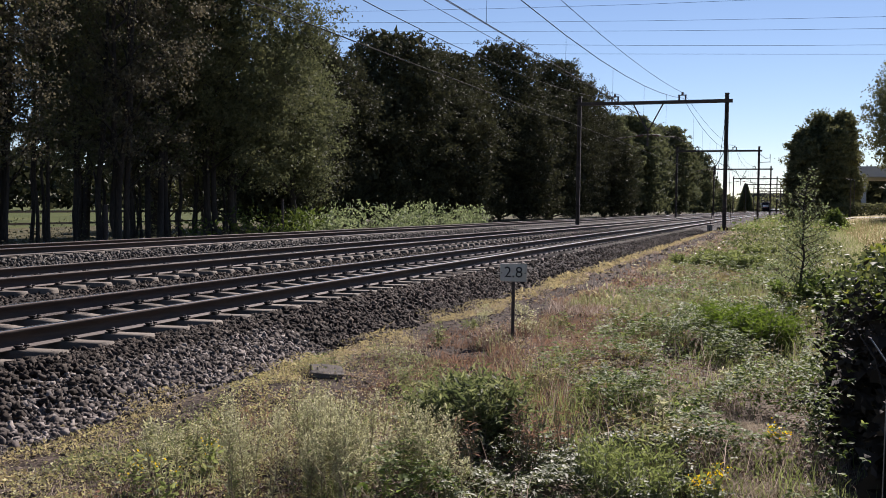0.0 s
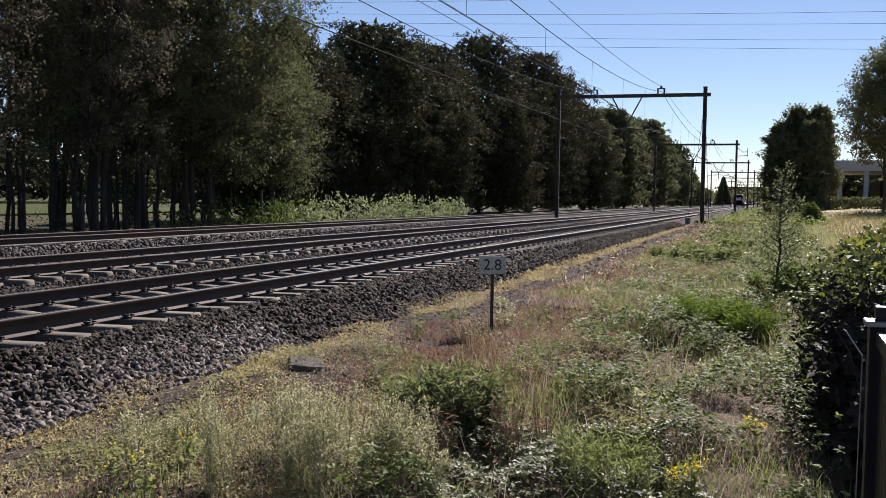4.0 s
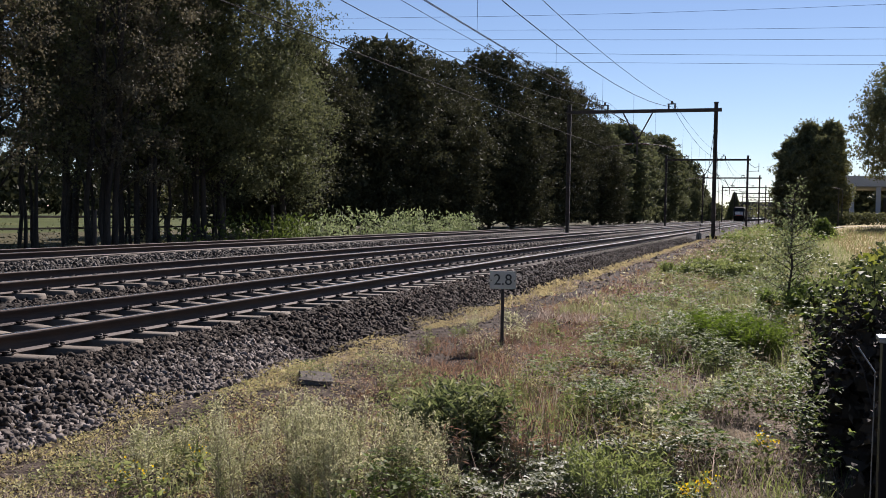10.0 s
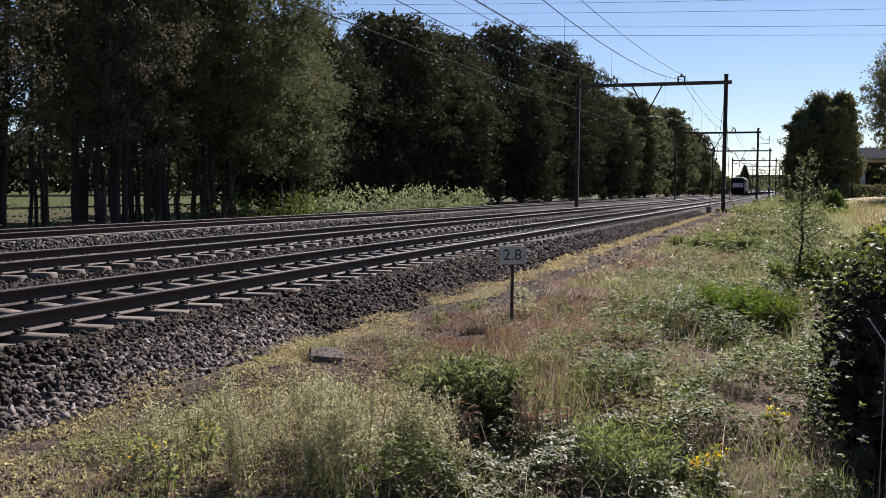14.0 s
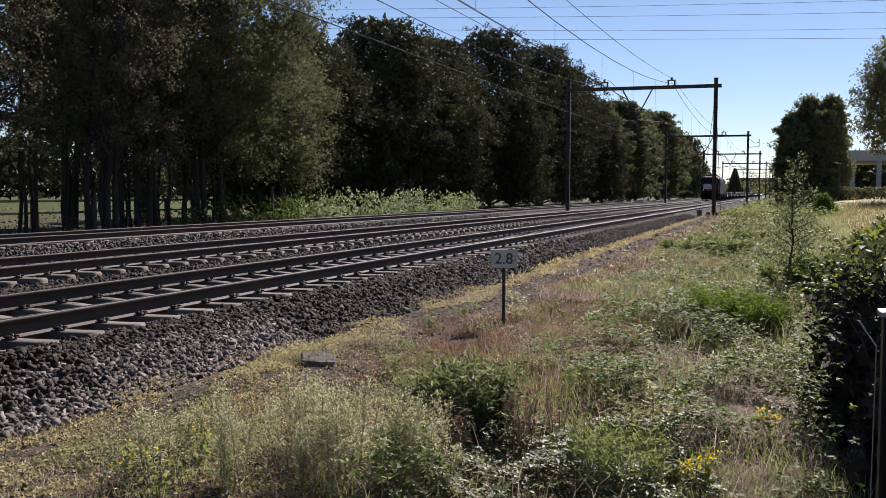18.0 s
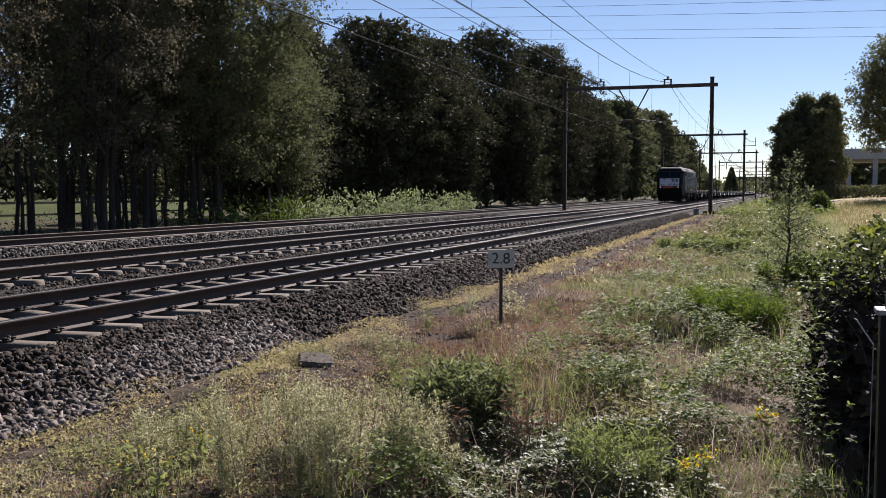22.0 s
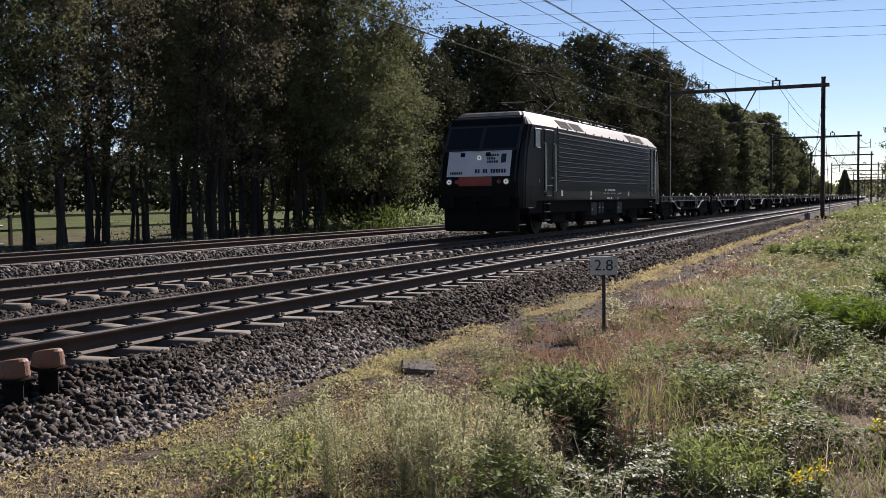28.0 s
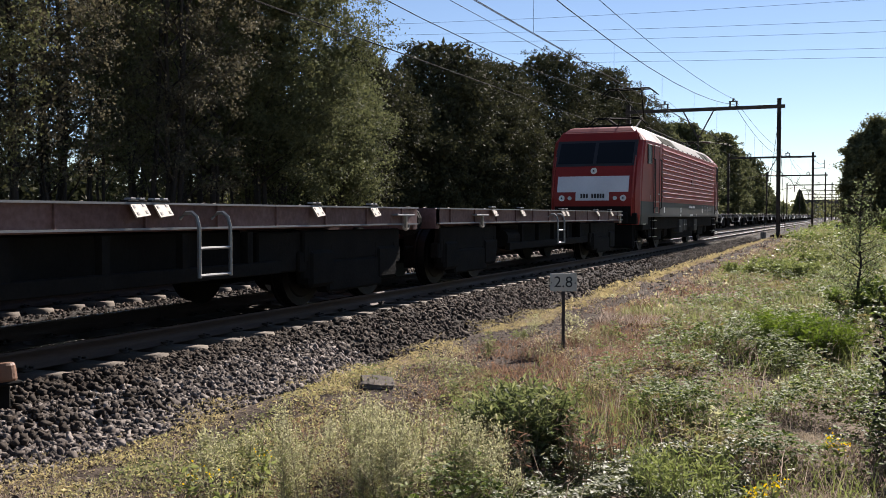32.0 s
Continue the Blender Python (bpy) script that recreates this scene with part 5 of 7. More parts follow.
    tubes, pts = [], []
    zs = np.linspace(0, 1, 9)[:, None]
    main = np.array([0.05, 0.03, 2.25]) * zs + np.concatenate([np.zeros((1, 3)), rn.normal(0, 0.02, (8, 3))])
    tubes.append(tube(main, 0.024 * (1.1 - zs[:, 0]) + 0.003, 6))
    for s in range(46):
        q = 0.1 + 0.88 * (s + rn.uniform(0, 1)) / 46
        b = np.array([np.interp(q, zs[:, 0], main[:, k]) for k in range(3)])
        a = s * 2.4 + rn.uniform(-0.4, 0.4)
        ln = (0.12 + 0.42 * (1 - q)) * rn.uniform(0.6, 1.4)
        u = np.linspace(0, 1, 5)[:, None]
        path = b + np.array([np.cos(a), np.sin(a), rn.uniform(0.3, 0.9)]) * ln * u + rn.normal(0, 0.015, (5, 3)) * u
        tubes.append(tube(path, 0.007 * (1.1 - u[:, 0]) + 0.0015, 4))
        k2 = int((70 if q < 0.7 else 26) * (0.5 + ln))
        w = rn.uniform(0.25, 1, k2)
        pts.append(np.stack([np.interp(w, u[:, 0], path[:, k]) for k in range(3)], 1) + rn.normal(0, 0.045, (k2, 3)))
    v, f = join(tubes)
    o = new("stem", fast_mesh("stem", v, f, BARK))
    o.parent = sap
    tagged(o, kind="stuff")
    p = np.concatenate(pts)
    for q, mm in ((p[::2], REED), (p[1::2], LEAF_OLIVE)):
        o = new("foliage", leaves("foliage", q, rn.normal(size=q.shape) + [0, 0, 0.4], 0.05, 0.026, mm, rn))
        o.parent = sap
    # the hedge beside the camera
    hg = empty("hedge", pose(0, 0, 0), "overgrown hedge of brambles and vines in shade", "hedge")
    lumps = ((0.95, 7.0, 0.85, 0.95, 1.42), (1.9, 6.9, 0.9, 1.0, 1.45), (0.85, 8.6, 0.75, 1.0, 1.3), (2.0, 9.0, 1.1, 1.2, 1.4), (1.3, 10.8, 0.9, 1.2, 1.15), (2.6, 11.5, 1.2, 1.4, 1.3), (1.7, 13.2, 0.9, 1.2, 1.0), (3.2, 6.6, 1.0, 1.0, 1.5),
             (0.85, 5.6, 0.55, 0.6, 1.12), (1.5, 5.4, 0.6, 0.5, 1.15))
    pts, tops, heart = [], [], []
    for cx, cy, rx, ry, hh in lumps:
        n = int(6500 * (rx + ry) * hh / 2)
        d = unit(rn.normal(size=(n, 3)))
        d[:, 2] = np.abs(d[:, 2])
        q = d * np.array([rx, ry, hh]) * (rn.uniform(0.72, 1.06, n)[:, None]) * (1 + 0.12 * np.sin(5 * d[:, :1] + cy) * np.sin(6 * d[:, 2:] + cx))
        pts.append(q + [cx, cy, -0.5])
        n = int(2200 * (rx + ry) * hh / 2)
        d = unit(rn.normal(size=(n, 3)))
        d[:, 2] = np.abs(d[:, 2])
        heart.append(d * np.array([rx, ry, hh]) * (rn.uniform(0.35, 0.84, n)[:, None]) + [cx, cy, -0.5])
        m = int(n * 0.22)
        d = unit(rn.normal(size=(m, 3)) + [0, -0.1, 0.5])
        tops.append(np.abs(d * [0, 0, 1]) * [0, 0, hh * 1.04] + d * [rx, ry, 0] * 1.04 + [cx, cy, -0.5])
    p = np.concatenate(pts) + rn.normal(0, 0.04, (sum(len(q) for q in pts), 3))
    p[:, 0] += 0.2 * np.clip((0.35 - p[:, 2]) / 0.8, 0, 1)
    n = len(p)
    # the gate side is withered brown plus painted-in shade; the verge flank is green
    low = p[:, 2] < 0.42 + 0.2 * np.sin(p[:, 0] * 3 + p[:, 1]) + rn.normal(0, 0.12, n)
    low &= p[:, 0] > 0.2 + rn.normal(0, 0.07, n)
    for nm, q, m in (("foliage", p[~low], HEDGE_LEAF), ("dead_shade_foliage", p[low][::2], DEAD_SHADE)):
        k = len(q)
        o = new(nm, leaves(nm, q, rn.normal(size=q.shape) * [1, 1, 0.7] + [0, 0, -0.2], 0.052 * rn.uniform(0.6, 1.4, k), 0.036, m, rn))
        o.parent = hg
    # dark leaves inside, added to block light through the hedge
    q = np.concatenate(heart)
    o = new("dead_shade_foliage", scales("dead_shade_foliage", q, rn.normal(size=q.shape), 0.14 * rn.uniform(0.7, 1.3, len(q)), 0.12, DEAD_SHADE, rn))
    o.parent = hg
    p = np.concatenate(tops)
    p = p[p[:, 2] > 0.4 + rn.uniform(0, 0.4, len(p))]
    n = len(p)
    o = new("vine_leaves", leaves("vine_leaves", p, rn.normal(size=p.shape) + [0, 0, 0.2], 0.066 * rn.uniform(0.5, 1.3, n), 0.056, VINE, rn))
    o.parent = hg
    tagged(o, "large light green vine leaves", kind="stuff")
    # brambles trailing down the flank
    m = 200
    q = np.stack([rn.uniform(0.1, 0.28, m), rn.uniform(4.9, 8.5, m), -0.5 + 1.1 * rn.uniform(0, 1, m) ** 1.3], 1)
    q[:, 0] += 0.1 * np.sin(q[:, 1] * 4)
    a = rn.uniform(0, 2 * np.pi, (m, 5))
    d = np.stack([np.cos(a), np.sin(a), rn.normal(-0.1, 0.3, (m, 5))], -1).reshape(-1, 3)
    o = new("bramble_leaves", leaves("bramble_leaves", np.repeat(q, 5, 0), d, 0.034 * rn.uniform(0.6, 1.4, m * 5), 0.022, BRAMBLE, rn, 0.15, 0.6))
    o.parent = hg
    tagged(o, "glossy bramble leaves trailing down the flank", kind="stuff")
    tw = []
    for s in range(90):
        cx, cy, rx, ry, hh = lumps[s % len(lumps)]
        b = np.array([cx + rn.uniform(-0.5, 0.5) * rx, cy + rn.uniform(-0.6, 0.5) * ry, -0.5])
        e = b + np.array([rn.uniform(-0.4, 0.3), rn.uniform(-0.4, 0.4), hh * rn.uniform(0.5, 1.0)])
        u = np.linspace(0, 1, 5)[:, None]
        tw.append(tube(b + (e - b) * u + rn.normal(0, 0.05, (5, 3)) * u, 0.009 * (1.1 - u[:, 0]) + 0.002, 4))
    v, f = join(tw)
    o = new("twig", fast_mesh("twig", v, f, BARK))
    o.parent = hg
    tagged(o, kind="stuff")


build_plants()

# ---- locomotives ----
# half widths and half lengths by height: z, side, nose width, nose end, side end
LEVELS = ((0.86, 1.48, 1.20, 9.16, 8.90), (1.12, 1.50, 1.22, 9.26, 8.92), (1.60, 1.50, 1.23, 9.30, 8.92), (1.85, 1.50, 1.23, 9.28, 8.90), (2.60, 1.50, 1.23, 9.04, 8.76),
          (3.10, 1.50, 1.22, 8.74, 8.56), (3.36, 1.49, 1.21, 8.58, 8.42), (3.60, 1.265, 1.20, 8.47, 8.2), (3.76, 1.11, 1.05, 8.2, 7.95), (3.80, 1.04, 0.98, 8.1, 7.85))


CAB_Y, CAB_IN = 6.4, 0.118    # where the cab sides start to draw in, and by how much


def side_x(y):
    """Half width of the body at a place along it."""
    return 1.50 - CAB_IN * max(0.0, abs(y) - CAB_Y) / (8.7 - CAB_Y)


def level_at(z):
    zs = [q[0] for q in LEVELS]
    return [float(np.interp(z, zs, [q[k] for q in LEVELS])) for k in range(1, 5)]


def shell(z0, z1, grow=0.0, steps=None, y_lim=None):
    """The loco body between two heights, closed at top and bottom."""
    zs = sorted({z0, z1, *[q[0] for q in LEVELS if z0 < q[0] < z1]})
    bm = bmesh.new()
    rings = []
    for z in zs:
        w, nw, ne, se = level_at(z)
        w, nw, ne, se = w + grow, nw + grow, ne + grow, se + grow
        ys, wc = CAB_Y, w - CAB_IN * (se - CAB_Y) / (8.7 - CAB_Y)
        nw = min(nw, wc - 0.02)
        half = [(nw, -ne), (wc, -se), (w, -ys), (w, ys), (wc, se), (nw, ne)]
        rings.append([bm.verts.new((x, y, z)) for x, y in half + [(-x, y) for x, y in half[::-1]]])
    for a, b in zip(rings, rings[1:]):
        for j in range(12):
            bm.faces.new((a[j], a[(j + 1) % 12], b[(j + 1) % 12], b[j]))
    bm.faces.new(rings[0][::-1])
    bm.faces.new(rings[-1])
    up = [e for e in bm.edges if abs(e.verts[0].co.z - e.verts[1].co.z) > 1e-4]
    bmesh.ops.bevel(bm, geom=up, offset=0.07, segments=3, affect="EDGES", clamp_overlap=True)
    return bm


def nose_y(z):
    return level_at(z)[2]


def nose_plate(x0, x1, z0, z1, out, s, n=4):
    """A thin plate that lies on the nose, s: which end."""
    bm = bmesh.new()
    rows = []
    for i in range(n + 1):
        z = z0 + (z1 - z0) * i / n
        y = nose_y(z)
        k = (level_at(z)[1] - 0.03) if x0 is None else 0
        rows.append([bm.verts.new((x, s * (y + o), z)) for x in ((-k, k) if x0 is None else (x0, x1)) for o in (-0.02, out)])
    for a, b in zip(rows, rows[1:]):
        for j, k in ((0, 1), (1, 3), (3, 2), (2, 0)):
            bm.faces.new((a[j], a[k], b[k], b[j]))
    bm.faces.new((rows[0][0], rows[0][2], rows[0][3], rows[0][1]))
    bm.faces.new((rows[-1][0], rows[-1][1], rows[-1][3], rows[-1][2]))
    bmesh.ops.recalc_face_normals(bm, faces=bm.faces)
    return bm


def side_plate(s, y0, y1, z0, z1, out=0.006):
    bm = bmesh.new()
    for y in (y0, y1):
        for z in (z0, z1):
            for d in (-0.02, out):
                bm.verts.new((s * (side_x(y) + d), y, z))
    bmesh.ops.convex_hull(bm, input=bm.verts[:])
    return bm


def wheelset(parent, y, r=0.6, material=TYRE):
    for s in (-1, 1):
        bm = rod((s * 0.685, y, r), (s * 0.82, y, r), r, None, 24)
        rod_bm(bm, (s * 0.66, y, r), (s * 0.69, y, r), r + 0.03, None, 24)
        rod_bm(bm, (s * 0.82, y, r), (s * 0.835, y, r), r * 0.78, r * 0.74, 24)
        w = part("wheel", bm, material, parent, "flanged steel wheel")
        part("axle_box", rod((s * 0.83, y, r), (s * 1.12, y, r), 0.16, None, 12), UNDER, w)
    part("axle", rod((-0.7, y, r), (0.7, y, r), 0.09), material, parent)


def bogie(parent, yc, half, r):
    bm = bmesh.new()
    for s in (-1, 1):
        x = s * 1.02
        box_bm(bm, x - 0.07, yc - half - 0.5, r - 0.02, x + 0.07, yc + half + 0.5, r + 0.22, 0.02)
        box_bm(bm, x - 0.1, yc - 0.75, r - 0.3, x + 0.1, yc + 0.75, r + 0.1, 0.03)
        box_bm(bm, x - 0.05, yc - half - 0.35, r + 0.2, x + 0.05, yc + half + 0.35, r + 0.45)
        for q in (-half, half):
            box_bm(bm, x - 0.12, yc + q - 0.3, r - 0.22, x + 0.12, yc + q + 0.3, r + 0.24, 0.05)
        box_bm(bm, s * 0.45 - 0.1, yc - half - 0.2, r - 0.2, s * 0.45 + 0.1, yc + half + 0.2, r + 0.4)
        for q in (-half, half):
            for d in (-0.28, 0.28):
                rod_bm(bm, (x, yc + q + d, r - 0.1), (x, yc + q + d, r + 0.28), 0.09, None, 10)
    box_bm(bm, -1.0, yc - 0.35, r - 0.1, 1.0, yc + 0.35, r + 0.2, 0.02)
    b = part("bogie_frame", bm, UNDER, parent, "near-black bogie frame with springs")
    return b


def bars(parent, x0, x1, z, hgt, n, s, gap, material, rg, name="lettering"):
    """Plain bars in place of writing, on the nose."""
    w = (x1 - x0) / n
    y = nose_y(z + hgt / 2) + 0.024
    for i in range(n):
        if i not in (gap or ()):
            a = x0 + i * w
            part(name, box(a + 0.14 * w, s * y, z, a + 0.86 * w, s * (y + 0.004), z + hgt), material, parent)


def side_bars(parent, s, y0, y1, z, hgt, n, material, rg, name="lettering"):
    w = (y1 - y0) / n
    for i in range(n):
        if rg.random() > 0.15:
            a = y0 + i * w
            part(name, box(s * 1.502, a + 0.15 * w, z, s * 1.508, a + 0.8 * w, z + hgt * rg.uniform(0.75, 1.0)), material, parent)


def pantograph(parent, y, raised, s):
    p = part("pantograph", box(-0.75, y - 0.75, 3.88, 0.75, y - 0.68, 3.94), UNDER, parent, "steel pantograph on the roof")
    part("base_frame", line_rods([(-0.6, y - 0.7, 3.92), (-0.6, y + 0.8, 3.92), (0.6, y + 0.8, 3.92), (0.6, y - 0.7, 3.92)], 0.035), UNDER, p)
    if raised:
        k0, k1 = (0, y + s * 0.75, 4.0), (0, y - s * 0.95, 4.65)
        top = (0, y + s * 1.25, 5.40)
    else:
        k0, k1 = (0, y + s * 0.75, 4.0), (0, y - s * 1.0, 4.12)
        top = (0, y + s * 0.6, 4.24)
    part("lower_arm", rod(k0, k1, 0.045, 0.035), UNDER, p)
    bm = bmesh.new()
    for q in (-1, 1):
        rod_bm(bm, (q * 0.05, k1[1], k1[2]), (q * 0.4, top[1], top[2]), 0.02)
    part("upper_arm", bm, UNDER, p)
    bm = bmesh.new()
    for d in (-0.18, 0.18):
        pts = [(-0.95, top[1] + d, top[2] - 0.18), (-0.7, top[1] + d, top[2] + 0.03), (0.7, top[1] + d, top[2] + 0.03), (0.95, top[1] + d, top[2] - 0.18)]
        for a, b in zip(pts, pts[1:]):
            rod_bm(bm, a, b, 0.022)
    for q in (-0.4, 0.4):
        rod_bm(bm, (q, top[1] - 0.18, top[2]), (q, top[1] + 0.18, top[2]), 0.018)
    part("collector_head", bm, UNDER, p)
    for q in (-0.55, 0.55):
        for d in (-0.6, 0.7):
            part("roof_insulator", rod((q, y + d, 3.78), (q, y + d, 3.90), 0.07, 0.05), CERAMIC, p)
    return p


def numeral(parent, body, size, m, material):
    """Figures in the built-in font, lying on a plate."""
    cu = bpy.data.curves.new("numeral", "FONT")
    cu.body, cu.size, cu.align_x, cu.align_y, cu.extrude = body, size, "CENTER", "CENTER", 0.002
    tmp = bpy.data.objects.new("numeral", cu)
    scene.collection.objects.link(tmp)
    me = bpy.data.meshes.new_from_object(tmp.evaluated_get(bpy.context.evaluated_depsgraph_get()))
    bpy.data.objects.remove(tmp)
    me.materials.clear()
    me.materials.append(material)
    o = new("numeral", me)
    o.parent = parent
    o.matrix_basis = m
    return o


def loco(name, m, scheme, label):
    rg = random.Random(4)
    red = scheme == "red"
    body_m, low_m, rib_m = (RED, BAND_GREY, RIB_RED) if red else (CHARCOAL, GREY_DARK, RIB_BLACK)
    t = empty(name, m, label, "locomotive", "locomotives")
    part("lower_body", shell(1.06, 1.53), low_m, t)
    for s in (-1, 1):
        bm = shell(0.84, 1.06)
        bmesh.ops.bisect_plane(bm, geom=bm.verts[:] + bm.edges[:] + bm.faces[:], plane_co=(0, s * 8.04, 0), plane_no=(0, s, 0), clear_inner=True)
        part("cab_skirt", bm, low_m, t)
    body = part("body", shell(1.53, 3.36), body_m, t)
    part("roof_shoulder", shell(3.36, 3.76), ROOF_GREY, t, "pale grey sloping roof edge")
    roof = part("roof", shell(3.76, 3.80), ROOF_GREY, t)
    if red:
        for s in (-1, 1):
            bm = shell(3.36, 3.80, 0.004)
            bmesh.ops.bisect_plane(bm, geom=bm.verts[:] + bm.edges[:] + bm.faces[:], plane_co=(0, s * 6.7, 0), plane_no=(0, s, 0), clear_inner=True)
            part("cab_roof", bm, RED, t)
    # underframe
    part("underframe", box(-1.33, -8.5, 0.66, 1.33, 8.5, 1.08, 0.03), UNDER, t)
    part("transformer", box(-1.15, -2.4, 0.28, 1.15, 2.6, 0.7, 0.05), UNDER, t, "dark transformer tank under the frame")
    for s in (-1, 1):
        # nose skins
        if red:
            part("nose_lower", nose_plate(-1.14, 1.14, 0.88, 1.38, 0.012, s), UNDER, t, "black lower front")
            bm = shell(0.84, 1.56, 0.004)
            bmesh.ops.bisect_plane(bm, geom=bm.verts[:] + bm.edges[:] + bm.faces[:], plane_co=(0, s * 8.93, 0), plane_no=(0, s, 0), clear_inner=True)
            part("nose_corner", bm, RED, t)
            part("nose_panel", nose_plate(-1.07, 1.07, 1.80, 2.27, 0.012, s), WHITE, t, "plain white front panel")
            part("number_plate", nose_plate(-0.5, 0.5, 1.55, 1.80, 0.012, s), WHITE, t)
            bars(t, -0.36, 0.38, 1.62, 0.13, 9, s, (3,), LETTER, rg)
        else:
            part("nose_lower", nose_plate(-1.22, 1.22, 0.9, 1.5, 0.01, s), CHARCOAL, t)
            pan = part("nose_panel", nose_plate(-1.02, 1.02, 1.80, 2.57, 0.012, s), WHITE, t, "white front panel with dark lettering")
            part("buffer_band", nose_plate(-0.62, 0.45, 1.52, 1.79, 0.012, s), RED_DULL, t, "faded red band")
            bars(pan, -0.1 if s < 0 else -0.9, 0.9 if s < 0 else 0.1, 1.90, 0.115, 12, s, (2, 5), LETTER, rg)
            bars(pan, -0.92 if s < 0 else 0.5, -0.5 if s < 0 else 0.92, 1.87, 0.07, 7, s, None, LETTER, rg)
            for q in range(3):
                bars(pan, 0.25, 0.62 - 0.1 * (q % 2), 2.40 - q * 0.1, 0.07, 5, s, None, LETTER, rg)
            part("emblem", nose_plate(0.7, 0.86, 2.20, 2.47, 0.02, s), LETTER, pan)
            for q in (-0.62, 0.2):
                part("wiper_pivot", nose_plate(q, q + 0.14, 2.40, 2.52, 0.035, s), CHARCOAL, pan)
            bm = bmesh.new()
            for q in (-0.75, -0.1, 0.55):
                rod_bm(bm, (q - 0.17, s * (nose_y(2.56) + 0.05), 2.55), (q + 0.17, s * (nose_y(2.56) + 0.05), 2.55), 0.012)
            part("grab_rail", bm, STEEL, pan)
        part("front_cap", nose_plate(None, None, 3.28, 3.65, 0.008, s), body_m, t)
        part("windscreen_surround", nose_plate(-1.22, 1.22, 2.57, 3.36, 0.014, s), LETTER, t)
        ws = part("windscreen", nose_plate(-1.12, 1.12, 2.65, 3.29, 0.02, s), GLASS_DARK, t, "dark tinted windscreen")
        part("windscreen_pillar", nose_plate(-0.05, 0.05, 2.64, 3.30, 0.03, s), LETTER, ws)
        lamp_z = (1.62, 2.43) if red else (1.64, 2.36)
        for x, z, r in ((-0.92, lamp_z[0], 0.09), (0.92, lamp_z[0], 0.09), (0.0, lamp_z[1], 0.095)):
            y = nose_y(z)
            hl = part("headlight", rod((x, s * (y - 0.02), z), (x, s * (y + 0.035), z), r, r * 0.95, 16), STEEL, t)
            lit = not red and s < 0
            part("lens", rod((x, s * (y + 0.034), z), (x, s * (y + 0.042), z), r * 0.72, None, 16), LAMP if lit else LAMP_OFF, hl)
            part("bulb", rod((x, s * (y + 0.04), z), (x, s * (y + 0.05), z), r * 0.28, None, 10), LETTER, hl)
        for x in (-0.68, 0.68):
            y = nose_y(lamp_z[0])
            part("tail_light", rod((x, s * (y - 0.02), lamp_z[0]), (x, s * (y + 0.025), lamp_z[0]), 0.06, None, 12), RED_DULL if not red else LAMP_OFF, t)
        for x in (-1.2, 1.2):
            part("nose_rail", line_rods([(x, s * (nose_y(1.62) - 0.02), 1.62), (x, s * (nose_y(1.66) + 0.04), 1.66), (x, s * (nose_y(2.3) + 0.045), 2.3), (x, s * (nose_y(2.84) + 0.04), 2.84), (x, s * (nose_y(2.9) - 0.02), 2.9)], 0.016, 6), RED_DULL if red else BOX_GREY, t)
        # buffers, coupling, plough
        part("buffer_beam", box(-1.3, s * 8.75, 0.85, 1.3, s * 9.25, 1.18, 0.02), UNDER, t)
        for x in (-0.875, 0.875):
            b = part("buffer", rod((x, s * 9.2, 1.03), (x, s * 9.62, 1.03), 0.1, None, 14), UNDER, t)
            part("buffer_head", box(x - 0.26, s * 9.62, 0.87, x + 0.26, s * 9.68, 1.2, 0.03), UNDER, b)
        part("coupling_hook", line_rods([(0, s * 9.2, 1.03), (0, s * 9.5, 1.0), (0, s * 9.55, 0.75), (0, s * 9.45, 0.55)], 0.04), UNDER, t)
        part("plough", box(-1.2, s * 8.85, 0.16, 1.2, s * 9.12, 0.9, 0.05), UNDER, t)
        for x in (-1.2, 1.2):
            st = part("corner_step", line_rods([(x, s * 9.02, 0.9), (x, s * 9.02, 0.35), (x, s * 8.72, 0.35), (x, s * 8.72, 0.9)], 0.018), UNDER, t)
            part("tread", box(x - 0.12, s * 8.72, 0.34, x + 0.12, s * 9.02, 0.36), STEEL, st)
        # bogies
        yc = s * 4.95
        bogie(t, yc, 1.45, 0.6)
        for q in (-1.45, 1.45):
            wheelset(t, yc + q)
        for x in (-1.15, 1.15):
            part("bogie_damper", rod((x, yc - 0.7, 0.95), (x, yc + 0.6, 0.78), 0.045), STEEL, t)
        # sides
        for e in (-1, 1):
            y0, y1 = sorted((e * 7.70, e * 8.17))
            # windows at one end carry the painted-in sky, the others are dark
            w = part("cab_window", side_plate(s, y0, y1, 2.68, 3.24, 0.008), SKY_GLASS if e < 0 else GLASS_DARK, t, "small side cab window")
            part("window_frame", line_rods([(s * (side_x(q) + 0.01), q, z) for q, z in ((y0, 2.68), (y1, 2.68), (y1, 3.24), (y0, 3.24), (y0, 2.68))], 0.022, 5), LETTER, w)
            d0, d1 = sorted((e * 6.68, e * 7.40))
            x0, x1 = side_x(d0), side_x(d1)
            d = part("cab_door", side_plate(s, d0, d1, 1.18, 3.26, 0.01), body_m, t)
            part("door_gap", line_rods([(s * (x0 + 0.012), d0, 1.18), (s * (x0 + 0.012), d0, 3.26), (s * (x1 + 0.012), d1, 3.26), (s * (x1 + 0.012), d1, 1.18)], 0.012, 4), LETTER, d)
            part("door_handle", box(s * (x1 - 0.02), (d0 + d1) / 2 + 0.2, 1.75, s * (max(x0, x1) + 0.02), (d0 + d1) / 2 + 0.32, 1.79), STEEL, d)
            part("door_sill", box(s * (min(x0, x1) - 0.02), d0, 1.52, s * (max(x0, x1) + 0.012), d1, 1.54), STEEL, d)
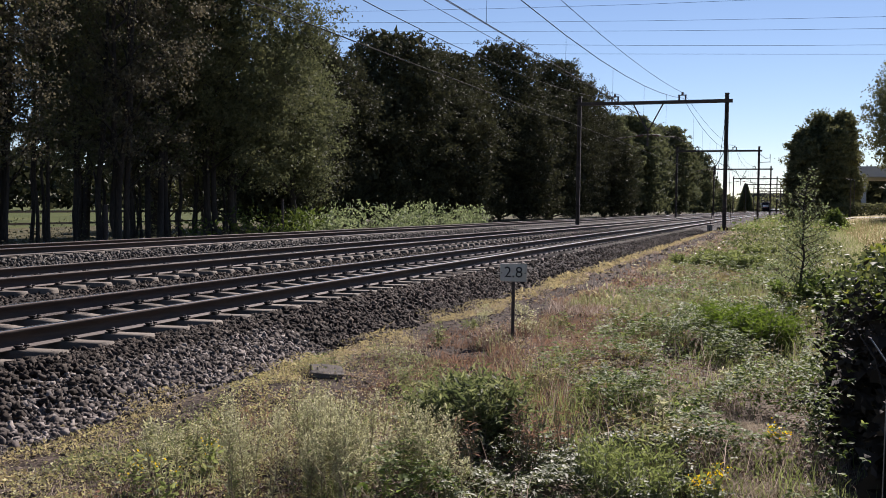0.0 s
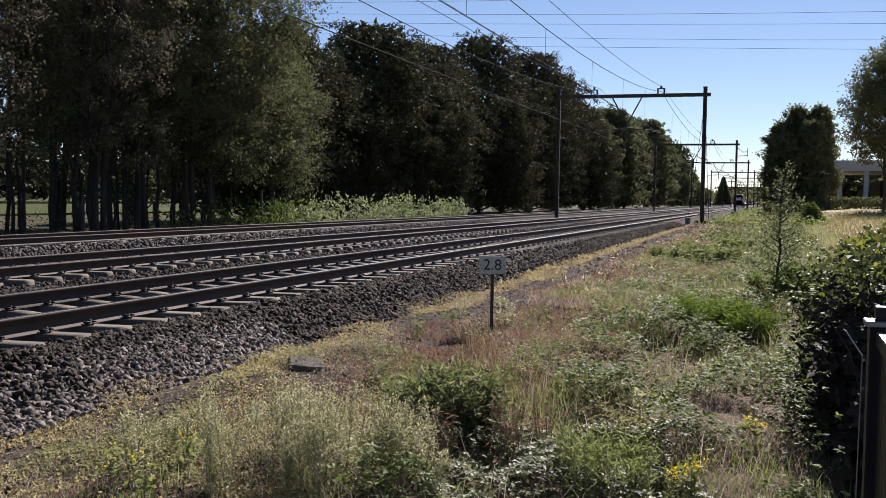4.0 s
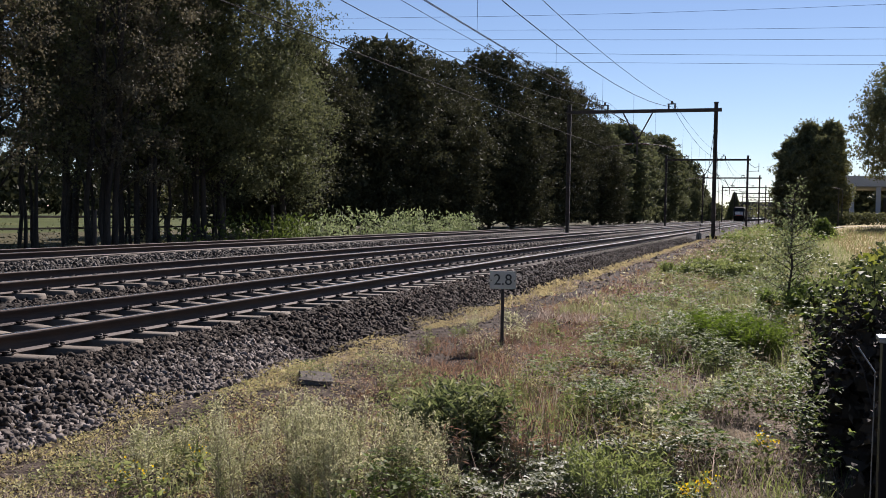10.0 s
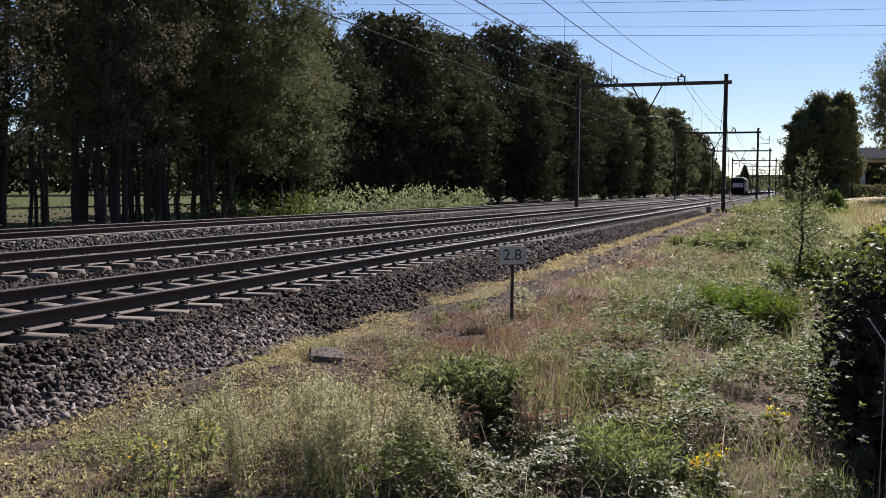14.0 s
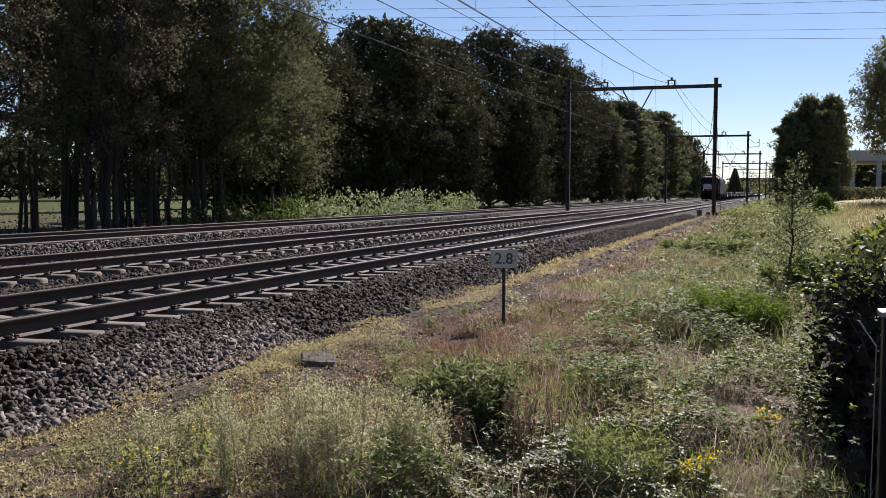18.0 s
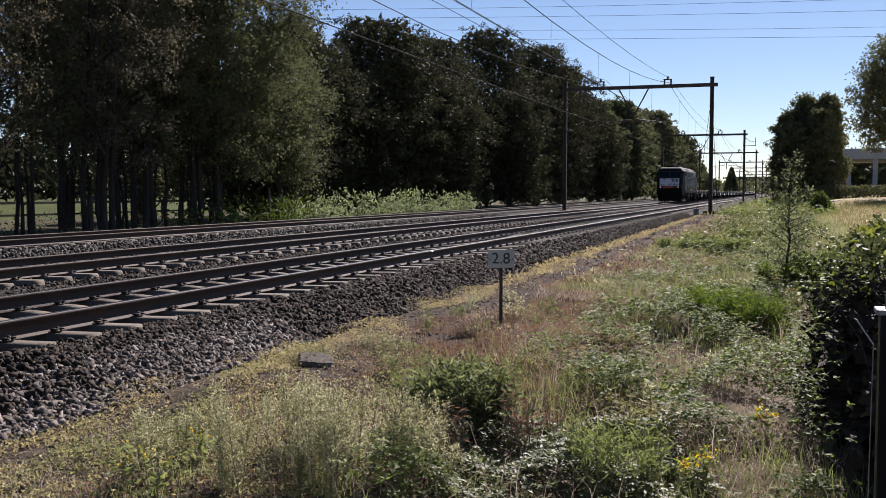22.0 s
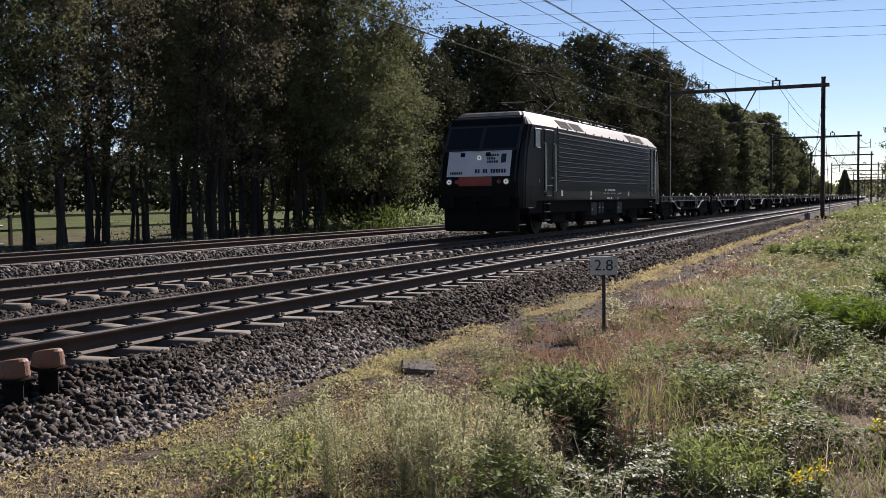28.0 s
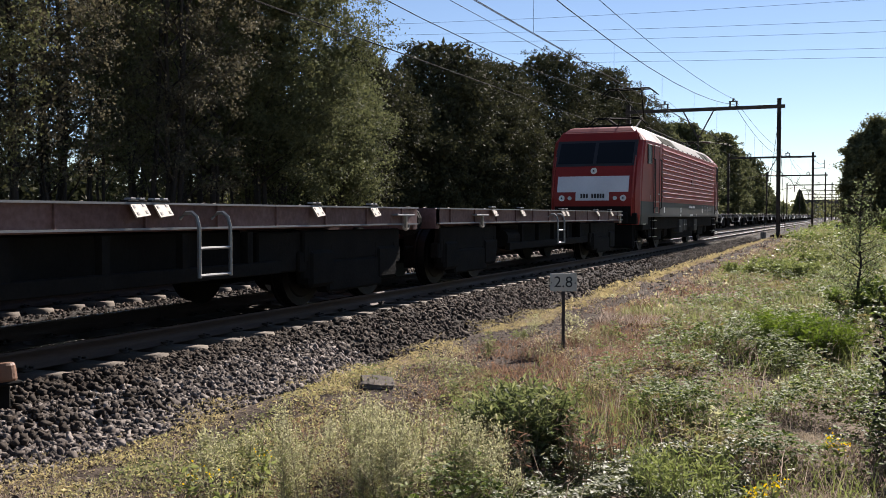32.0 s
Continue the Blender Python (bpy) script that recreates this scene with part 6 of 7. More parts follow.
            for q in (d0 - 0.06, d1 + 0.06):
                part("hand_rail", line_rods([(s * side_x(q), q, 1.32), (s * (side_x(q) + 0.07), q, 1.36), (s * (side_x(q) + 0.07), q, 2.82), (s * side_x(q), q, 2.86)], 0.018, 6), BOX_GREY if red else STEEL, t)
            # black plates paint the dark inside of the step hole and door recesses
            part("door_pocket", side_plate(s, d0 + 0.14, d1 - 0.14, 1.19, 1.37, 0.016), LETTER, t, "black step hole under the door")
            part("tread", box(s * 1.42, d0 + 0.2, 1.2, s * (max(x0, x1) + 0.014), d1 - 0.2, 1.215), STEEL, t)
            for z in (1.75, 2.3):
                part("door_recess", side_plate(s, (d0 + d1) / 2 + e * 0.16 - 0.06, (d0 + d1) / 2 + e * 0.16 + 0.06, z, z + 0.36, 0.014), LETTER, d)
            numeral(t, "2" if e > 0 else "1", 0.17, pose(s * (side_x(7.8) + 0.004), e * 7.8, 1.66, 90, 0, s * 90), LABEL)
            lad = part("cab_ladder", line_rods([(s * 1.36, d0 + 0.15, 1.1), (s * 1.36, d0 + 0.15, 0.42), (s * 1.36, d1 - 0.15, 0.42), (s * 1.36, d1 - 0.15, 1.1)], 0.02), UNDER, t)
            for z in (0.44, 0.7, 0.95, 1.2):
                part("rung", box(s * 1.28, d0 + 0.15, z, s * 1.44, d1 - 0.15, z + 0.018), STEEL, lad)
            if not red:
                part("seam", side_plate(s, e * 8.45, e * 8.47, 0.95, 1.5, 0.012), LETTER, t)
            y0, y1 = sorted((e * 8.2, e * 8.65))
            part("step_light", box(s * (side_x(y1) - 0.08), y0, 0.84, s * side_x(y0), y1, 0.865), STEEL, t)
        panel = part("louvre_panel", side_plate(s, -6.25, 6.25, 1.60, 3.34, 0.004), RED if red else CHARCOAL, t, "ribbed side wall panel")
        for k in range(11):
            z = 1.69 + k * 0.1505
            bm = bmesh.new()
            n = 5
            pr = [(0.0, -0.022), (0.024, -0.018), (0.03, -0.01), (0.03, 0.0), (0.0195, 0.014), (0.0, 0.05)]
            ra = [bm.verts.new((s * (1.503 + px), -6.2, z + pz)) for px, pz in pr]
            rb = [bm.verts.new((s * (1.503 + px), 6.2, z + pz)) for px, pz in pr]
            for j in range(n):
                bm.faces.new((ra[j], ra[j + 1], rb[j + 1], rb[j]) if s < 0 else (ra[j + 1], ra[j], rb[j], rb[j + 1]))
            bm.faces.new(ra)
            bm.faces.new(rb[::-1])
            bmesh.ops.recalc_face_normals(bm, faces=bm.faces)
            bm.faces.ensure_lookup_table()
            # top strip: glossier on black, a painted pale highlight on red
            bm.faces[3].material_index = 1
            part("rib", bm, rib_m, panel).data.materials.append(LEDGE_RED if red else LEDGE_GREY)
        # roof shoulder hatches and clamps
        for y0, y1 in ((-5.7, -4.5), (-4.3, -3.15), (3.15, 4.3), (4.5, 5.7)):
            bm = bmesh.new()
            for x, z in ((1.44, 3.41), (1.20, 3.665)):
                for yy in (y0, y1):
                    for d in (-0.01, 0.014):
                        bm.verts.new((s * (x + d * 0.66), yy, z + d * 0.75))
            bmesh.ops.convex_hull(bm, input=bm.verts[:])
            part("roof_grille", bm, MESH_GREY, roof, "grey mesh grille in the roof edge")
        for k in range(13):
            y = -6.2 + k * 1.03
            part("clamp", box(s * 1.46, y - 0.015, 3.36, s * 1.5, y + 0.015, 3.41), UNDER, roof)
        # writing and labels on the side
        side_bars(t, s, -0.72, 0.72, 1.38, 0.095, 16, LABEL, rg)
        if not red:
            side_bars(t, s, -1.1, 1.6, 1.29, 0.03, 16, LABEL, rg, "small_lettering")
        for y0 in (-5.9, -2.6, 2.7):
            part("data_plate", side_plate(s, y0, y0 + 0.16, 1.2, 1.38, 0.005), LABEL, t)
        for q in (-2.66, -2.55, -0.43, -0.27, -0.11, 0.1, 0.2, 1.1):
            part("tick_mark", side_plate(s, q, q + 0.08, 1.08, 1.15, 0.005), LABEL, t)
        if red:
            part("emblem_plate", side_plate(s, -0.2, 0.2, 2.24, 2.46, 0.034), LEDGE_RED, t, "faint pale emblem on the ribs")
            lb = part("maker_label", side_plate(s, 8.13, 8.78, 1.57, 1.73, 0.006), LABEL, t, "white label with a blue mark")
            part("label_mark", side_plate(s, 8.17, 8.3, 1.62, 1.71, 0.009), BLUE, lb)
            for q in range(3):
                part("lettering", side_plate(s, 8.34, 8.72 - 0.05 * q, 1.69 - q * 0.04, 1.702 - q * 0.04, 0.008), BAND_GREY, lb)
            plate = part("writing_frame", line_rods([(s * 1.504, y, z) for y, z in ((4.64, 1.34), (5.83, 1.34), (5.83, 1.47), (4.64, 1.47), (4.64, 1.34))], 0.005, 4), BAND_PALE, t)
            numeral(plate, "140", 0.13, pose(s * 1.506, 4.84 if s > 0 else 5.6, 1.405, 90, 0, s * 90), BAND_PALE)
            part("emblem", side_plate(s, 5.06, 5.2, 1.36, 1.45, 0.006), BAND_PALE, plate)
            for q in range(3):
                part("lettering", side_plate(s, 5.3, 5.75 - 0.06 * q, 1.435 - q * 0.03, 1.443 - q * 0.03, 0.006), BAND_PALE, plate)
            for q in range(6):
                part("small_lettering", side_plate(s, 4.15 + 0.02 * (q % 2), 4.32, 1.42 - q * 0.055, 1.445 - q * 0.055, 0.006), LABEL if q < 2 else BAND_PALE, t)
        for k, (q0, q1) in enumerate(((2.55, 3.0), (3.4, 4.0))):
            for r_ in range(4):
                part("small_lettering", side_plate(s, q0, q0 + (q1 - q0) * (0.95 - 0.13 * ((r_ + k) % 3)), 1.46 - r_ * 0.05, 1.475 - r_ * 0.05, 0.005), BAND_PALE if red else BAND_GREY, t)
        # boxes below the frame
        for y0, y1, z0 in ((-2.13, -1.41, 0.5), (-1.18, -0.9, 0.56), (-0.75, -0.5, 0.56), (1.45, 2.15, 0.52)):
            bx = part("equipment_box", box(s * 0.9, y0, z0, s * 1.39, y1, 0.98, 0.02), BOX_GREY, t, "grey equipment box under the frame")
            part("box_label", box(s * 1.39, y0 + 0.08, z0 + 0.2, s * 1.396, y0 + 0.2, z0 + 0.24), LABEL, bx)
        part("air_tank", rod((s * 0.85, 0.0, 0.72), (s * 0.85, 1.2, 0.72), 0.2, None, 14), UNDER, t)
    # roof gear
    part("roof_deck", box(-0.85, -7.6, 3.77, 0.85, 7.6, 3.83, 0.01), GREY_DARK, roof)
    for y0, y1 in ((-0.9, 0.9), (1.3, 3.2), (3.6, 4.8)):
        part("roof_box", box(-0.55, y0, 3.83, 0.55, y1, 4.01, 0.03), GREY_DARK, roof, "dark roof equipment cover")
    for k in range(9):
        part("roof_insulator", rod((0.7, k - 4, 3.83), (0.7, k - 4, 4.03), 0.05, 0.03), CERAMIC, roof)
    part("roof_cable", line_rods([(0.7, -5, 4.05), (0.7, 5, 4.05)], 0.02), WIRE, roof)
    part("horn", rod((0.5, -8.0, 3.78), (0.5, -8.0, 3.98), 0.025), UNDER, roof)
    for y, up, s in ((-6.5, False, 1), (-2.85, True, -1), (6.5, False, -1)):
        pantograph(t, y, up, s)
    return t


black_loco = loco("electric_locomotive", pose(T2, 410.1, 0), "black", "black electric freight locomotive with white nose panel on rails")
red_loco = loco("electric_locomotive", pose(T1, -615.12, 0), "red", "red electric freight locomotive with grey lower band on rails")

# ---- flat wagons ----
WAGON = 13.8


def wagon(name, m, paint, label, group, raised, hoop=0.9):
    """A low flat wagon for containers; raised: its locks stand up on the top edge."""
    t = empty(name, m, label, "wagon", group)
    h = WAGON / 2
    for s in (-1, 1):
        sill = part("side_sill", box(s * 1.05, -h + 0.35, 0.92, s * 1.20, h - 0.35, 1.18, 0.012), paint, t)
        part("sill_lip", box(s * 1.18, -h + 0.4, 0.935, s * 1.24, h - 0.4, 0.955), BAND_PALE, sill, "pale lower edge of the sill")
        part("top_lip", box(s * 1.15, -h + 0.4, 1.165, s * 1.245, h - 0.4, 1.185), BAND_PALE, sill, "pale top edge of the sill")
        for k in range(12):
            y = -h + 0.9 + k * 1.09
            part("stiffener", box(s * 1.19, y - 0.012, 0.955, s * 1.225, y + 0.012, 1.165), paint, sill)
        for y in (5.05, 3.55, 0.72, 0.4, -2.45, -4.05):
            lock = part("container_lock", box(s * 1.15, y - 0.13, 1.185, s * 1.25, y + 0.13, 1.205, 0.006), UNDER, t)
            if raised:
                bm = box(s * 1.20, y - 0.1, 1.2, s * 1.215, y + 0.1, 1.32)
                bmesh.ops.rotate(bm, verts=bm.verts, cent=(s * 1.2, y, 1.2), matrix=Matrix.Rotation(s * 0.35, 3, "Y") @ Matrix.Rotation(0.25, 3, "X"))
            else:
                bm = box(s * 1.235, y - 0.1, 1.04, s * 1.25, y + 0.1, 1.17)
                bmesh.ops.rotate(bm, verts=bm.verts, cent=(s * 1.24, y, 1.16), matrix=Matrix.Rotation(-s * 0.5, 3, "Y") @ Matrix.Rotation(0.12, 3, "X"))
            flap = part("lock_flap", bm, CREAM, lock)
            if not raised:
                # small black marks paint the dark inside of the flap's slots
                for q, z in ((-0.075, 1.13), (0.05, 1.13), (-0.07, 1.06), (0.055, 1.06)):
                    bm = box(s * 1.25, y + q, z, s * 1.253, y + q + 0.025, z + 0.03)
                    bmesh.ops.rotate(bm, verts=bm.verts, cent=(s * 1.24, y, 1.16), matrix=Matrix.Rotation(-s * 0.5, 3, "Y") @ Matrix.Rotation(0.12, 3, "X"))
                    o = part("slot", bm, LETTER, lock)
                for q in (-0.09, 0.03):
                    part("lock_head", box(s * 1.17, y + q, 1.205, s * 1.25, y + q + 0.07, 1.225, 0.004), BAND_PALE, lock)
        for e in (-1, 1):
            pts = [(s * 1.22, e * 4.35, 0.93), (s * 1.22, e * 3.95, 0.92), (s * 1.22, e * 3.6, 0.86), (s * 1.22, e * 3.2, 0.72), (s * 1.22, e * 2.9, 0.6), (s * 1.22, e * 2.6, 0.55), (s * 1.22, e * 2.2, 0.54)]
            if raised:
                part("gooseneck_brace", line_rods(pts, 0.045, 6), GALV, t, "curved pale brace under the sill")
            y = 6.0 if e > 0 else -4.7
            hook = part("rope_hook", box(s * 1.25, y - 0.025, 0.87, s * 1.29, y + 0.025, 1.06, 0.006), CREAM, t, "pale anchor-shaped rope hook")
            part("hook_arm", line_rods([(s * 1.27, y - 0.11, 0.93), (s * 1.27, y - 0.08, 0.885), (s * 1.27, y, 0.865), (s * 1.27, y + 0.08, 0.885), (s * 1.27, y + 0.11, 0.93)], 0.018), CREAM, hook)
            part("hook_bar", box(s * 1.2, y - 0.32, 1.06, s * 1.3, y + 0.25, 1.085, 0.004), BAND_PALE, hook)
            # dark panel added to fill in the shade around the bogie
            part("bogie_shade_panel", box(s * 1.0, e * (h - 3.4), 0.55, s * 1.1, e * (h - 0.75), 0.93, 0.02), UNDER, t)
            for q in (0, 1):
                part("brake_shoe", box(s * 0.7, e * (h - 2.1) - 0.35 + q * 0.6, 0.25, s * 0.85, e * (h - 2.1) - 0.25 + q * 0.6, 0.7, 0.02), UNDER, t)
        # truss and added panels near black, painting the shade below the sill
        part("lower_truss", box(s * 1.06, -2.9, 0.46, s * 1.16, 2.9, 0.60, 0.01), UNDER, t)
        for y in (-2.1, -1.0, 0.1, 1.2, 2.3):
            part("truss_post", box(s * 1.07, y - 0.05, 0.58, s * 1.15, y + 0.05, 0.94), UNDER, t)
        part("underfloor_shade_panel", box(s * 0.72, -2.7, 0.5, s * 0.9, 2.5, 0.95, 0.02), UNDER, t)
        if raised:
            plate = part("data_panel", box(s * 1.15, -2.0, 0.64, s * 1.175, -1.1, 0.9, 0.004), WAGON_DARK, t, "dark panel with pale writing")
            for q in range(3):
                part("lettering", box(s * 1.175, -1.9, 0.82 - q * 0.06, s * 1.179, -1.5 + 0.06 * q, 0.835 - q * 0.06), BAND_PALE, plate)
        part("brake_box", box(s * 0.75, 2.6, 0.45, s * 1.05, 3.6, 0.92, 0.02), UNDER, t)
        for y in (hoop,):
            cane = [(1.2, 1.08), (1.27, 1.135), (1.34, 1.14), (1.39, 1.1), (1.42, 1.0), (1.42, 0.52)]
            lad = part("step_ladder", line_rods([(s * x, y, z) for x, z in cane], 0.02), GALV, t, "step ladder of bent galvanised tube")
            part("upright", line_rods([(s * x, y + 0.5, z) for x, z in cane], 0.02), GALV, lad)
            for z in (0.54, 0.8):
                part("rung", rod((s * 1.42, y, z), (s * 1.42, y + 0.5, z), 0.016), GALV, lad)
        part("end_beam", box(-1.2, s * (h - 0.5), 0.86, 1.2, s * (h - 0.34), 1.18, 0.012), paint, t)
        for x in (-0.875, 0.875):
            b = part("buffer", rod((x, s * (h - 0.35), 1.03), (x, s * (h - 0.05), 1.03), 0.09, None, 12), UNDER, t)
            part("buffer_head", rod((x, s * (h - 0.06), 1.03), (x, s * (h - 0.01), 1.03), 0.22, None, 14), UNDER, b)
        part("coupling_hook", line_rods([(0, s * (h - 0.4), 1.03), (0, s * (h - 0.1), 1.0), (0, s * (h - 0.05), 0.7)], 0.035), UNDER, t)
        yc = s * (h - 2.1)
        bogie(t, yc, 0.9, 0.46)
        for q in (-0.9, 0.9):
            wheelset(t, yc + q, 0.46)
    for k in range(7):
        y = -h + 1.2 + k * (WAGON - 2.4) / 6
        part("cross_member", box(-1.05, y - 0.07, 0.95, 1.05, y + 0.07, 1.12), paint, t)
    # plates that stay out of view, added to shade the track below
    for k in range(6):
        y = -h + 1.2 + k * (WAGON - 2.4) / 6
        part("unseen_shade_plate", box(-1.05, y + 0.08, 1.06, 1.05, y + (WAGON - 2.4) / 6 - 0.08, 1.075), paint, t)
    part("centre_beam", box(-0.22, -h + 0.4, 0.72, 0.22, h - 0.4, 1.1, 0.01), paint, t)
    part("brake_pipe", line_rods([(0.6, -h + 0.5, 0.6), (0.6, h - 0.5, 0.6)], 0.03), UNDER, t)
    if not raised:
        for o in t.children:
            if o.name.split(".")[0] in ("side_sill", "container_lock", "rope_hook", "end_beam", "cross_member", "unseen_shade_plate"):
                o.location.z = 0.045
    part("air_reservoir", rod((0.95, -h + 4.0, 0.68), (0.95, -h + 4.9, 0.68), 0.17, None, 16), UNDER, t, "dark air tank")
    return t


G1, G2 = "wagons of the black locomotive's train", "wagons of the red locomotive's train"
w_black = wagon("flat_wagon", pose(T2, 410.1 + 9.75 + WAGON / 2, 0), WAGON_DARK, "empty dark grey container flat wagon on rails", G1, True)
w_first = wagon("flat_wagon", pose(T1, -615.12 - 10.4 - WAGON / 2, 0), WAGON_RED, "empty red-brown container flat wagon on rails", G2, False, -0.57)
w_red = wagon("flat_wagon", pose(T1, -615.12 - 10.4 - WAGON * 1.5, 0), WAGON_RED, "empty red-brown container flat wagon on rails", G2, False, 1.05)
BLACK_TRAIN, RED_TRAIN = [(black_loco, 0.0), (w_black, 9.75 + WAGON / 2)], [(red_loco, 0.0), (w_first, -10.4 - WAGON / 2), (w_red, -10.4 - WAGON * 1.5)]
for k in range(1, 22):
    d = 9.75 + WAGON * (k + 0.5)
    BLACK_TRAIN.append((copy_thing(w_black, pose(T2, 410.1 + d, 0)), d))
for k in range(2, 4):
    d = -10.4 - WAGON * (k + 0.5)
    RED_TRAIN.append((copy_thing(w_red, pose(T1, -615.12 + d, 0)), d))

# ---- small things ----


def build_sign():
    x, y = -3.17, 11.3
    z = float(gz(x, y))
    t = empty("distance_sign", pose(x, y, z, 0, 0, 14), "small pale distance sign on a thin post", "sign")
    part("post", box(-0.02, -0.008, -0.1, 0.02, 0.02, 0.84, 0.004), MAST, t)
    b = part("board", box(-0.158, -0.022, 0.715, 0.158, -0.009, 0.93, 0.003), SIGN_WHITE, t, "pale board with black digits")
    numeral(b, "2.8", 0.185, pose(0, -0.0245, 0.822, 90, 0, 0), LETTER)
    for q in (-0.14, 0.14):
        part("bolt", rod((q, -0.026, 0.817), (q, -0.02, 0.817), 0.008), MAST, b)


build_sign()


def build_counter(x, y, turn):
    t = empty("track_sensor", pose(x, y, float(gz(x, y)), 0, 0, turn), "track-side sensor box with an orange cap on a post", "sensor", "track sensors")
    bm = bmesh.new()
    rings = []
    for z, k in ((0.2, 1.0), (0.215, 1.03), (0.28, 0.96), (0.31, 0.92), (0.328, 0.84), (0.333, 0.7)):
        ring = []
        for j in range(24):
            a = 2 * math.pi * j / 24
            cx, cy = math.copysign(abs(math.cos(a)) ** 0.75, math.cos(a)), math.copysign(abs(math.sin(a)) ** 0.75, math.sin(a))
            ring.append(bm.verts.new((cx * 0.1 * k, cy * 0.135 * k, z - 1.5 * (cy + 1) * 0.1 * (z - 0.2))))
        rings.append(ring)
    for p0, p1 in zip(rings, rings[1:]):
        for j in range(24):
            bm.faces.new((p0[j], p0[(j + 1) % 24], p1[(j + 1) % 24], p1[j]))
    bm.faces.new(rings[0][::-1])
    bm.faces.new(rings[-1])
    part("cap", bm, ORANGE, t, "weathered orange cap")
    part("base_rim", box(-0.11, -0.15, 0.17, 0.11, 0.15, 0.2, 0.01), UNDER, t)
    part("post", box(-0.055, -0.055, -0.1, 0.055, 0.055, 0.17, 0.01), UNDER, t)
    part("coil", line_rods([(0.06 + 0.2 * math.cos(a * 0.5), 0.3 + 0.16 * math.sin(a * 0.5), 0.02 + 0.01 * (a % 3)) for a in range(14)], 0.012), LETTER, t, "loop of black cable on the stones")
    part("cable", line_rods([(0.05, 0.1, 0.24), (0.2, 0.25, 0.1), (0.3, 0.5, 0.02), (0.2, 0.8, 0.0), (-0.1, 0.95, 0.02)], 0.014), LETTER, t)


build_counter(-5.5, 5.1, 68)
build_counter(-5.44, 4.74, 68)


def build_stone():
    rg = random.Random(2)
    bm = box(-0.15, -0.11, 0, 0.15, 0.11, 0.055)
    bmesh.ops.subdivide_edges(bm, edges=bm.edges[:], cuts=2, use_grid_fill=True)
    for v in bm.verts:
        v.co += Vector((rg.uniform(-0.012, 0.012), rg.uniform(-0.012, 0.012), rg.uniform(-0.006, 0.006)))
    thing("concrete_slab", bm, SLAB, "broken flat slab of grey concrete on the verge", "stone", pose(-4.1, 8.2, -0.485, 13, 5, 30))
    # small concrete post by the mast
    bm = box(-0.16, -0.12, -0.2, 0.16, 0.12, 0.34, 0.03)
    thing("concrete_block", bm, CONCRETE, "low pale concrete block beside the mast", "block", pose(-5.05, 63.0, -0.25))


build_stone()


def build_railing():
    """Galvanised railing beyond the siding."""
    t = empty("railing", pose(-20.4, 0, -0.2), "galvanised tubular railing beside the siding", "railing")
    for y in (11.4, 14.2, 17.0):
        part("post", rod((0, y, -0.1), (0, y, 0.82), 0.04), GALV, t)
    for z in (0.32, 0.78):
        part("rail_bar", rod((0, 8.6, z), (0, 17.6, z), 0.03), GALV, t)
    f = empty("meadow_fence", pose(-33, 0, -0.55), "dark post and rail fence along the meadow", "fence")
    for k in range(24):
        part("post", box(-0.06, 8 + k * 2.6, -0.1, 0.06, 8.12 + k * 2.6, 1.25), MAST, f)
    for z in (0.55, 1.1):
        part("fence_rail", box(-0.03, 8, z, 0.03, 68, z + 0.09), MAST, f)
    for k, (x, y, h) in enumerate(((-20.9, 37.5, 1.7), (-20.9, 26, 1.4))):
        p = empty("marker_post", pose(x, y, -0.4), "dark post standing beyond the siding", "post")
        part("post", rod((0, 0, 0), (0, 0, h), 0.06), MAST, p)


build_railing()


def build_fence():
    """Black steel gate and its post beside the camera."""
    t = empty("steel_gate", pose(0.385, 0, -0.5), "black steel gate panel with a flat capped post", "gate")
    p = part("post", box(-0.04, 3.84, -0.05, 0.05, 3.94, 1.17, 0.006), FENCE_BLACK, t)
    part("post_cap", box(-0.055, 3.825, 1.17, 0.065, 3.955, 1.19, 0.003), GALV, p)
    part("post_neck", box(-0.02, 3.86, 1.19, 0.05, 3.93, 1.24, 0.003), FENCE_BLACK, p)
    part("latch_bar", line_rods([(-0.11, 4.0, 1.13), (-0.055, 3.92, 1.05), (-0.062, 3.92, 0.25)], 0.003, 5), GALV, t, "thin bright bar beside the post")
    part("latch_handle", box(0.0, 3.55, 0.5, 0.06, 3.66, 0.53, 0.01), GALV, t)
    for z in (0.05, 1.10):
        part("rail_bar", box(-0.02, 0.9, z, 0.02, 3.84, z + 0.05, 0.004), FENCE_BLACK, t)
    part("rail_top", box(-0.02, 0.9, 1.15, 0.005, 3.8, 1.156), GALV, t, "pale strip along the top of the rail")
    for k in range(36):
        y = 0.95 + k * 0.08
        part("bar", box(-0.008, y, 0.08, 0.008, y + 0.074, 1.12), FENCE_BLACK, t)
        part("spike", box(0.008, y + 0.01, 1.14, 0.016, y + 0.025, 1.2), FENCE_BLACK, t)


build_fence()


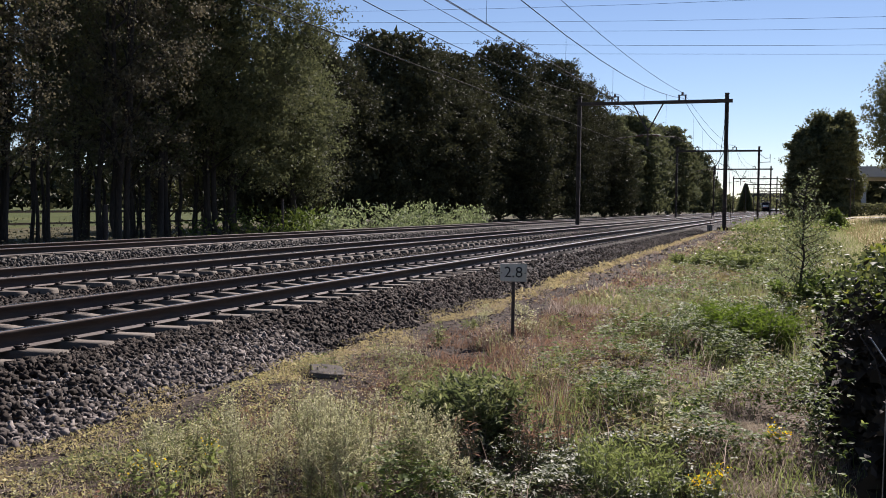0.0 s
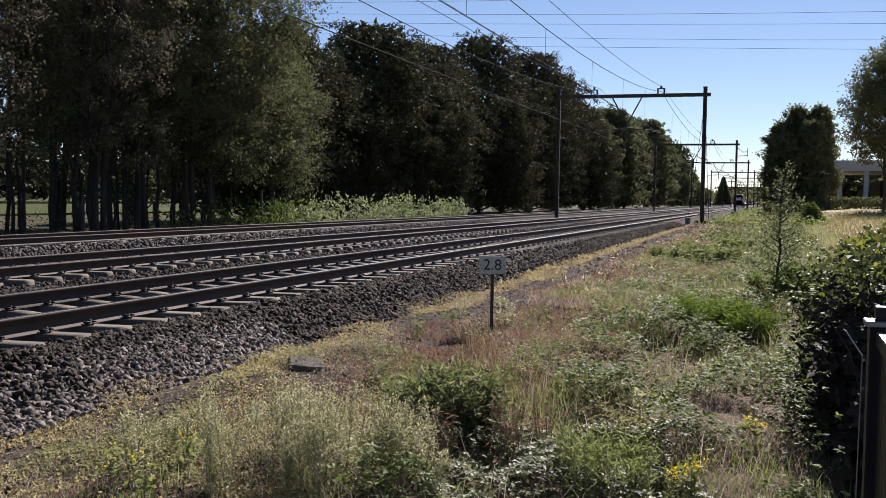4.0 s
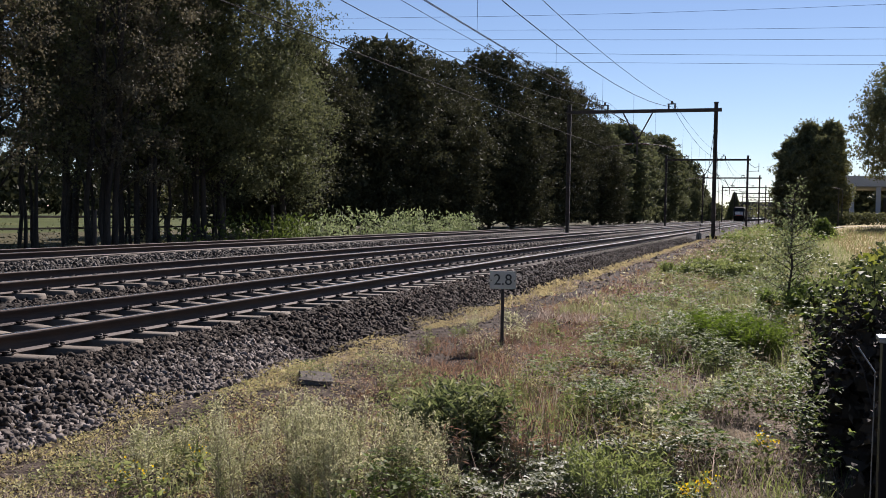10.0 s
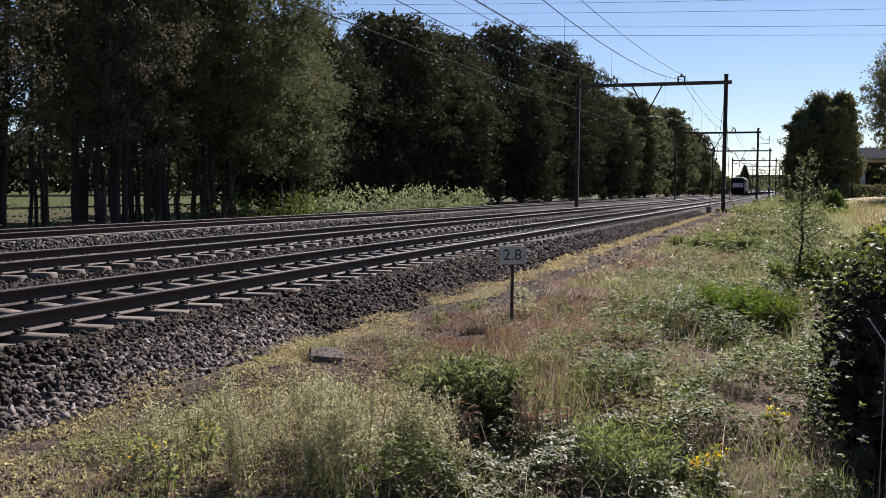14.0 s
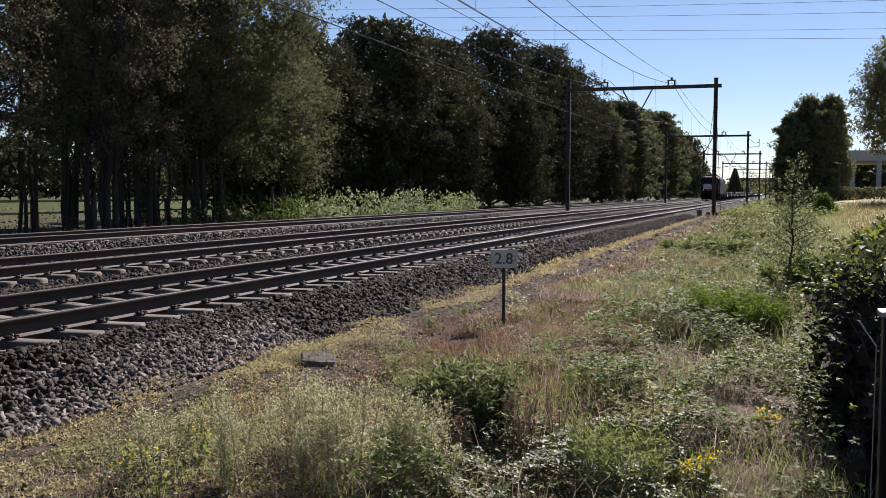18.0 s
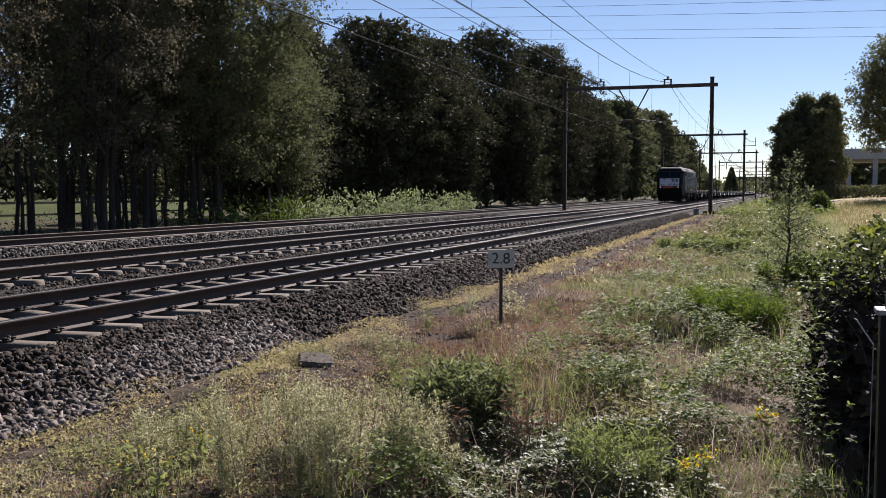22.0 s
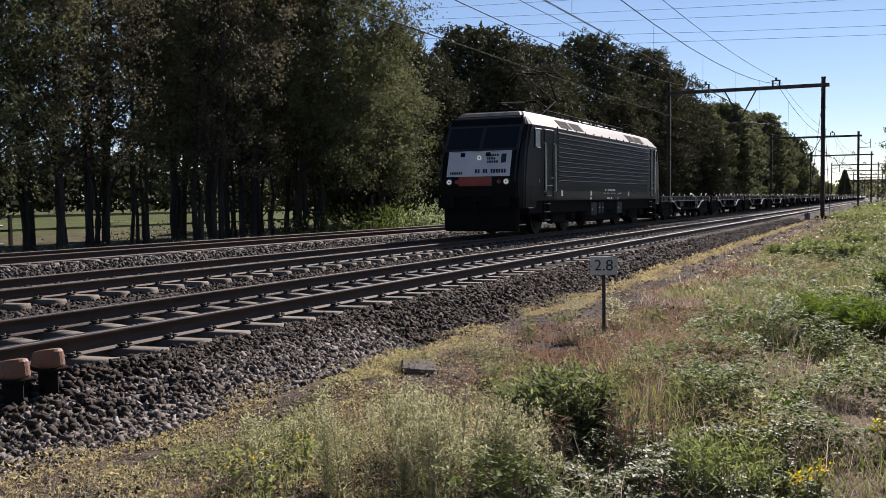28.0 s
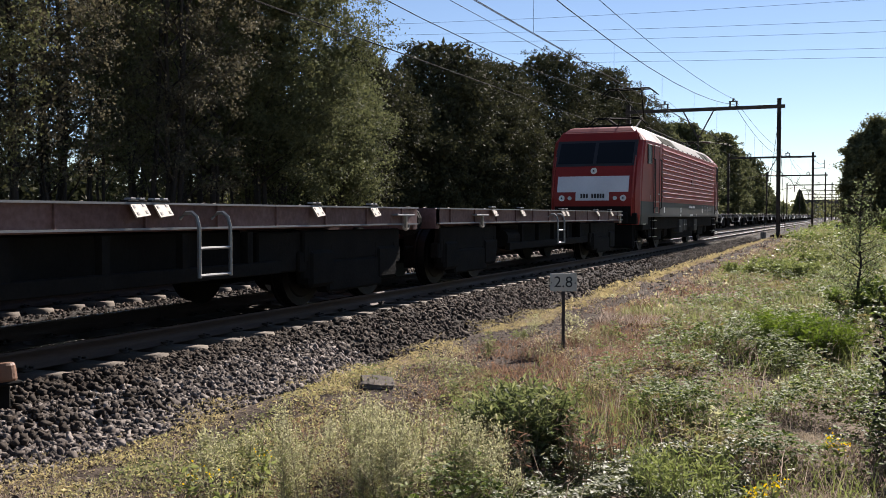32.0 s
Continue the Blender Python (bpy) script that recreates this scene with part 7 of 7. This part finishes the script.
def build_office():
    """Low pale building, road and hedge across the bank."""
    t = empty("office_building", pose(15.5, 148, -0.1), "low pale building with a flat canopy on columns", "building")
    part("wall", box(-1.0, 6, 0, 30, 20, 4.6), GREY_DARK, t)
    part("canopy", box(-8.9, 0, 5.75, 30, 20, 7.25, 0.05), WALL_WHITE, t, "pale flat canopy")
    for k in range(6):
        part("column", box(-7.05 + k * 3.4, 0.3, 0, -6.45 + k * 3.4, 0.8, 5.75), WALL_WHITE, t)
    for k in range(5):
        w = part("window", box(0 + k * 5.5, 5.9, 1.0, 4.2 + k * 5.5, 6.02, 3.0), GLASS_DARK, t)
        part("window_frame", box(0 + k * 5.5, 5.86, 1.9, 4.2 + k * 5.5, 5.9, 2.0), WALL_WHITE, w)
    rg = np.random.default_rng(61)
    hd = empty("clipped_hedge", pose(0, 0, 0), "long clipped dark hedge along the road", "hedge")
    n = 9000
    p = np.stack([rg.uniform(3.4, 26, n), 98 + rg.uniform(-0.6, 0.6, n), rg.uniform(0.3, 1.7, n)], 1)
    o = new("foliage", leaves("foliage", p, rg.normal(size=p.shape), 0.22, 0.15, LEAF_OAK, rg))
    o.parent = hd
    xs = np.linspace(3.0, 40, 30)
    yc = 90 - 26 * np.clip((xs - 3) / 20, 0, 1) ** 0.7
    v = np.concatenate([np.stack([xs, yc - 1.6, gz(xs, yc) + 0.03], 1), np.stack([xs, yc + 1.6, gz(xs, yc) + 0.04], 1)])
    f = np.array([(i, i + 1, i + 31, i + 30) for i in range(29)])
    tagged(new("road", fast_mesh("road", v, f, PATH)), "pale narrow road curving past the bank", "road", kind="structure")
    for k, (x, y) in enumerate(((4.5, 95), (5.0, 99))):
        lp = empty("street_lamp", pose(x, y, 0), "thin grey street lamp beside the road", "street lamp", "street lamps")
        part("pole", rod((0, 0, 0), (0, 0, 3.8), 0.05, 0.035), MAST, lp)
        part("arm", line_rods([(0, 0, 3.8), (-0.2, 0, 3.92), (-0.6, 0, 3.92)], 0.025), MAST, lp)
    # far train and far buildings
    ft = empty("far_train", pose(-15.2, 500, 0), "far pale train standing on the line", "train")
    part("body", box(-1.45, 0, 0.9, 1.45, 60, 3.9, 0.2), WALL_WHITE, ft)
    part("windscreen", box(-1.2, -0.05, 2.3, 1.2, 0.02, 3.3), GLASS_DARK, ft)
    part("bogie", box(-1.1, 1, 0, 1.1, 58, 0.9), UNDER, ft)
    for k, (x, y, w, h) in enumerate(((-45, 900, 40, 14), (25, 950, 60, 12))):
        b = empty("far_building", pose(x, y, 0), "far grey warehouse on the horizon", "building")
        part("wall", box(0, 0, 0, w, 20, h), GREY_DARK if k else BAND_GREY, b)
        part("roof", box(-0.5, -0.5, h, w + 0.5, 20.5, h + 0.6), BAND_GREY, b)


build_office()

# ---- nearest ballast stones, one by one ----


def build_near_stones():
    rn = np.random.default_rng(77)
    corner = np.array([(x, y, z) for x in (-1, 1) for y in (-1, 1) for z in (-1, 1)], float) * 0.72
    tri = np.array([(0, 1, 3), (0, 3, 2), (4, 6, 7), (4, 7, 5), (0, 4, 5), (0, 5, 1), (2, 3, 7), (2, 7, 6), (0, 2, 6), (0, 6, 4), (1, 5, 7), (1, 7, 3)])
    shapes = []
    for k in range(24):
        v = (corner * rn.uniform(0.7, 1.2, (8, 1)) + rn.normal(0, 0.12, (8, 3))) * rn.uniform(0.65, 1.35, 3) * np.array([1.15, 1.0, 0.7]) * 0.033
        shapes.append(fast_mesh("ballast_stone", v, tri, STONE))
    for k in range(300):
        x, y = rn.uniform(-5.85, -5.0), rn.uniform(3.9, 6.4)
        o = new("ballast_stone", shapes[k % 24])
        o.parent = TRACKS[0][0]
        o.matrix_basis = pose(x - T1, y, float(gz(x, y)) + 0.032, rn.uniform(0, 360), rn.uniform(-40, 40), rn.uniform(0, 360))


build_near_stones()

# ---- near sleepers, one by one ----
me_sleeper = fast_mesh("sleeper", SL_V, SL_F, SLEEPER)
for tr, near in TRACKS:
    for yy in near[:140]:
        o = new("sleeper", me_sleeper)
        o.parent = tr
        o.location = (0, yy, 0)


def motions():
    """Both trains run at a steady speed, the black one towards the camera, the red one away."""
    for ob, d in BLACK_TRAIN:
        walk(ob, [(0.0, pose(T2, 410.1 + d, 0)), (32.0, pose(T2, 410.1 - 13.35 * 32 + d, 0))])
    for ob, d in RED_TRAIN:
        walk(ob, [(0.0, pose(T1, -615.12 + d, 0)), (32.0, pose(T1, -615.12 + 20.4 * 32 + d, 0))])


motions()
